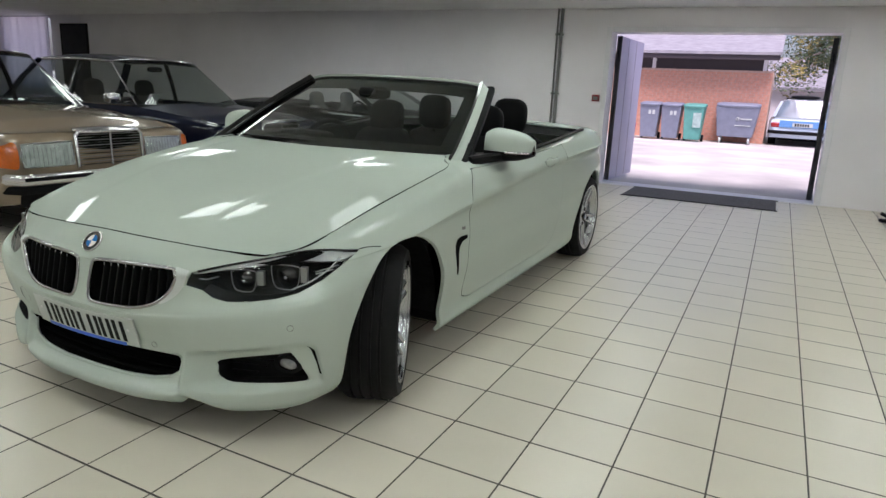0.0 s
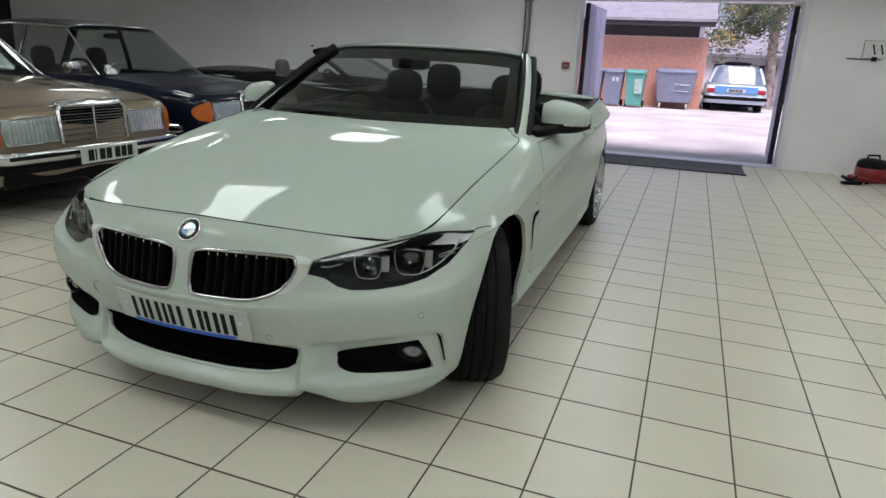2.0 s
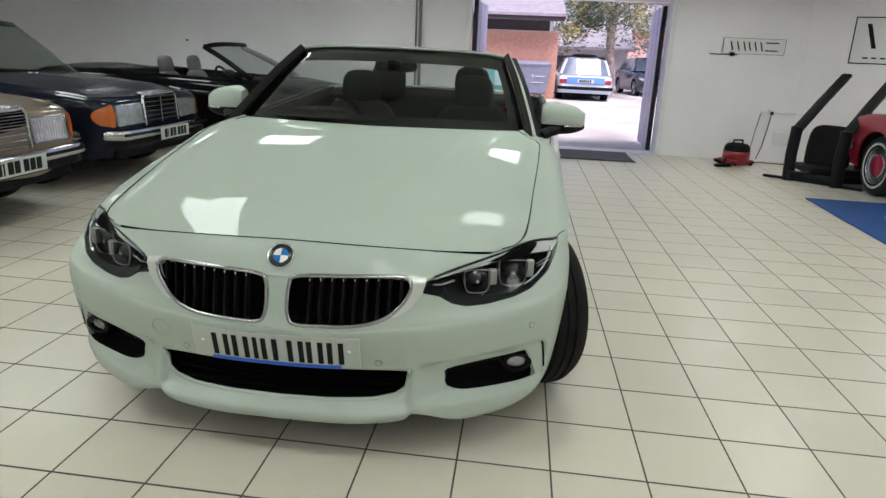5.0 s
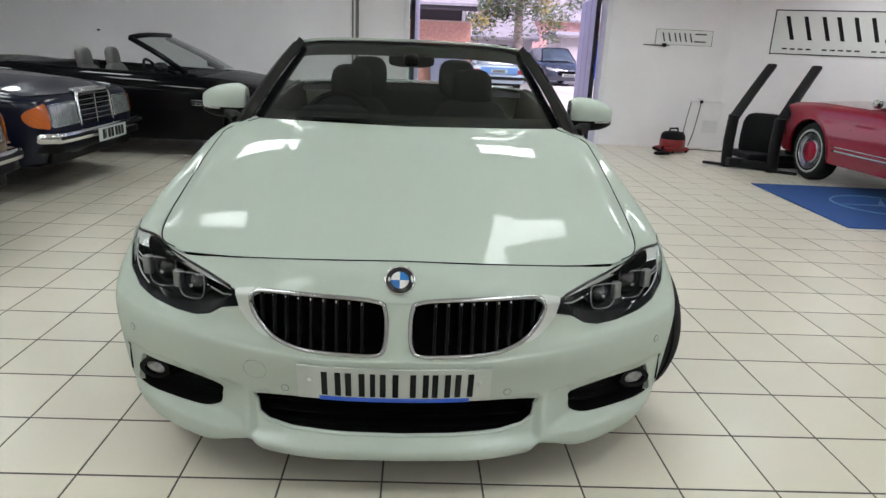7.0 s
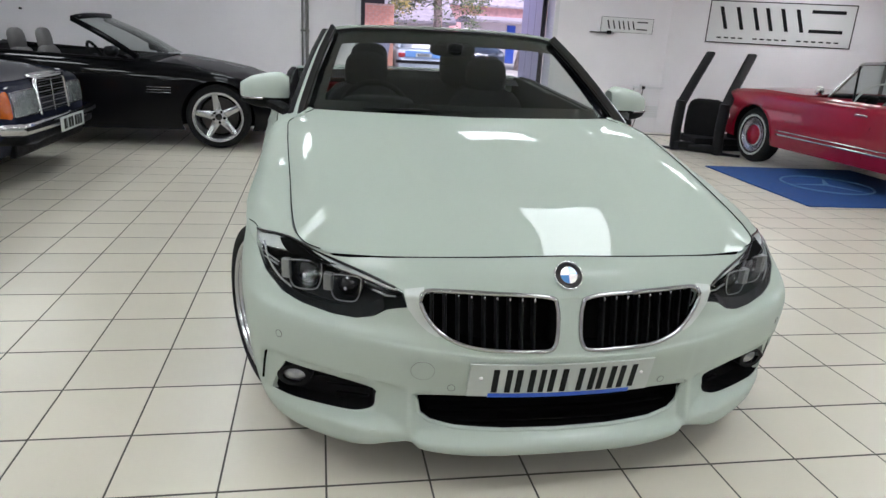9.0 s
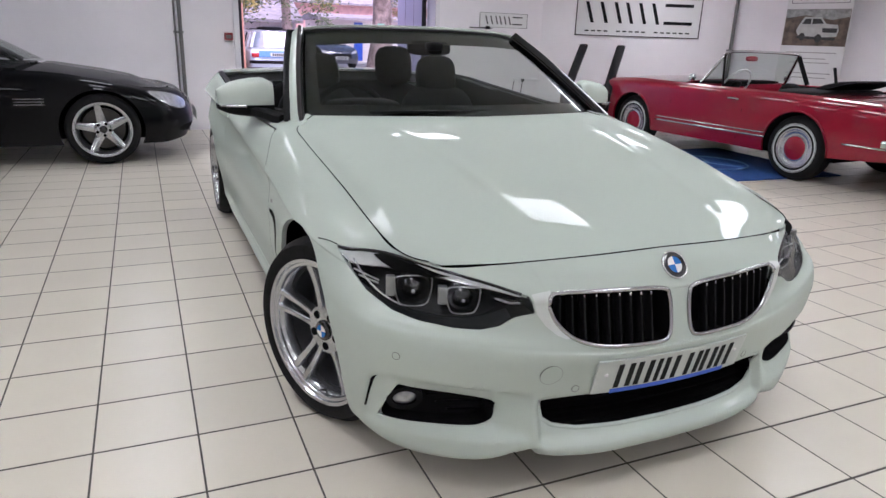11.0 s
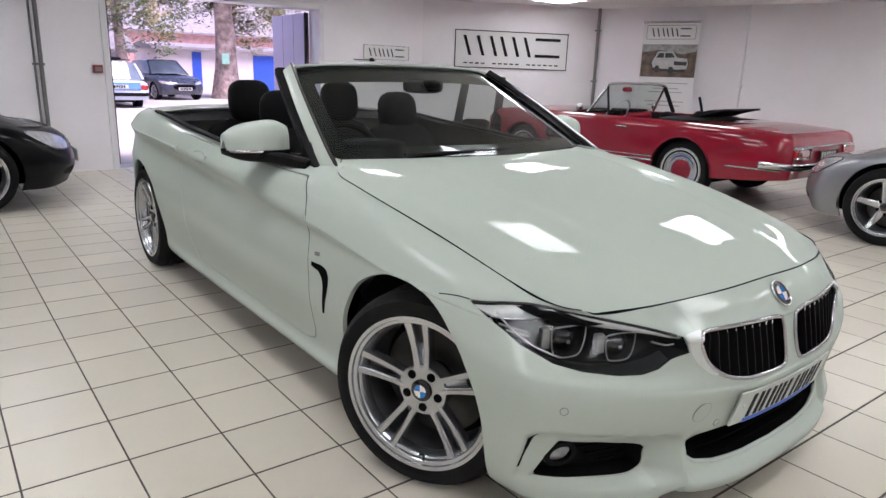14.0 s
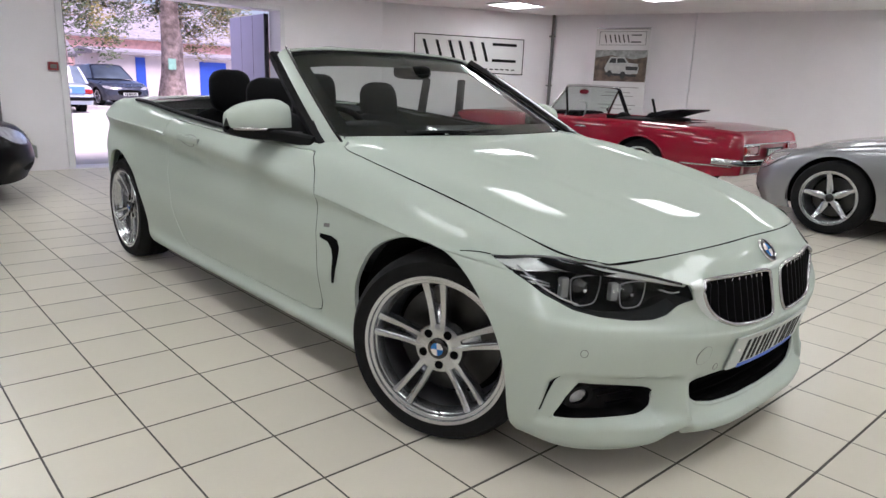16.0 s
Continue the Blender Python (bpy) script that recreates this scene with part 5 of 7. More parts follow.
def old_saloon(label, paint, at, plate, estate=False, detail=True):
    c = Car("car", label, paint, [S_BOT, S_LOW, S_MID, S_UP, S_EDGE], at, (.80, 3.595), .31, .35, "cap", .745, .19, 2, 1.27, (3.72, 4.5, .03), .05)
    ob = c.ob
    # glasshouse
    base = [(0, 1.19, .912), (.4, 1.22, .907), (.66, 1.31, .897), (.745, 1.39, .890)]
    top = [(0, 1.82, 1.375), (.35, 1.83, 1.37), (.53, 1.87, 1.355), (.60, 1.92, 1.335)]
    c.screen(base, top, M["chrome"], .014, glass_mat="screen")
    yb, yt, zb = (4.55, 4.25, .87) if estate else (3.80, 3.28, .89)
    rb = [(0, yb, zb + .02), (.4, yb - .03, zb + .015), (.66, yb - .1, zb + .01), (.745, yb - .18, zb)]
    rt = [(0, yt, 1.37), (.35, yt - .01, 1.365), (.53, yt - .05, 1.35), (.60, yt - .10, 1.33)]
    c.screen(rb, rt, M["chrome"], .014, name="rear_window", glass_mat="sky_sheen_glass" if estate else "tint")
    n = 14
    r0 = [(.60 + .004 * math.sin(i), 1.92 + (yt - .10 - 1.92) * i / n, 1.335 + .02 * math.sin(math.pi * i / n)) for i in range(n + 1)]
    roof = [[(0, 1.82 + (yt - 1.82) * i / n, 1.375 + .055 * math.sin(math.pi * (i + .6) / (n + 1.2))) for i in range(n + 1)],
            [(.35, 1.83 + (yt - .01 - 1.83) * i / n, 1.37 + .05 * math.sin(math.pi * (i + .6) / (n + 1.2))) for i in range(n + 1)],
            [(.53, 1.87 + (yt - .05 - 1.87) * i / n, 1.355 + .035 * math.sin(math.pi * (i + .6) / (n + 1.2))) for i in range(n + 1)], r0]
    part("roof", grid_mesh(skin(roof, 24, 16), "roof", True), paint, ob)
    belt = [(.765, y, .888) for y in np.linspace(1.41, yb - .2, n + 1)]
    sg = skin([belt, r0], n, 6)
    a, b = c.pair("side_window", grid_mesh(sg, "side_window"), M["sky_sheen_glass" if estate else "tint"])
    a.visible_shadow = b.visible_shadow = False
    for y0, y1 in ((2.48, 2.45), (yb - .20, yt - .12)) + (((3.55, 3.45),) if estate else ()):
        k = abs(y0 - 2.48) < .01
        c.pair("pillar", bar_mesh([(.772, y0, .88), (.70, (y0 + y1) / 2, 1.12), (.606, y1, 1.34)], .05 if k else .09, .03), M["gloss_black"] if k else paint)
    c.pair("roof_rail", bar_mesh([(x + .006, y, z) for x, y, z in r0], .022, .03), M["chrome"])
    c.pair("belt_trim", bar_mesh([(.79, y, .884) for y in np.linspace(1.39, yb - .15, 10)], .03, .014), M["chrome"], "chrome strip under the windows")
    c.pair("side_trim", bar_mesh([(.898, y, .60) for y in np.linspace(1.2, 3.2, 10)], .014, .03), M["chrome"])
    # nose
    g = new("grille")
    g.parent = ob
    g["label"] = "upright chrome grille with horizontal bars"
    part("grille_back", box(-.28, .28, .055, .11, .50, .755), M["void"], g)
    fr = [(-.292, .035, .505), (-.292, .055, .74), (-.25, .06, .782), (.25, .06, .782), (.292, .055, .74), (.292, .035, .505)]
    part("grille_frame", bar_mesh(fr, .026, .030, (0, 1, 0)), M["chrome"], g)
    part("grille_crown", tilted(pad(0, 0, 0, .285, .06, .016, 4), pose(0, .085, .777, 10)), M["chrome"], g)
    for k in range(12):
        z = .520 + .0205 * k
        wide = k % 2 == 0
        part("grille_bar", bar_mesh([(-.28, .044 + .001 * k, z), (.28, .044 + .001 * k, z)], .012, .0085 if wide else .005), M["chrome"] if wide else M["conduit"], g)
    part("grille_bar", bar_mesh([(0, .034, .505), (0, .044, .77)], .016, .014, (0, 1, 0)), M["chrome"], g)
    for s in (1, -1):
        h = new("headlamp")
        h.parent = ob
        h["label"] = "wide fluted headlamp with an amber corner"
        fp = [(s * x, z) for x, z in dense([(.325, .53), (.70, .53), (.70, .695), (.325, .705)], .04)]
        part("lamp_bowl", c.raw.patch(fp, "front", .003, 14), M["lamp_reflector"], h, "dull silver bowl")
        part("lamp_glass", c.raw.patch(fp, "front", .020, 14), M["fluted_glass"], h).visible_shadow = False
        rim = [c.raw.front(x, z)[0] + Vector((0, -.012, 0)) for x, z in fp]
        part("lamp_frame", tube(rim, .006, 6, True), M["chrome"], h)
        ap = [(s * x, z) for x, z in rounded([(.730, .535), (.79, .532), (.842, .550), (.860, .61), (.846, .664), (.79, .694), (.730, .697)], 4)]
        part("indicator", c.raw.patch(ap, "front", .016, 22), M["amber"], h, "amber corner lamp")
        for x0, x1 in ((.335, .480), (.495, .690)):
            cell = rounded([(s * x0, .545), (s * x1, .545), (s * x1, .684), (s * x0, .690)], 4)
            part("reflector", c.raw.patch(dense(cell, .03), "front", .008, 12), M["white_lens"], h, "bright fluted reflector")
        for k in range(12):
            x = s * (.345 + .031 * k)
            part("flute", tube([c.raw.front(x, z)[0] + Vector((0, -.019, 0)) for z in (.545, .61, .685)], .0022, 5), M["fluted_glass"], h).visible_shadow = False
    xs = np.linspace(-1, 1, 25)
    def curve(x):
        return -.045 + .02 * (abs(x) / .6) ** 2 if abs(x) < .78 else -.012 + (abs(x) - .78) * 4.2
    pts = [(x * .895, curve(x * .895), .455) for x in xs]
    c.bar("bumper", pts, .05, .075, M["chrome"], "chrome front bumper with a black rubber strip")
    c.bar("bumper_strip", [(x, y - .024, z + .002) for x, y, z in pts], .012, .026, M["plastic"])
    c.bar("bumper_lower", [(x, y + .03, .375) for x, y, z in pts], .04, .06, M["plastic"])
    part("apron", box(-.72, .72, .07, .12, .24, .40, .02), M["plastic"], ob)
    number_plate(ob, pose(0, -.085, .425), .52, .111, [(-.20, .05), (-.14, .014), (-.10, .05), (-.04, .05), (.04, .05), (.10, .05), (.16, .05)], band=False)
    # rear
    pts = [(x * .88, 4.72 + .045 - .03 * (abs(x)) ** 2 - (.0 if abs(x) < .9 else .12), .46) for x in xs]
    c.bar("rear_bumper", pts, .06, .10, M["plastic"] if estate else M["chrome"])
    for s in (1, -1):
        lp = pad(.66, 4.66, .66, .16, .05, .075, 4)
        part("tail_lamp", lp if s > 0 else flip(lp), M["red_lens"], ob)
        if s < 0 or not plate:
            mi = pad(.90, 1.56, .955, .085, .05, .055, 3.6)
            part("wing_mirror", mi if s > 0 else flip(mi), M["chrome"], ob, "chrome wing mirror")
    if estate:
        part("tailgate", prism([(4.40, .82), (4.62, .80), (4.72, .50), (4.60, .50)], -.72, .72, "X"), paint, ob)
        part("tailgate_band", box(-.60, .60, 4.70, 4.735, .60, .80, .01), M["estate_blue"], ob, "pale blue panel on the tailgate")
        number_plate(ob, pose(0, 4.75, .68, 0, 0, 180), .52, .111, [(-.2 + .065 * k, .045) for k in range(6)], band=False)
        for s in (1, -1):
            c.bar("roof_rack_rail", [(s * .5, 2.3, 1.44), (s * .5, 4.1, 1.43)], .03, .03, M["plastic"])
        part("roof_bundle", pad(0, 3.3, 1.47, .4, .6, .05), M["plastic"], ob)
    if detail:
        part("dashboard", box(-.68, .68, 1.36, 1.75, .70, .89, .05), M["plastic"], ob)
        for x in (-.36, .36):
            seat(ob, x, 2.45, .45, 1.14, "front_seat", "brown_cloth")
        steering_wheel(ob, pose(-.36, 1.98, .85, 62, 0, 0), .19)
        part("rear_seat", tilted(pad(0, 0, 0, .62, .09, .22, 6), pose(0, 3.35, .66, -14)), M["brown_cloth"], ob)
        part("interior_mirror", pad(0, 1.95, 1.27, .11, .015, .03), M["plastic"], ob)
        part("paper_note", tilted(box(-.10, .10, -.003, .003, 0, .14), pose(-.50, 1.47, .893, 35, 0, 15)), M["plate"], ob, "white paper behind the windscreen")
    return c


M["brown_cloth"] = material("dark_brown_cloth", (0.035, 0.030, 0.027), 0.85, var=0.15, scale=30, bump=0.2, bump_scale=160)
M["lamp_reflector"] = material("lamp_reflector", (0.34, 0.36, 0.34), 0.38, metal=0.85, var=0.15, scale=14)
M["fluted_glass"] = glass("fluted_lamp_glass", (0.82, 0.85, 0.83), 0.12, 1.45)
# opaque: the sky's pale sheen on the windows is put into the colour
M["sky_sheen_glass"] = material("painted_sky_sheen_glass", (0.15, 0.20, 0.24), 0.12, var=0.25, scale=1.5, coat=0.6)
M["estate_white"] = material("estate_white_paint", (0.52, 0.62, 0.70), 0.35, var=0.04, coat=0.6)
M["estate_blue"] = material("estate_blue_panel", (0.12, 0.30, 0.60), 0.35, var=0.04, coat=0.6)
gold = old_saloon("old gold-beige saloon with chrome grille and bumpers", M["gold_paint"], pose(-2.62, 2.30, 0, 0, 0, 90), True)
blue = old_saloon("old dark navy saloon with chrome grille and amber lamps", M["navy_paint"], pose(-2.69, 4.46, 0, 0, 0, 90), True)

# modern roadster lines
R_BOT = [(0, .10, .20), (.45, .13, .2), (.74, .3, .18), (.83, .5, .18), (.86, .86, .19), (.86, 1.3, .18), (.86, 2.2, .18), (.86, 3.0, .18), (.86, 3.42, .2), (.83, 4.0, .22), (.72, 4.4, .25), (.4, 4.5, .25), (0, 4.53, .25)]
R_LOW = [(0, .03, .36), (.45, .06, .36), (.77, .25, .36), (.86, .48, .38), (.9, .86, .42), (.885, 1.3, .38), (.885, 2.2, .38), (.885, 3.0, .38), (.905, 3.42, .42), (.87, 4.0, .42), (.76, 4.42, .44), (.4, 4.52, .45), (0, 4.55, .45)]
R_MID = [(0, .06, .52), (.45, .1, .52), (.77, .3, .54), (.86, .52, .58), (.9, .86, .63), (.89, 1.3, .62), (.89, 2.2, .63), (.895, 3.0, .65), (.905, 3.42, .68), (.87, 4.0, .70), (.76, 4.38, .70), (.4, 4.48, .7), (0, 4.51, .7)]
R_UP = [(0, .14, .62), (.45, .18, .63), (.74, .40, .64), (.83, .58, .68), (.87, .86, .735), (.86, 1.3, .77), (.86, 2.2, .80), (.865, 3.0, .83), (.87, 3.42, .85), (.83, 4.0, .86), (.72, 4.3, .85), (.4, 4.4, .85), (0, 4.43, .85)]
R_EDGE = [(0, .24, .66), (.45, .28, .67), (.66, .47, .69), (.74, .62, .72), (.78, .86, .765), (.78, 1.3, .83), (.79, 2.2, .86), (.79, 3.0, .89), (.78, 3.42, .91), (.74, 4.0, .91), (.63, 4.22, .9), (.35, 4.32, .9), (0, 4.35, .9)]


def roadster(label, paint, at, style, tyre, rim, open_top=True):
    c = Car("car", label, paint, [R_BOT, R_LOW, R_MID, R_UP, R_EDGE], at, (.86, 3.42), tyre, tyre + .04, style, .785, rim, 2, 1.45, (3.45, 4.2, .05), .05, width=.235)
    ob = c.ob
    base = [(0, 1.36, .895), (.35, 1.40, .893), (.62, 1.52, .885), (.72, 1.63, .87)]
    top = [(0, 2.12, 1.245), (.3, 2.14, 1.242), (.48, 2.19, 1.228), (.56, 2.25, 1.205)]
    mid = [(0, 1.74, 1.095), (.33, 1.77, 1.09), (.56, 1.86, 1.07), (.65, 1.94, 1.055)]
    c.screen(base, top, paint, .05, mid)
    part("dashboard", box(-.66, .66, 1.55, 1.95, .62, .86, .06), M["plastic"], ob)
    part("cabin_floor", box(-.74, .74, 1.6, 3.45, .33, .42), M["void"], ob)
    c.pair("cabin_lining", grid_mesh(np.array([[(at_y(R_EDGE, y)[0] - d, y, z) for y in np.linspace(1.5, 3.5, 14)] for d, z in ((.004, .86), (.06, .62), (.09, .36))]), "cabin_lining"), M["plastic"])
    c.pair("belt_rail", bar_mesh([(at_y(R_EDGE, y)[0] + .004, y, at_y(R_EDGE, y)[1] + .004) for y in np.linspace(1.6, 3.45, 20)], .035, .02), M["plastic"])
    for x in (-.36, .36):
        seat(ob, x, 2.72, .42, 1.09, "seat", "tan")
    part("deck", box(-.74, .74, 3.18, 3.5, .80, .915, .03), M["plastic"], ob)
    steering_wheel(ob, pose(-.36, 2.1, .82, 64, 0, 0))
    for s in (1, -1):
        h = new("headlamp")
        h.parent = ob
        h["label"] = "clear oval headlamp"
        hp = [(s * x, z) for x, z in rounded([(.47, .56), (.58, .625), (.70, .657), (.79, .648), (.80, .58), (.74, .515), (.62, .49), (.52, .50)], 4)]
        part("lamp_bowl", c.raw.patch(hp, "front", .003, 20), M["white_lens"], h)
        part("lamp_rim", tube([c.raw.front(a, b)[0] + Vector((0, -.002, 0)) for a, b in hp], .006, 6, True), M["gloss_black"], h)
        mi = pad(.90, 1.82, .925, .09, .06, .05, 2.8)
        part("wing_mirror", mi if s > 0 else flip(mi), paint, ob)
        part("mirror_foot", bar_mesh([(s * .78, 1.72, .86), (s * .86, 1.80, .90)], .04, .03), paint, ob)
        for z in (.60, .575, .55):
            sm = c.raw.line([(1.30 + .04 * k, z) for k in range(7)], "side", .002, .004)
            part("side_gill", sm if s > 0 else flip(sm), M["chrome"], ob, "chrome gill behind the wheel")
        hd = c.raw.line([(2.62, .70), (2.66, .705), (2.78, .705), (2.82, .70)], "side", .016, .011)
        part("door_handle", hd if s > 0 else flip(hd), paint, ob)
        dl = c.raw.line([(1.62, .82), (1.60, .62), (1.62, .36), (1.70, .24), (2.7, .24), (2.86, .40), (2.90, .62), (2.87, .82)], "side", -.0005, .0025)
        part("door_gap", dl if s > 0 else flip(dl), M["void"], ob)
        cr = c.raw.line([(1.35 + .07 * k, .665 + .004 * k) for k in range(24)], "side", -.0035, .006)
        part("side_crease", cr if s > 0 else flip(cr), paint, ob)
        lp = pad(.62, 4.38, .76, .16, .07, .06, 3)
        part("tail_lamp", lp if s > 0 else flip(lp), M["red_lens"], ob)
    gp = rounded([(-.34, .50), (-.30, .585), (0, .60), (.30, .585), (.34, .50), (.25, .44), (0, .43), (-.25, .44)], 4)
    part("grille", c.raw.patch(gp, "front", .003, 20), M["void"], ob, "dark oval grille")
    for z in (.47, .505, .54, .575):
        part("grille_bar", bar_mesh([tuple(c.raw.front(x, z)[0] + Vector((0, -.008, 0))) for x in np.linspace(-.30, .30, 9)], .014, .009), M["chrome"], ob)
    lo = rounded([(-.62, .27), (0, .245), (.62, .27), (.60, .33), (0, .33), (-.60, .33)], 4)
    part("intake", c.raw.patch(lo, "front", .003, 24), M["void"], ob)
    number_plate(ob, pose(0, .0, .385), .52, .111, [(-.2 + .062 * k, .045) for k in range(7)], band=False)
    return c


black = roadster("glossy black open roadster with five-spoke alloy wheels", M["black_paint"], pose(-.80, 6.65, 0, 0, 0, 90), "star", .320, .240)
silver = roadster("silver sports car with five-spoke alloy wheels", M["silver_paint"], pose(4.96, 2.16, 0, 0, 0, 180), "five", .315, .222)

# red classic roadster
P_BOT = [(0, .10, .30), (.5, .10, .30), (.76, .2, .28), (.83, .45, .26), (.84, .83, .26), (.84, 1.3, .24), (.84, 2.1, .24), (.84, 2.9, .24), (.84, 3.23, .26), (.82, 3.8, .3), (.77, 4.2, .34), (.62, 4.245, .35), (0, 4.27, .35)]
P_LOW = [(0, .05, .45), (.5, .05, .45), (.79, .14, .45), (.855, .42, .45), (.87, .83, .47), (.865, 1.3, .44), (.865, 2.1, .44), (.865, 2.9, .44), (.87, 3.23, .46), (.845, 3.8, .48), (.78, 4.22, .5), (.62, 4.258, .5), (0, 4.28, .5)]
P_MID = [(0, .05, .60), (.5, .05, .60), (.79, .14, .62), (.855, .42, .64), (.87, .83, .66), (.865, 1.3, .65), (.865, 2.1, .65), (.865, 2.9, .65), (.865, 3.23, .65), (.84, 3.8, .64), (.78, 4.22, .62), (.62, 4.25, .62), (0, 4.27, .62)]
P_UP = [(0, .09, .70), (.5, .09, .70), (.77, .16, .74), (.835, .42, .77), (.845, .83, .79), (.84, 1.3, .79), (.84, 2.1, .79), (.84, 2.9, .79), (.84, 3.23, .78), (.812, 3.8, .768), (.755, 4.19, .742), (.60, 4.225, .742), (0, 4.24, .742)]
P_EDGE = [(0, .14, .74), (.5, .14, .75), (.71, .2, .79), (.76, .42, .82), (.775, .83, .84), (.775, 1.3, .835), (.775, 2.1, .835), (.775, 2.9, .83), (.77, 3.23, .825), (.745, 3.8, .805), (.69, 4.145, .782), (.54, 4.172, .782), (0, 4.185, .782)]


def red_roadster(at):
    P = M["red_paint"]
    c = Car("car", "bright red classic open roadster with chrome trim", P, [P_BOT, P_LOW, P_MID, P_UP, P_EDGE], at, (.83, 3.15), .315, .35, "red_cap", .735, .185, 2, 1.58, (3.2, 4.1, .035), .035, width=.185)
    ob = c.ob
    for e in [o for o in ob.children if o.name.startswith("wheel") and "liner" not in o.name]:
        v, f = lathe([(.216, .0945), (.221, .0962), (.238, .0962), (.241, .0945)], 48)
        part("white_band", mesh_from("white_band", v, f), M["plate"], e, "white band on the tyre wall")
    base = [(0, 1.56, .865), (.35, 1.59, .862), (.62, 1.66, .855), (.71, 1.75, .845)]
    top = [(0, 1.85, 1.20), (.3, 1.865, 1.197), (.52, 1.91, 1.188), (.60, 1.96, 1.175)]
    c.screen(base, top, M["chrome"], .03)
    part("dashboard", box(-.66, .66, 1.60, 1.78, .62, .84, .05), M["red_paint"], ob)
    part("dash_pad", pad(0, 1.68, .845, .66, .09, .03), M["leather"], ob)
    part("cabin_floor", box(-.72, .72, 1.5, 3.1, .34, .42), M["void"], ob)
    c.pair("cabin_lining", grid_mesh(np.array([[(at_y(P_EDGE, y)[0] - d, y, z) for y in np.linspace(1.45, 3.2, 14)] for d, z in ((.004, .825), (.06, .62), (.09, .36))]), "cabin_lining"), M["leather"])
    for x in (-.36, .36):
        s = seat(ob, x, 2.5, .40, .90, "seat", "leather", lean=10)
    steering_wheel(ob, pose(.36, 1.93, .83, 60, 0, 0), .2, .0105, "plate")
    part("interior_mirror", pad(0, 1.80, 1.12, .10, .015, .03), M["red_paint"], ob)
    part("hood_cover", pad(0, 2.86, .828, .70, .24, .030), M["cloth"], ob, "black folded soft top")
    part("deck_lid", prism([(2.86, .850), (2.97, .905), (3.12, .945), (3.30, .965), (3.30, .948), (3.16, .915), (3.02, .870), (2.92, .840)], -.50, .30, "X"), M["steel"], ob, "black lid standing half open behind the seats")
    part("lid_strut", bar_mesh([(-.30, 2.70, .84), (-.32, 2.66, .95), (-.34, 2.61, 1.06)], .03, .02), M["steel"], ob)
    c.pair("quarter_window", bar_mesh([(.70, 2.06, .84), (.61, 1.95, 1.16)], .02, .05), M["plastic"])
    for s in (1, -1):
        for z, r in ((.385, .010), (.425, .006)):
            ln = c.raw.line([(1.26 + .06 * k, z) for k in range(27)], "side", .004, r)
            part("sill_trim", ln if s > 0 else flip(ln), M["chrome"], ob, "chrome strip along the sill")
        ln = c.raw.line([(3.64 + .06 * k, .43) for k in range(10)], "side", .004, .009)
        part("rear_trim", ln if s > 0 else flip(ln), M["chrome"], ob)
        dg = c.raw.line([(1.50, .82), (1.48, .62), (1.50, .32)], "side", -.0005, .003)
        part("door_gap", dg if s > 0 else flip(dg), M["void"], ob)
        dg = c.raw.line([(2.52, .82), (2.50, .62), (2.46, .32)], "side", -.0005, .003)
        part("door_gap", dg if s > 0 else flip(dg), M["void"], ob)
        hd = c.raw.line([(2.30, .72), (2.33, .725), (2.42, .725), (2.45, .72)], "side", .016, .009)
        part("door_handle", hd if s > 0 else flip(hd), M["chrome"], ob)
        for cy in (.83, 3.15):
            lip = c.raw.line([(cy + .356 * math.cos(a), .315 + .356 * math.sin(a)) for a in np.linspace(-.1, math.pi + .1, 26)], "side", .004, .009)
            part("arch_lip", lip if s > 0 else flip(lip), P, ob)
        mi = pad(.80, 1.70, .90, .05, .03, .045, 2.4)
        part("wing_mirror", mi if s > 0 else flip(mi), M["chrome"], ob)
        hp = [(s * x, z) for x, z in rounded([(.58, .52), (.68, .50), (.76, .56), (.77, .66), (.70, .74), (.62, .72), (.56, .62)], 4)]
        part("headlamp", c.raw.patch(hp, "front", .02, 16), M["white_lens"], ob, "tall oval headlamp")
        tl = box(.42, .735, 4.235, 4.285, .555, .635, .02)
        me = bpy.data.meshes.new("tail_lamp")
        tl.to_mesh(me)
        tl.free()
        tlo = part("tail_lamp", me if s > 0 else flip(me), M["red_lens"], ob, "long red tail lamp with chrome rim")
        part("lamp_rim", tube([(s * x, y, z) for x, y, z in ((.42, 4.286, .55), (.70, 4.280, .55), (.790, 4.15, .552), (.785, 4.16, .575), (.740, 4.25, .640), (.70, 4.275, .645), (.42, 4.286, .645))], .010, 6, True), M["chrome"], tlo)
        rb = bar_mesh([(s * .28, 4.31, .47), (s * .60, 4.30, .47), (s * .80, 4.22, .475), (s * .87, 4.0, .48)], .045, .062)
        part("rear_bumper", rb, M["chrome"], ob)
        fb = bar_mesh([(0, -.02, .48), (s * .5, -.01, .48), (s * .80, .09, .48), (s * .88, .38, .48)], .05, .085)
        part("front_bumper", fb, M["chrome"], ob)
    part("tail_trim", bar_mesh([(-.72, 4.245, .655), (0, 4.285, .66), (.72, 4.245, .655)], .016, .014), M["chrome"], ob)
    number_plate(ob, pose(0, 4.30, .565, 0, 0, 180), .46, .10, [(-.19 + .06 * k, .042) for k in range(6)], back="ink", bars="plate", band=False)
    part("boot_emblem", disc_mesh(.034, .042, -.004, .004, 28), M["chrome"], ob, at=Matrix.Translation((0, 4.235, .70)) @ pose(0, 0, 0, 0, 0, 90))
    gp = rounded([(-.42, .50), (-.40, .64), (0, .66), (.40, .64), (.42, .50), (0, .47)], 4)
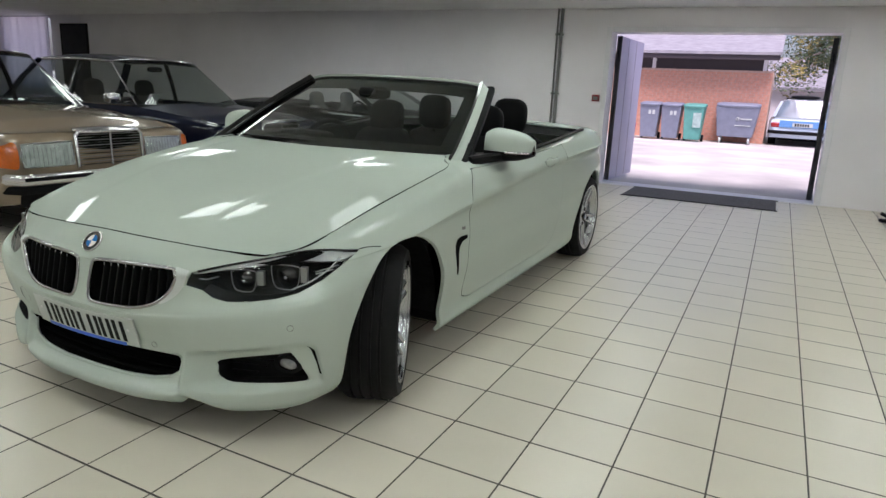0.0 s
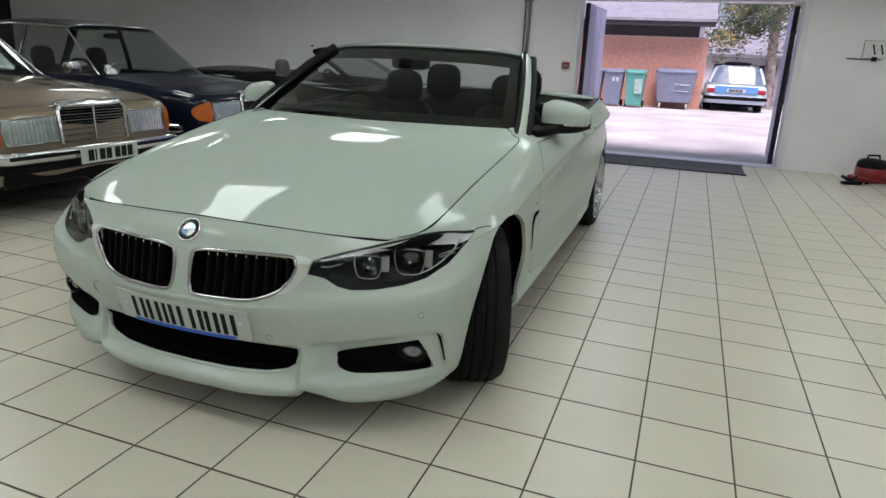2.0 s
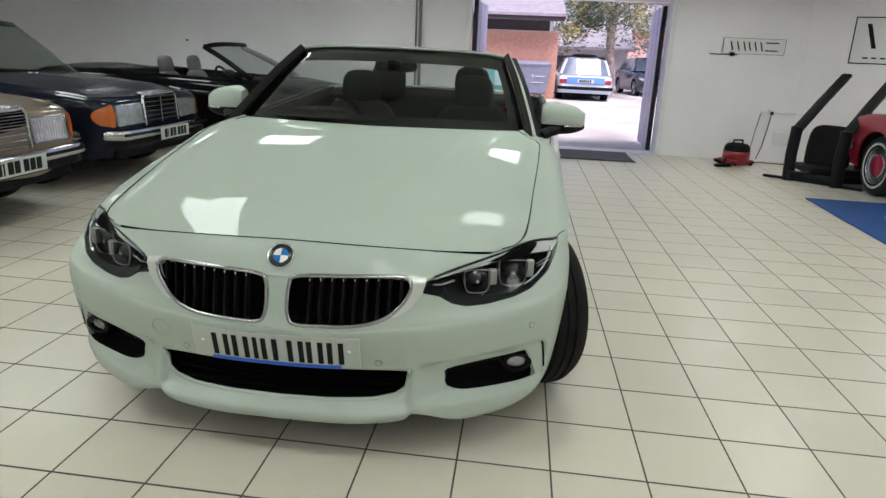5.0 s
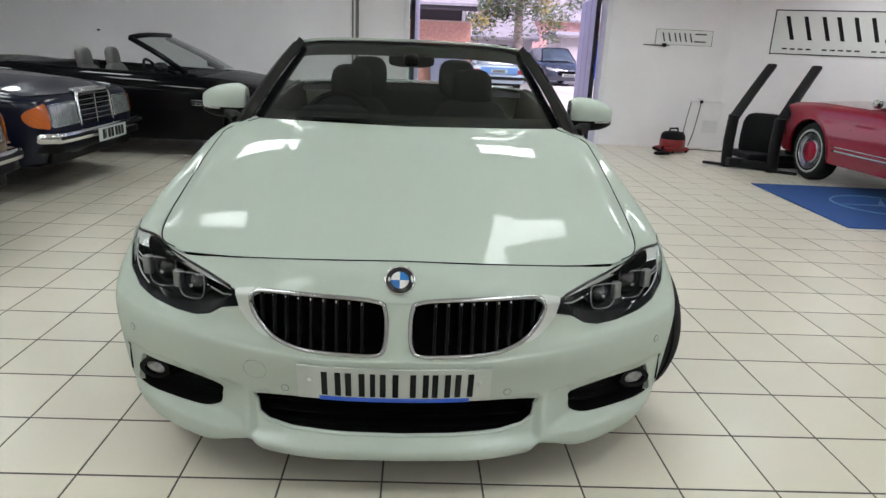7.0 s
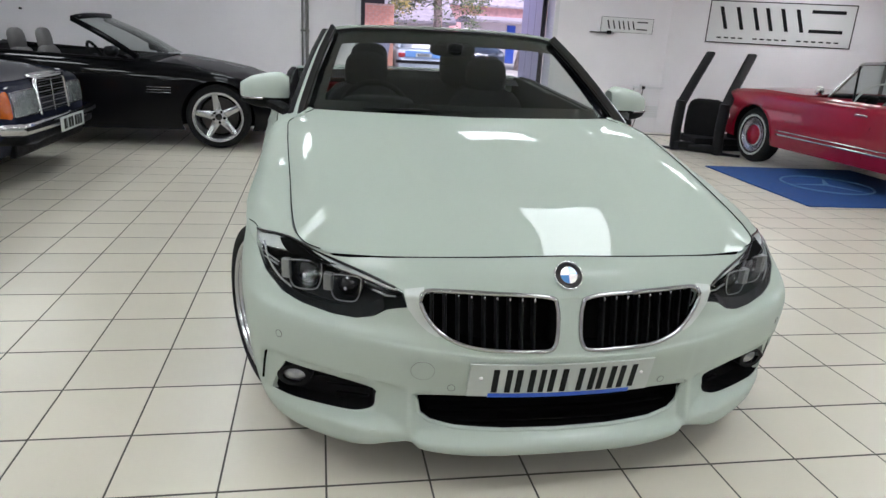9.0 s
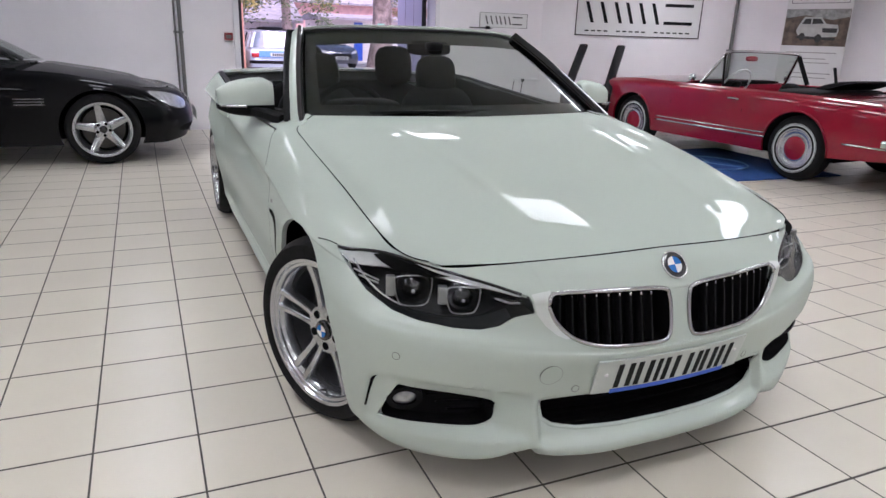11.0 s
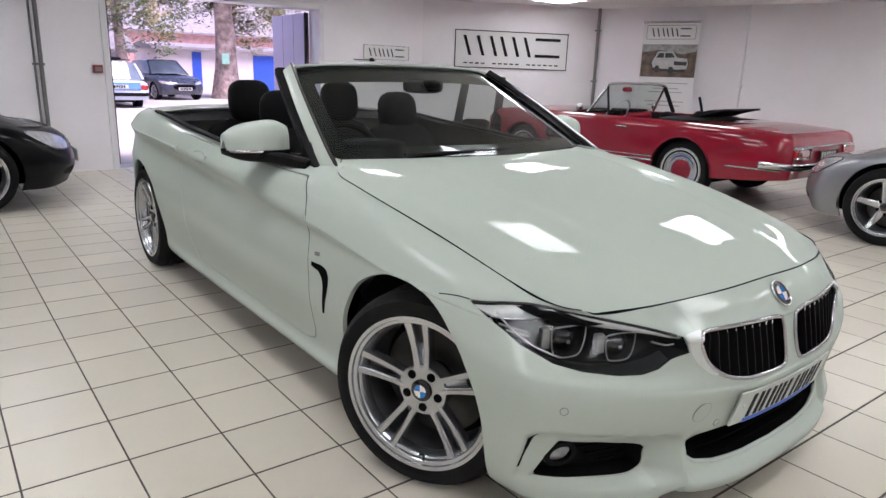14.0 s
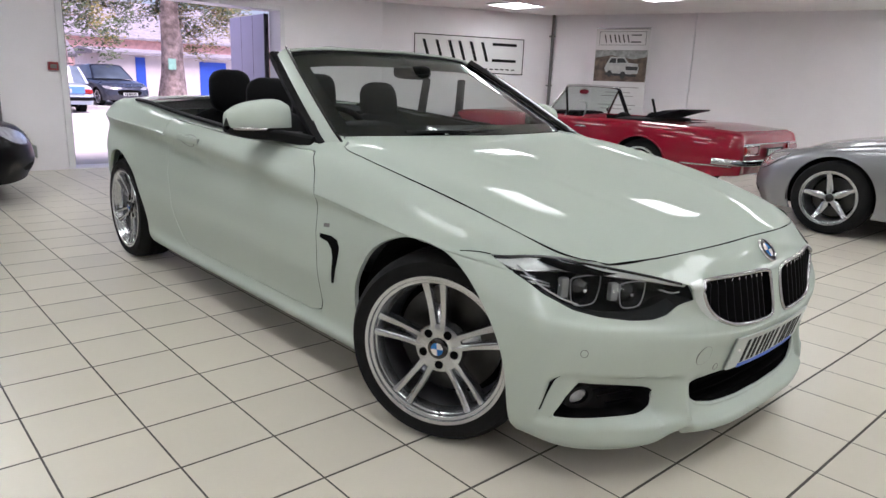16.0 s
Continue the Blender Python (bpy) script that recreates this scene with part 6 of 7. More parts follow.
    part("grille", c.raw.patch(gp, "front", .003, 16), M["void"], ob)
    return c


red_roadster(pose(5.197, 6.599, 0, 0, 0, 182.2))
# ---- doorway, signs and loose things ----
trim = tagged(new("door_1"), "white painted timber frame round the open doorway", "door frame", kind="structure")
for a in ((DOOR_L - .065, DOOR_L + .006, NORTH - .025, NORTH + .30, -.0, DOOR_H + .065), (DOOR_R - .006, DOOR_R + .065, NORTH - .025, NORTH + .30, -.0, DOOR_H + .065), (DOOR_L + .006, DOOR_R - .006, NORTH - .025, NORTH + .30, DOOR_H - .006, DOOR_H + .065)):
    part("frame_post", box(*a, .006), M["frame_white"], trim)
part("threshold", box(DOOR_L, DOOR_R, NORTH - .02, NORTH + .30, -.03, .012, .004), M["frame_white"], trim)


def leaf(hinge, sign, angles, widths):
    """A folding door leaf swung out into the yard."""
    e = thing("folding_door", "lilac-grey boarded folding door standing open", "door", pose(hinge, NORTH + .30, .02), "open doors")
    x, y = 0.0, 0.0
    for k, (a, w) in enumerate(zip(angles, widths)):
        m = pose(x, y, 0, 0, 0, a)
        part("panel", box(0, w, -.022, .022, 0, DOOR_H - .05, .004), M["door_grey"], e, at=m)
        for b in (.33, .66):
            part("joint", box(w * b - .004, w * b + .004, -.0235, .0235, .01, DOOR_H - .06), M["door_dark"], e, at=m)
        part("edge", box(-.015, .012, -.032, .032, 0, DOOR_H - .05, .004), M["door_dark"], e, at=m)
        x += w * math.cos(radians(a))
        y += w * math.sin(radians(a))
    for z in (.25, 1.0, 1.75):
        part("hinge", rod((0, -.02, z - .05), (0, -.02, z + .05), .012, seg=10), M["steel"], e)
    return e


leaf(DOOR_L + .05, 1, (86.5,), (1.26,))
leaf(DOOR_R - .05, -1, (86.5,), (1.28,))

mat1 = thing("doormat", "dark grey ribbed doormat lying inside the doorway", "mat")
part("mat", box(.44, 2.19, 7.16, 8.02, .001, .014, .004), M["doormat"], mat1)
part("border", box(.42, 2.21, 7.14, 7.16, .001, .010), M["plastic"], mat1)
part("border", box(.42, 2.21, 8.02, 8.04, .001, .010), M["plastic"], mat1)

mat2 = thing("floor_mat", "blue floor mat with a pale ring emblem", "mat", pose(4.36, 4.36, 0, 0, 0, -3))
part("mat", box(-.82, .95, -.90, .90, .001, .012, .003), M["bluemat"], mat2)
part("emblem", tube([(.42 * math.cos(2 * math.pi * i / 48), .42 * math.sin(2 * math.pi * i / 48), .0125) for i in range(48)], .011, 6, True), M["matlogo"], mat2, "pale blue ring")
for a in (90, 210, 330):
    part("emblem_arm", prism([(-.03, 0), (0, .40), (.03, 0)], .0122, .0150, "Z"), M["matlogo"], mat2, at=pose(0, 0, 0, 0, 0, a - 90 - 30))

# conduits
def conduit(x, y, r, z1=CEIL, label="grey metal conduit running up the wall", name="conduit", mat="conduit"):
    e = thing(name, label, "conduit", pose(x, y, 0))
    part("pipe", rod((0, 0, .0), (0, 0, z1), r, seg=12), M[mat], e)
    for z in (.4, 1.2, 2.0):
        part("clip", box(-r - .012, r + .012, -r - .003, r + .02, z - .012, z + .012, .003), M[mat], e)
    return e


conduit(-.80, NORTH - .026, .022)
conduit(-.86, NORTH - .018, .012)
conduit(C2.x - .06, C2.y - .035, .026, label="dark grey conduit in the wall corner")
corner_x = Vector((7.75, 4.65, 0)) - Vector((.04, 0, 0))
conduit(corner_x.x, corner_x.y, .012, label="thin white conduit running up the wall", mat="frame_white")

alarm = thing("alarm_box", "small dark red and grey alarm call point on the wall", "alarm", pose(-.235, NORTH, 1.165))
part("case", box(-.05, .05, -.045, 0, -.045, .045, .008), M["red_plastic"], alarm)
part("window", box(-.033, .033, -.049, -.043, -.025, .02, .003), M["conduit"], alarm)


def board(name, label, at, w, h, rim, marks):
    """A sign: a white board with a thin dark frame and plain dark shapes."""
    e = thing(name, label, "sign", at)
    part("board", box(-w / 2, w / 2, -.014, 0, -h / 2, h / 2, .002), M["paper"], e)
    for a in ((-w / 2, w / 2, h / 2 - rim, h / 2), (-w / 2, w / 2, -h / 2, -h / 2 + rim), (-w / 2, -w / 2 + rim, -h / 2, h / 2), (w / 2 - rim, w / 2, -h / 2, h / 2)):
        part("border", box(a[0], a[1], -.018, -.0135, a[2], a[3]), M["ink"], e)
    for poly in marks:
        part("mark", prism(poly, -.0175, -.0135), M["ink"], e)
    return e


def emblem(w, h, cz, bar):
    """Slanted and level strokes that stand for the firm's mark."""
    out = []
    for x0, gap in ((-.475, .125), (-.125, .115)):
        for k in range(3):
            a = x0 * w + gap * w * k
            s = .055 * w
            out.append([(a, cz + h / 2), (a + bar, cz + h / 2), (a + bar + s, cz - h / 2), (a + s, cz - h / 2)])
    for z in (cz + h / 2 - bar * .9, cz - h / 2):
        out.append([(.225 * w, z), (.475 * w, z), (.475 * w, z + bar * .9), (.225 * w, z + bar * .9)])
    return out


sd = (C2 - C1).normalized()
big_w, big_h = 1.90, .575
mid = C1 + sd * 1.463
marks = emblem(1.72, .30, .055, .05)
for k in range(17):
    if k in (4, 10):
        continue
    x = -.80 + .096 * k
    marks.append([(x, -.222), (x + .060, -.222), (x + .060, -.203), (x, -.203)])
board("wall_sign", "large white wall sign with black strokes in a thin frame", Matrix.Translation((mid.x, mid.y, 1.635)) @ Matrix.Rotation(math.atan2(sd.y, sd.x), 4, "Z"), big_w, big_h, .014, marks)
board("small_sign", "small white wall sign with black strokes", pose(3.715, NORTH, 1.515), .80, .205, .004, emblem(.66, .115, 0, .018))
sh = thing("wall_shelf", "short dark rail fixed under the small sign", "rail", pose(3.32, NORTH, 1.40))
part("rail", box(-.16, .20, -.03, 0, -.006, .006), M["steel"], sh)
part("bracket", box(.10, .15, -.05, 0, -.02, .03, .004), M["steel"], sh)

# roller banner
ed = (E2 - C2).normalized()
b0 = Vector((7.24, 5.60, 0))
banner = thing("roller_banner", "tall white roller banner with a photograph panel", "banner", Matrix.Translation(b0) @ Matrix.Rotation(math.atan2(ed.y, ed.x), 4, "Z"))
part("sheet", box(-.425, .425, -.003, .003, .08, 2.10), M["paper"], banner)
part("foot", box(-.43, .43, -.10, .10, 0, .085, .02), M["alloy"], banner)
part("pole", rod((0, .02, .08), (0, .02, 2.10), .01, seg=8), M["alloy"], banner)
part("top_rail", box(-.43, .43, -.012, .012, 2.09, 2.12, .004), M["alloy"], banner)
for a in ((-.37, .37, 2.055, 2.06), (-.37, .37, 1.855, 1.86), (-.37, -.365, 1.855, 2.06), (.365, .37, 1.855, 2.06)):
    part("border", box(a[0], a[1], -.006, -.0028, a[2], a[3]), M["ink"], banner)
for poly in emblem(.62, .12, 1.955, .018):
    part("mark", prism(poly, -.006, -.0028), M["ink"], banner)
M["photo"] = material("photo_print", (0.12, 0.085, 0.062), 0.4, var=0.6, scale=11)
M["photo_sky"] = material("photo_sky_print", (0.30, 0.31, 0.30), 0.4, var=0.4, scale=14)
M["photo_pale"] = material("photo_pale_print", (0.46, 0.47, 0.45), 0.4, var=0.15, scale=12)
M["photo_dark"] = material("photo_dark_print", (0.035, 0.035, 0.038), 0.4, var=0.4, scale=20)
part("photo", box(-.415, .415, -.0055, -.0028, 1.30, 1.78), M["photo"], banner, "brownish photograph of a pale vehicle")
part("photo_sky", prism([(-.413, 1.778), (.413, 1.778), (.413, 1.68), (.2, 1.64), (-.15, 1.70), (-.413, 1.66)], -.0062, -.005), M["photo_sky"], banner)
for poly in ([(-.25, 1.50), (-.22, 1.575), (-.16, 1.68), (.06, 1.675), (.13, 1.59), (.28, 1.575), (.30, 1.50), (.285, 1.425), (.05, 1.405), (-.22, 1.44)],):
    part("photo_vehicle", prism(poly, -.0075, -.006), M["photo_pale"], banner)
for poly in ([(-.185, 1.585), (-.145, 1.655), (-.07, 1.655), (-.07, 1.585)], [(-.05, 1.585), (-.05, 1.655), (.05, 1.655), (.10, 1.592)], [(.09, 1.535), (.285, 1.53), (.28, 1.475), (.10, 1.478)], [(-.24, 1.43), (.28, 1.41), (.26, 1.375), (-.22, 1.395)]):
    part("photo_shape", prism(poly, -.009, -.0074), M["photo_dark"], banner)
for x, z, r in ((-.16, 1.42, .05), (.055, 1.40, .056)):
    wheel_disc = [(x + .8 * r * math.cos(a), z + r * math.sin(a)) for a in np.linspace(0, 2 * math.pi, 15)[:-1]]
    part("photo_wheel", prism(wheel_disc, -.0096, -.0074), M["photo_dark"], banner)
for z, w in ((1.205, .33), (1.125, .20), (1.07, .26), (.93, .3), (.87, .25)):
    part("line", box(-w, w, -.006, -.0028, z, z + .011), M["lilac"], banner)

# black folding stand with two raised arms
st = thing("lift_stand", "black steel workshop stand with two raised arms", "stand")
for (x, y) in ((3.84, 6.46), (4.22, 6.10)):
    part("post", bar_mesh([(x, y, .0), (x - .01, y + .01, .30), (x, y, .62)], .11, .10, (0, 1, 0)), M["steel"], st)
    part("arm", bar_mesh([(x, y, .58), (x + .36, y + .36, .89), (x + .75, y + .75, 1.20)], .115, .05), M["steel"], st)
part("base_beam", box(3.80, 4.95, 6.30, 6.42, .02, .12, .01, pose(0, 0, 0)), M["steel"], st)
part("base_beam", bar_mesh([(3.84, 6.46, .06), (4.22, 6.10, .06)], .10, .10), M["steel"], st)
part("foot_rail", bar_mesh([(3.62, 6.62, .02), (3.84, 6.46, .02)], .06, .03), M["steel"], st)
part("foot_rail", bar_mesh([(4.22, 6.10, .02), (4.42, 5.92, .02)], .06, .03), M["steel"], st)
part("pad", tilted(pad(0, 0, 0, .24, .10, .28, 4), pose(4.30, 6.62, .36, -10, 0, -40)), M["rubber"], st)
part("pad", tilted(pad(0, 0, 0, .2, .10, .25, 4), pose(4.72, 6.36, .33, -10, 0, -40)), M["rubber"], st)
part("tray", box(4.0, 4.9, 6.25, 6.8, .10, .18, .02), M["steel"], st)

# vacuum cleaner
v = thing("vacuum_cleaner", "red and black drum vacuum cleaner on the floor", "vacuum cleaner", pose(3.56, 7.55, 0, 0, 0, 25))
vb, vf = lathe([(.001, .05), (.15, .05), (.17, .08), (.17, .17), (.155, .185), (.001, .185)], 32, "Z")
part("drum", mesh_from("drum", vb, vf), M["red_plastic"], v)
vb, vf = lathe([(.165, .18), (.16, .23), (.13, .27), (.05, .285), (.001, .285)], 32, "Z")
part("lid", mesh_from("lid", vb, vf), M["plastic"], v, "black domed lid")
part("handle", tube([(-.08, 0, .27), (-.07, 0, .32), (.07, 0, .32), (.08, 0, .27)], .012, 8), M["plastic"], v)
part("skirt", box(-.18, .18, -.16, .16, .015, .075, .03), M["red_plastic"], v)
for x, y in ((-.13, -.14), (.13, -.14), (-.13, .14), (.13, .14)):
    part("castor", tilted(pad(0, 0, 0, .025, .02, .025), pose(x, y, .026)), M["plastic"], v)
part("hose", tube([(-.12 - .03 * i, -.05 + .05 * math.sin(i * .9), .05 + .03 * math.cos(i * .7)) for i in range(9)], .02, 8), M["plastic"], v)
part("floor_tool", box(-.46, -.24, -.22, -.14, .002, .04, .012), M["plastic"], v)
part("cable", tube([(.15, 0, .05), (.30, .10, .01), (.5, .05, .008), (.75, -.15, .008), (1.0, -.35, .008)], .006, 6), M["plastic"], v)

# wall outlets right of the doorway
so = thing("wall_socket", "white socket box with cables hanging on the wall", "socket", pose(4.08, NORTH, .66))
part("trunking", box(-.14, .34, -.03, 0, -.015, .015, .004), M["frame_white"], so)
part("box", box(-.04, .04, -.04, 0, -.045, .045, .006), M["frame_white"], so)
part("plug", box(-.02, .02, -.075, -.04, -.02, .02, .006), M["plastic"], so)
part("cable", tube([(0, -.05, -.02), (-.02, -.05, -.2), (-.06, -.06, -.45), (-.12, -.08, -.63)], .006, 6), M["plastic"], so)
part("cable", tube([(-.13, -.02, 0), (-.17, -.03, -.25), (-.22, -.05, -.6)], .005, 6), M["plastic"], so)
ve = thing("wall_vent", "low grey slatted vent in the wall", "vent", pose(4.27, NORTH, .31))
part("frame", box(-.11, .11, -.015, 0, -.09, .09, .004), M["frame_white"], ve)
for k in range(5):
    part("slat", box(-.09, .09, -.022, -.012, -.07 + .033 * k, -.055 + .033 * k), M["paper"], ve)
hook = thing("wall_hook", "small dark hook on the wall", "hook", pose(-4.25, NORTH, 1.28))
part("knob", rod((0, -.04, 0), (0, 0, 0), .013, seg=10), M["steel"], hook)

# west end: tall window and dark door
win = tagged(new("window_1"), "tall window with white frame and a drawn white curtain", "window", kind="structure", group="")
yy = NORTH + .16
for a in ((WIN_L, WIN_L + .06, .8, CEIL), (WIN_R - .06, WIN_R, .8, CEIL), (WIN_L, WIN_R, .8, .87), (WIN_L, WIN_R, CEIL - .06, CEIL - .002), ((WIN_L + WIN_R) / 2 - .03, (WIN_L + WIN_R) / 2 + .03, .87, CEIL - .06)):
    part("window_frame", box(a[0], a[1], yy + .08, yy + .14, a[2], a[3]), M["frame_white"], win)
part("pane", box(WIN_L + .06, WIN_R - .06, yy + .105, yy + .110, .87, CEIL - .06), M["lens"], win).visible_shadow = False
part("window_sill", box(WIN_L - .04, WIN_R + .04, yy - .08, yy + .1, .77, .80, .005), M["frame_white"], win)
cur = thing("curtain", "white pleated curtain hanging beside the window", "curtain")
cv, cf = [], []
for i in range(41):
    x = WIN_L - .25 + (WIN_R - WIN_L + .33) * i / 40
    for z in (CEIL - .05, 1.5, .05):
        cv.append((x, yy - .10 + .03 * math.sin(i * 1.25), z))
for i in range(40):
    for j in range(2):
        a = i * 3 + j
        cf.append((a, a + 1, a + 4, a + 3))
M["curtain"] = material("white_curtain", (0.85, 0.83, 0.88), 0.9, var=0.05, scale=20)
_nt = M["curtain"].node_tree
_tl, _mx = _nt.nodes.new("ShaderNodeBsdfTranslucent"), _nt.nodes.new("ShaderNodeMixShader")
_tl.inputs[0].default_value, _mx.inputs[0].default_value = (0.9, 0.87, 0.94, 1), 0.6
_nt.links.new(_nt.nodes["Principled BSDF"].outputs[0], _mx.inputs[1])
_nt.links.new(_tl.outputs[0], _mx.inputs[2])
_nt.links.new(_mx.outputs[0], _nt.nodes["Material Output"].inputs[0])
part("cloth", mesh_from("cloth", cv, cf), M["curtain"], cur)
part("rod", rod((WIN_L, yy - .10, CEIL - .04), (WIN_R + .1, yy - .10, CEIL - .04), .012), M["alloy"], cur)
dd = tagged(new("door_2"), "dark closed door in the far wall", "door", kind="structure")
part("door_panel", box(-11.75, -10.97, yy - .02, yy, .0, 2.12, .006), M["door_dark"], dd)
part("door_frame", box(-11.80, -10.92, yy - .012, yy - .001, 0, 2.16), M["steel"], dd)

# ---- the yard ----
G = -.03
M["concrete"] = material("yard_concrete", (0.52, 0.495, 0.455), 0.9, var=0.26, scale=.7, bump=0.4, bump_scale=25, dirt=(0.30, 0.28, 0.28), dirt_amount=0.40, coords="Position")
M["brick"] = material("orange_brick", (0.66, 0.34, 0.24), 0.85, var=0.15, scale=10, bump=0.4, bump_scale=60, coords="Position")
M["mortar"] = material("brick_mortar", (0.60, 0.42, 0.33), 0.95, var=0.15, scale=12, coords="Position")
M["roof"] = material("grey_roof", (0.30, 0.29, 0.31), 0.8, var=0.2, scale=4, bump=0.3, coords="Position")
M["fascia"] = material("dark_fascia", (0.05, 0.04, 0.045), 0.7, var=0.15)
M["bin_grey"] = material("grey_bin_plastic", (0.19, 0.21, 0.27), 0.5, var=0.1)
M["bin_green"] = material("green_bin_plastic", (0.10, 0.33, 0.28), 0.5, var=0.1)
M["pink"] = material("pink_plastic", (0.50, 0.05, 0.17), 0.5, var=0.1)
M["render_wall"] = material("pale_render", (0.70, 0.65, 0.65), 0.9, var=0.1, scale=1.5, coords="Position")
M["rose_wall"] = material("rose_brick_far", (0.60, 0.36, 0.34), 0.9, var=0.2, scale=3, coords="Position")
M["blue_door"] = material("bright_blue_door", (0.03, 0.10, 0.55), 0.5, var=0.08)
M["bark"] = material("tree_bark", (0.48, 0.38, 0.34), 0.95, var=0.5, scale=5, bump=1.0, bump_scale=14, dirt=(0.09, 0.07, 0.055), dirt_amount=0.7, coords="Position")
M["leaf"] = material("tree_leaf", (0.075, 0.11, 0.045), 0.6, var=0.45, scale=1.2, coords="Position")
M["leaf_gold"] = material("yellowing_leaf", (0.24, 0.20, 0.05), 0.6, var=0.4, scale=1.0, coords="Position")
ground = slab("ground", box(-400, 400, NORTH + .28, 600, G - .3, G), M["concrete"], "pale worn concrete yard", "ground")

# brick outbuilding
ob_ = thing("outbuilding", "orange brick outbuilding with an overhanging grey roof", "building")
BY, BX0, BX1, BH = 20.9, -5.0, 1.72, 2.08
part("core", box(BX0, BX1, BY + .02, BY + 3.0, G, BH), M["mortar"], ob_)
# a dark block stands in for the shade under the eaves
part("dark_gap", box(BX0, BX1 - .25, BY + .12, BY + 2.9, BH, BH + .32), M["fascia"], ob_)
for x in (-1.75, 1.42):
    part("post", box(x, x + .1, BY + .05, BY + .15, BH, BH + .34), M["frame_white"], ob_)
part("fascia", box(BX0 - .3, BX1 + .12, BY - .55, BY - .45, BH + .28, BH + .46, .01), M["fascia"], ob_)
part("roof", prism([(BY - .6, BH + .42), (BY - .6, BH + .50), (BY + 3.2, BH + 1.35), (BY + 3.2, BH + 1.27)], BX0 - .35, BX1 + .15, "X"), M["roof"], ob_)
bv, bf = [], []
rr = random.Random(3)
def brick_box(x0, x1, y0, y1, z0, z1):
    n = len(bv)
    bv.extend([(x0, y0, z0), (x1, y0, z0), (x1, y0, z1), (x0, y0, z1), (x0, y1, z0), (x1, y1, z0), (x1, y1, z1), (x0, y1, z1)])
    bf.extend([tuple(n + k for k in f) for f in ((0, 1, 2, 3), (1, 5, 6, 2), (4, 0, 3, 7), (3, 2, 6, 7), (0, 4, 5, 1))])
kept = 0
for j in range(27):
    z = G + .01 + .076 * j
    x = BX0 + (.11 if j % 2 else 0)
    while x < BX1 - .05:
        w = min(.215, BX1 - x)
        if x > -2.6:
            brick_box(x, x + w - .01, BY - rr.uniform(.0, .006), BY + .03, z, z + .066)
        x += .225
tagged(part("bricks", mesh_from("bricks", bv, bf, False), M["brick"], ob_), kind="stuff")

# bins
M["bin_notice"] = material("faded_notice", (0.34, 0.46, 0.42), 0.6, var=0.25, scale=14)


def wheelie(x, y, mat, label, marks=(-.02, .09), rz=0):
    e = thing("wheelie_bin", label, "bin", pose(x, y, G, 0, 0, rz), "bins by the wall")
    bm = bmesh.new()
    lo = [bm.verts.new(p) for p in ((-.22, -.24, .06), (.22, -.24, .06), (.22, .26, .06), (-.22, .26, .06))]
    hi = [bm.verts.new(p) for p in ((-.28, -.34, 1.0), (.28, -.34, 1.0), (.28, .33, 1.0), (-.28, .33, 1.0))]
    bm.faces.new(lo[::-1])
    bm.faces.new(hi)
    for k in range(4):
        bm.faces.new((lo[k], lo[(k + 1) % 4], hi[(k + 1) % 4], hi[k]))
    bmesh.ops.bevel(bm, geom=list(bm.edges), offset=.02, segments=2, affect="EDGES")
    part("tub", bm, mat, e)
    part("lid", tilted(pad(0, 0, 0, .31, .38, .05, 5), pose(0, -.01, 1.04, 4)), mat, e)
    part("handle", rod((-.24, .37, .99), (.24, .37, .99), .015, seg=8), mat, e)
    for s in (-1, 1):
        part("wheel", tilted(mesh_from("w", *lathe([(.02, -.03), (.1, -.03), (.1, .03), (.02, .03)], 20)), pose(s * .25, .26, .1)), M["rubber"], e)
    for x in marks:
        part("mark", box(x, x + .07, -.335, -.318, .74, .86), M["plate"], e, "plain white mark")
    return e


wheelie(-1.42, 19.75, M["bin_grey"], "slate-grey wheelie bin with two white marks")
wheelie(-.82, 19.85, M["bin_grey"], "slate-grey wheelie bin with two white marks")
w3 = wheelie(-.18, 19.8, M["bin_green"], "green wheelie bin with a pale notice", ())
part("notice", box(.00, .22, -.325, -.295, .42, .84), M["bin_notice"], w3, "pale green faded notice")
bb = thing("waste_container", "large dark grey four-wheeled waste container", "bin", pose(.95, 20.35, G) @ Matrix.Diagonal((.86, .9, .9, 1)))
bm = bmesh.new()
lo = [bm.verts.new(p) for p in ((-.55, -.38, .22), (.55, -.38, .22), (.55, .38, .22), (-.55, .38, .22))]
hi = [bm.verts.new(p) for p in ((-.68, -.50, 1.18), (.68, -.50, 1.18), (.68, .46, 1.18), (-.68, .46, 1.18))]
bm.faces.new(lo[::-1])
bm.faces.new(hi)
for k in range(4):
    bm.faces.new((lo[k], lo[(k + 1) % 4], hi[(k + 1) % 4], hi[k]))
bmesh.ops.bevel(bm, geom=list(bm.edges), offset=.025, segments=2, affect="EDGES")
part("tub", bm, M["bin_grey"], bb)
part("lid", tilted(pad(0, 0, 0, .70, .52, .07, 5), pose(0, -.02, 1.23, 3)), M["bin_grey"], bb)
for sx in (-.45, .45):
    for sy in (-.3, .3):
        part("castor", tilted(mesh_from("w", *lathe([(.02, -.03), (.1, -.03), (.1, .03), (.02, .03)], 18)), pose(sx, sy, .1)), M["plate"], bb)
        part("fork", box(sx - .03, sx + .03, sy - .03, sy + .03, .1, .24), M["steel"], bb)
part("mark", tilted(mesh_from("m", *lathe([(.035, -.004), (.055, -.004), (.055, .004), (.035, .004)], 24)), pose(.04, -.475, .80, 7, 0, 90)), M["plate"], bb)
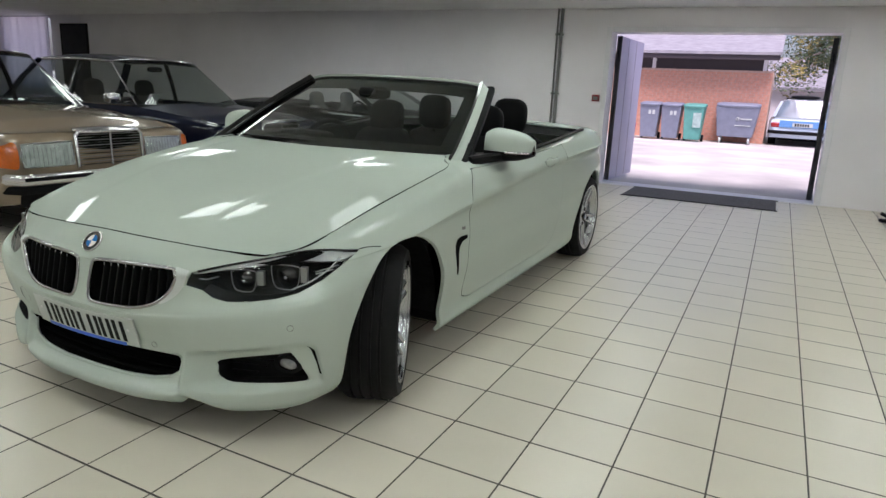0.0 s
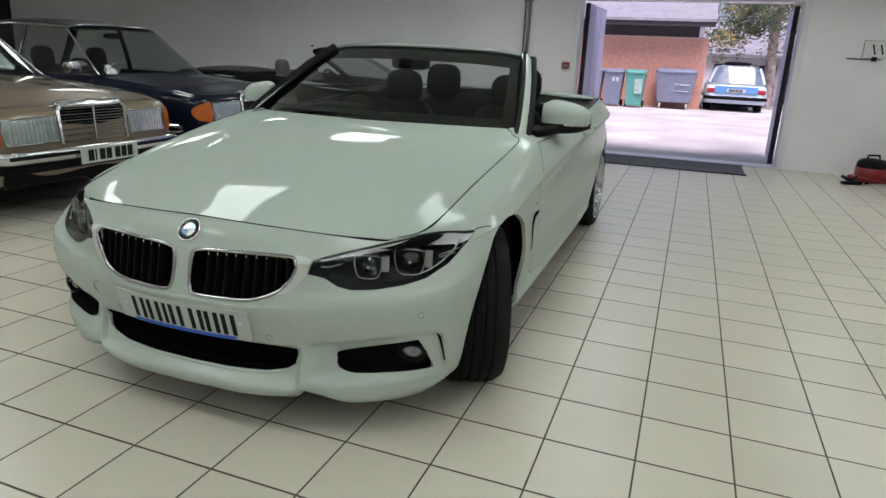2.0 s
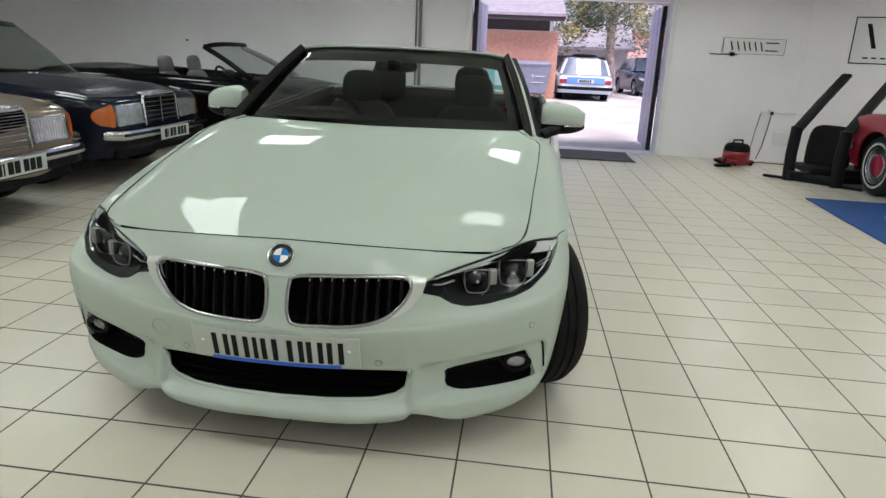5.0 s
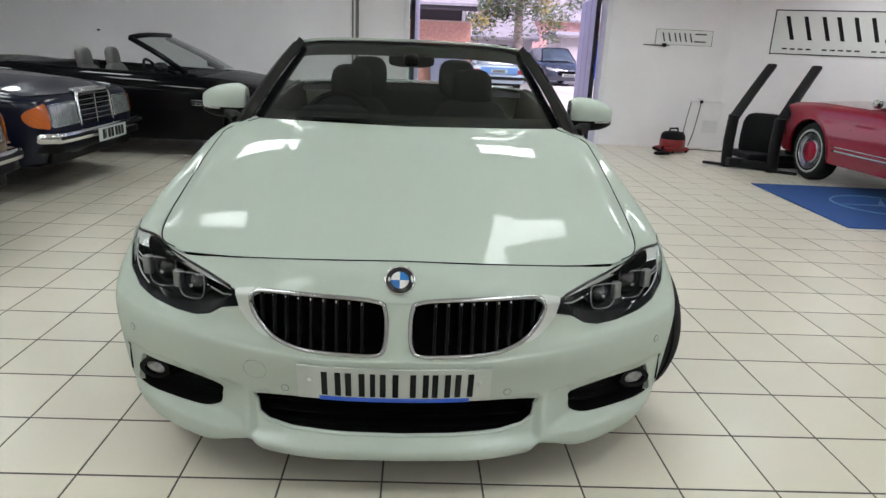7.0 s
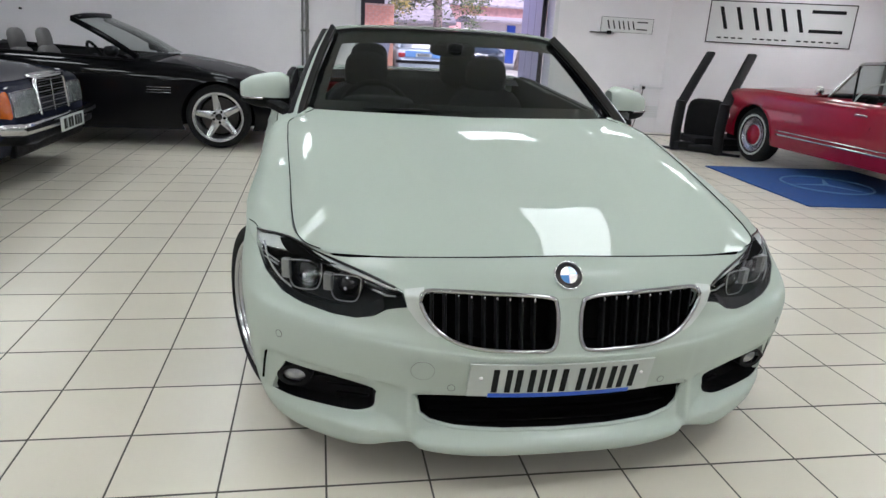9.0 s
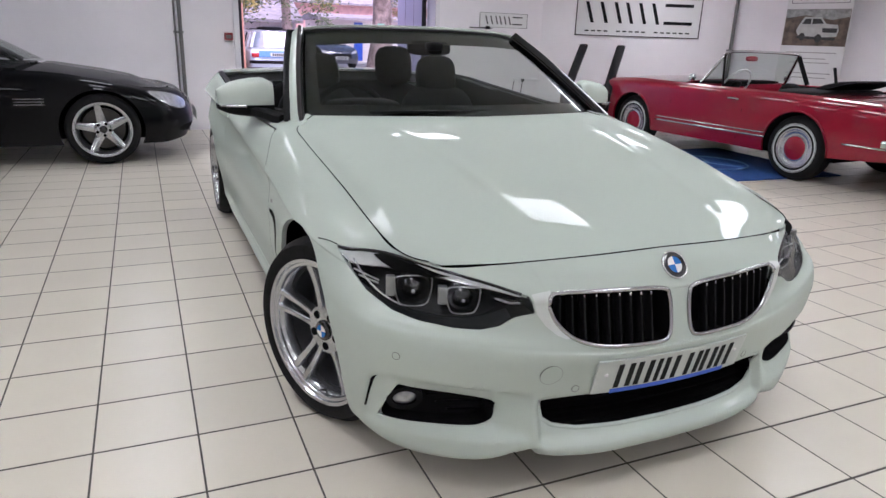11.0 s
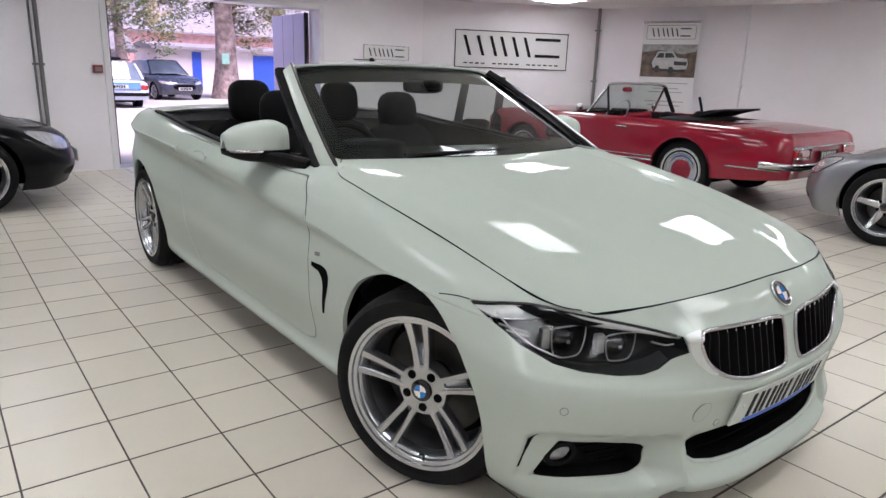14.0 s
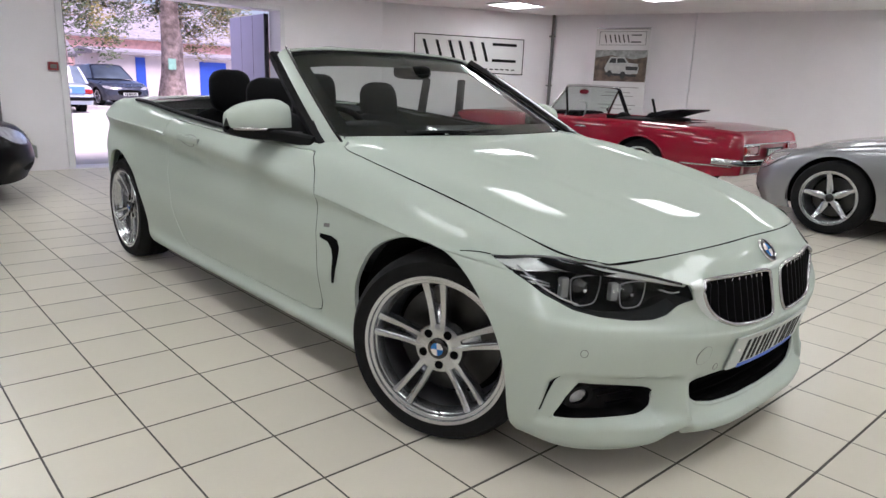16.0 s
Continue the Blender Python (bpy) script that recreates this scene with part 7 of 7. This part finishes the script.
part("mark", box(.13, .48, -.475, -.455, .785, .82), M["plate"], bb)
part("mark", box(-.04, .46, -.455, -.430, .585, .608), M["plate"], bb)
pk = thing("tub", "low pink plastic tub beside the bins", "tub", pose(-2.0, 19.6, G))
part("shell", mesh_from("shell", *lathe([(.001, .02), (.16, .02), (.21, .42), (.225, .43), (.2, .41), (.15, .05), (.001, .05)], 24, "Z")), M["pink"], pk)

# vehicles in the yard
old_saloon("pale blue-white estate car parked with its tail to the door", M["estate_white"], pose(2.68, 25.3, G - .06, 0, 0, 180), True, True, False)


def hatchback(at):
    c = Car("car", "dark grey-blue hatchback parked under the tree", M["grey_paint"], [[(x, y * .88, z * 1.06) for x, y, z in r] for r in (R_BOT, R_LOW, R_MID, R_UP, R_EDGE)], at, (.76, 3.0), .31, .35, "five", .76, .22, 2, 1.15, (3.3, 3.6, .04), .05, width=.2)
    ob = c.ob
    base = [(0, 1.02, .95), (.35, 1.06, .948), (.62, 1.18, .94), (.72, 1.28, .925)]
    top = [(0, 1.75, 1.44), (.3, 1.77, 1.435), (.48, 1.82, 1.42), (.56, 1.88, 1.40)]
    c.screen(base, top, M["grey_paint"], .05, glass_mat="sky_sheen_glass")
    n = 10
    r0 = [(.56, 1.88 + 1.4 * i / n, 1.40 + .02 * math.sin(math.pi * i / n)) for i in range(n + 1)]
    roof = [[(0, 1.75 + 1.6 * i / n, 1.44 + .03 * math.sin(math.pi * i / n)) for i in range(n + 1)], [(.35, 1.78 + 1.55 * i / n, 1.435 + .03 * math.sin(math.pi * i / n)) for i in range(n + 1)], r0]
    part("roof", grid_mesh(skin(roof, 16, 10), "roof", True), M["grey_paint"], ob)
    a, b = c.pair("side_window", grid_mesh(skin([[(.765, y, .93) for y in np.linspace(1.3, 3.5, n + 1)], r0], n, 4), "side_window"), M["sky_sheen_glass"])
    part("tailgate", grid_mesh(skin([[(0, 3.35, 1.44), (.35, 3.33, 1.435), (.56, 3.28, 1.40)], [(0, 3.75, .95), (.4, 3.72, .95), (.72, 3.5, .94)]], 8, 6), "tailgate", True), M["grey_paint"], ob)
    for s in (1, -1):
        hp = [(s * x, z) for x, z in rounded([(.42, .60), (.60, .68), (.80, .70), (.79, .63), (.62, .58)], 4)]
        part("headlamp", c.raw.patch(hp, "front", .004, 14), M["white_lens"], ob)
    gp = rounded([(-.40, .42), (-.34, .56), (.34, .56), (.40, .42), (0, .36)], 4)
    part("grille", c.raw.patch(gp, "front", .004, 16), M["void"], ob)
    number_plate(ob, pose(0, .0, .42), .52, .111, [(-.2 + .062 * k, .045) for k in range(7)], band=False)
    part("dashboard", box(-.66, .66, 1.3, 1.6, .7, .92, .05), M["plastic"], ob)
    return c


hatchback(pose(6.0, 25.3, G, 0, 0, 8))

# trees
def tree(x, y, r, h, seed, label, gold=.3, low=2.6, spread=4.0, clumps=260):
    rr = random.Random(seed)
    e = thing("tree", label, "tree", pose(x, y, G), "yard trees")
    pts = [(0, 0, 0)]
    for k in range(1, 9):
        pts.append((rr.uniform(-.06, .06) * k * .5, rr.uniform(-.06, .06) * k * .5, h * k / 8))
    tv, tf = [], []
    seg = 16
    for k, p in enumerate(pts):
        rad = r * (1.25 if k == 0 else 1) * (1 - .72 * k / 8)
        for i in range(seg):
            a = 2 * math.pi * i / seg
            q = rad * (1 + .13 * math.sin(3 * a + k) + .07 * math.sin(7 * a + 2 * k))
            tv.append((p[0] + q * math.cos(a), p[1] + q * math.sin(a), p[2]))
    for k in range(8):
        for i in range(seg):
            j = (i + 1) % seg
            tf.append((k * seg + i, k * seg + j, (k + 1) * seg + j, (k + 1) * seg + i))
    part("trunk", mesh_from("trunk", tv, tf), M["bark"], e)
    tips = []
    for b in range(16):
        z = low + (h - low) * rr.random() ** 1.2
        a = rr.uniform(0, 2 * math.pi)
        L = spread * rr.uniform(.5, 1.0) * (1 - .4 * (z - low) / (h - low))
        line = []
        for k in range(6):
            t = k / 5
            line.append((L * t * math.cos(a) + rr.uniform(-.1, .1), L * t * math.sin(a) + rr.uniform(-.1, .1), z + .5 * t - 1.1 * t * t + rr.uniform(-.1, .1)))
        part("limb", tube(line, .06 * r / .5, 6), M["bark"], e)
        tips += line[2:]
    for name, mat, share in (("leaves", "leaf", 1 - gold), ("yellow_leaves", "leaf_gold", gold)):
        lv, lf = [], []
        for k in range(int(clumps * share)):
            c = Vector(rr.choice(tips)) + Vector((rr.gauss(0, .5), rr.gauss(0, .5), rr.gauss(-.1, .35)))
            for m in range(26):
                p = c + Vector((rr.gauss(0, .20), rr.gauss(0, .20), rr.gauss(0, .13)))
                d1 = Vector((rr.uniform(-1, 1), rr.uniform(-1, 1), rr.uniform(-.7, .4))).normalized() * rr.uniform(.05, .11)
                d2 = d1.orthogonal().normalized() * rr.uniform(.02, .04)
                n = len(lv)
                lv += [p - d1, p + d2, p + d1, p - d2]
                lf.append((n, n + 1, n + 2, n + 3))
        tagged(part(name, mesh_from(name, lv, lf, False), M[mat], e), kind="stuff")
    return e


tree(8.2, 27.0, .46, 9.0, 4, "large tree with reddish ridged bark and hanging foliage", .45, 2.9, 4.2, 900)
tree(3.95, 25.5, .20, 8.0, 9, "dark ivy-clad tree behind the parked estate", .3, 2.9, 3.2, 760)
tg = thing("tree_tag", "small pale green notice fixed to the trunk", "notice", pose(8.0, 26.50, 1.55))
part("board", box(-.15, .15, -.02, .0, -.21, .21, .02), material("pale_green_plastic", (.34, .66, .52), .5), tg)

# buildings behind
def shed(name, label, x0, x1, y0, y1, h, wall, roof_h, roof_mat, extras=()):
    e = thing(name, label, "building")
    part("wall", box(x0, x1, y0, y1, G, h), wall, e)
    part("roof", prism([(y0 - .3, h), (y0 - .3, h + .12), ((y0 + y1) / 2, h + roof_h), (y1 + .3, h + .12), (y1 + .3, h)], x0 - .3, x1 + .3, "X"), roof_mat, e)
    for nm, a, mt in extras:
        part(nm, box(a[0], a[1], y0 - .04, y0 + .02, a[2], a[3]), mt, e)
    return e


shed("store_building", "low white store building with bright blue doors", 7.4, 15.2, 34.0, 38.0, 2.0, M["render_wall"], .35, M["roof"],
     [("door", (9.05, 9.5, 0, 1.9), M["blue_door"]), ("door", (12.2, 13.6, 0, 1.85), M["blue_door"])])
shed("brick_house", "long rose brick building beyond the yard", 6.0, 30.0, 45.0, 52.0, 3.2, M["rose_wall"], 2.6, M["roof"],
     [("window", (9 + 2.4 * k, 10.3 + 2.4 * k, 1.2, 2.4), M["tint"]) for k in range(8)])
shed("far_house", "pale house with a grey tiled roof", -2.0, 5.4, 31.0, 37.0, 1.7, M["render_wall"], 1.5, M["roof"],
     [("window", (2.2, 3.0, .7, 1.4), M["fascia"]), ("window", (4.0, 4.7, .7, 1.4), M["fascia"])])
shed("terrace", "pale terrace across the far side of the yard", -30.0, -3.0, 44.0, 52.0, 5.0, M["render_wall"], 2.5, M["roof"], [("window", (-28 + 3 * k, -26.6 + 3 * k, 1.2, 2.6), M["fascia"]) for k in range(8)])
# ---- floor ----
TX, TY, PX, PY, SKEW = .258, .216, .298, .2985, -.01745
floor = tagged(part("floor", box(WEST - 0.3, 11.2, SOUTH - 0.3, NORTH + 0.28, -0.2, -0.0010), M["grout"]), "cream glazed floor tiles with dark grout lines", "floor", kind="structure")


def tile_verts(x, y, jig):
    a, b, g = 0.0030, 0.0038, 0.0007
    o = [(sx * (PX / 2 - e), sy * (PY / 2 - e - .0012), z) for e, z in ((a, -g), (b, 0)) for sx, sy in ((-1, -1), (1, -1), (1, 1), (-1, 1))]
    tx, ty = jig
    return [(x + p, y + q + p * SKEW, r + p * tx + q * ty) for p, q, r in o]


TILE_F = [(4, 5, 6, 7), (0, 1, 5, 4), (1, 2, 6, 5), (2, 3, 7, 6), (3, 0, 4, 7)]
rng = random.Random(5)
near, rest_v, rest_f = [], [], []
variants = []
for k in range(6):
    me = bpy.data.meshes.new("floor_tile")
    me.from_pydata(tile_verts(0, 0, (rng.uniform(-.0012, .0012), rng.uniform(-.0012, .0012))), [], TILE_F)
    me.materials.append(M["tile"])
    variants.append(me)
i0, i1 = int((WEST - TX) / PX) - 2, int((11.0 - TX) / PX) + 2
j0, j1 = int((SOUTH - TY) / PY) - 2, int((NORTH - TY) / PY) + 2
spots = []
for i in range(i0, i1 + 1):
    for j in range(j0, j1 + 1):
        x = TX + (i + 0.5) * PX
        y = TY + (j + 0.5) * PY + SKEW * x
        if x < WEST - .1 or y > NORTH + .1 or (y > C1.y + (C2.y - C1.y) / (C2.x - C1.x) * (x - C1.x) + .1 and x > C1.x) or x > C2.x + (E2.x - C2.x) * (C2.y - y) / (C2.y - E2.y) + .3:
            continue
        spots.append((x, y))
ring = sorted(spots, key=lambda p: abs(math.hypot((p[0]) / 1.15, (p[1] - 1.4)) - 1.75))[:300]
chosen = set(ring)
for x, y in spots:
    if (x, y) in chosen:
        ob = new("floor_tile", variants[rng.randrange(6)])
        ob.parent = floor
        ob.location = (x, y, 0)
    else:
        n = len(rest_v)
        rest_v += tile_verts(x, y, (rng.uniform(-.0012, .0012), rng.uniform(-.0012, .0012)))
        rest_f += [tuple(n + k for k in f) for f in TILE_F]
me = bpy.data.meshes.new("floor_tiles")
me.from_pydata(rest_v, [], rest_f)
tagged(part("floor_tiles", me, M["tile"], floor), kind="stuff")
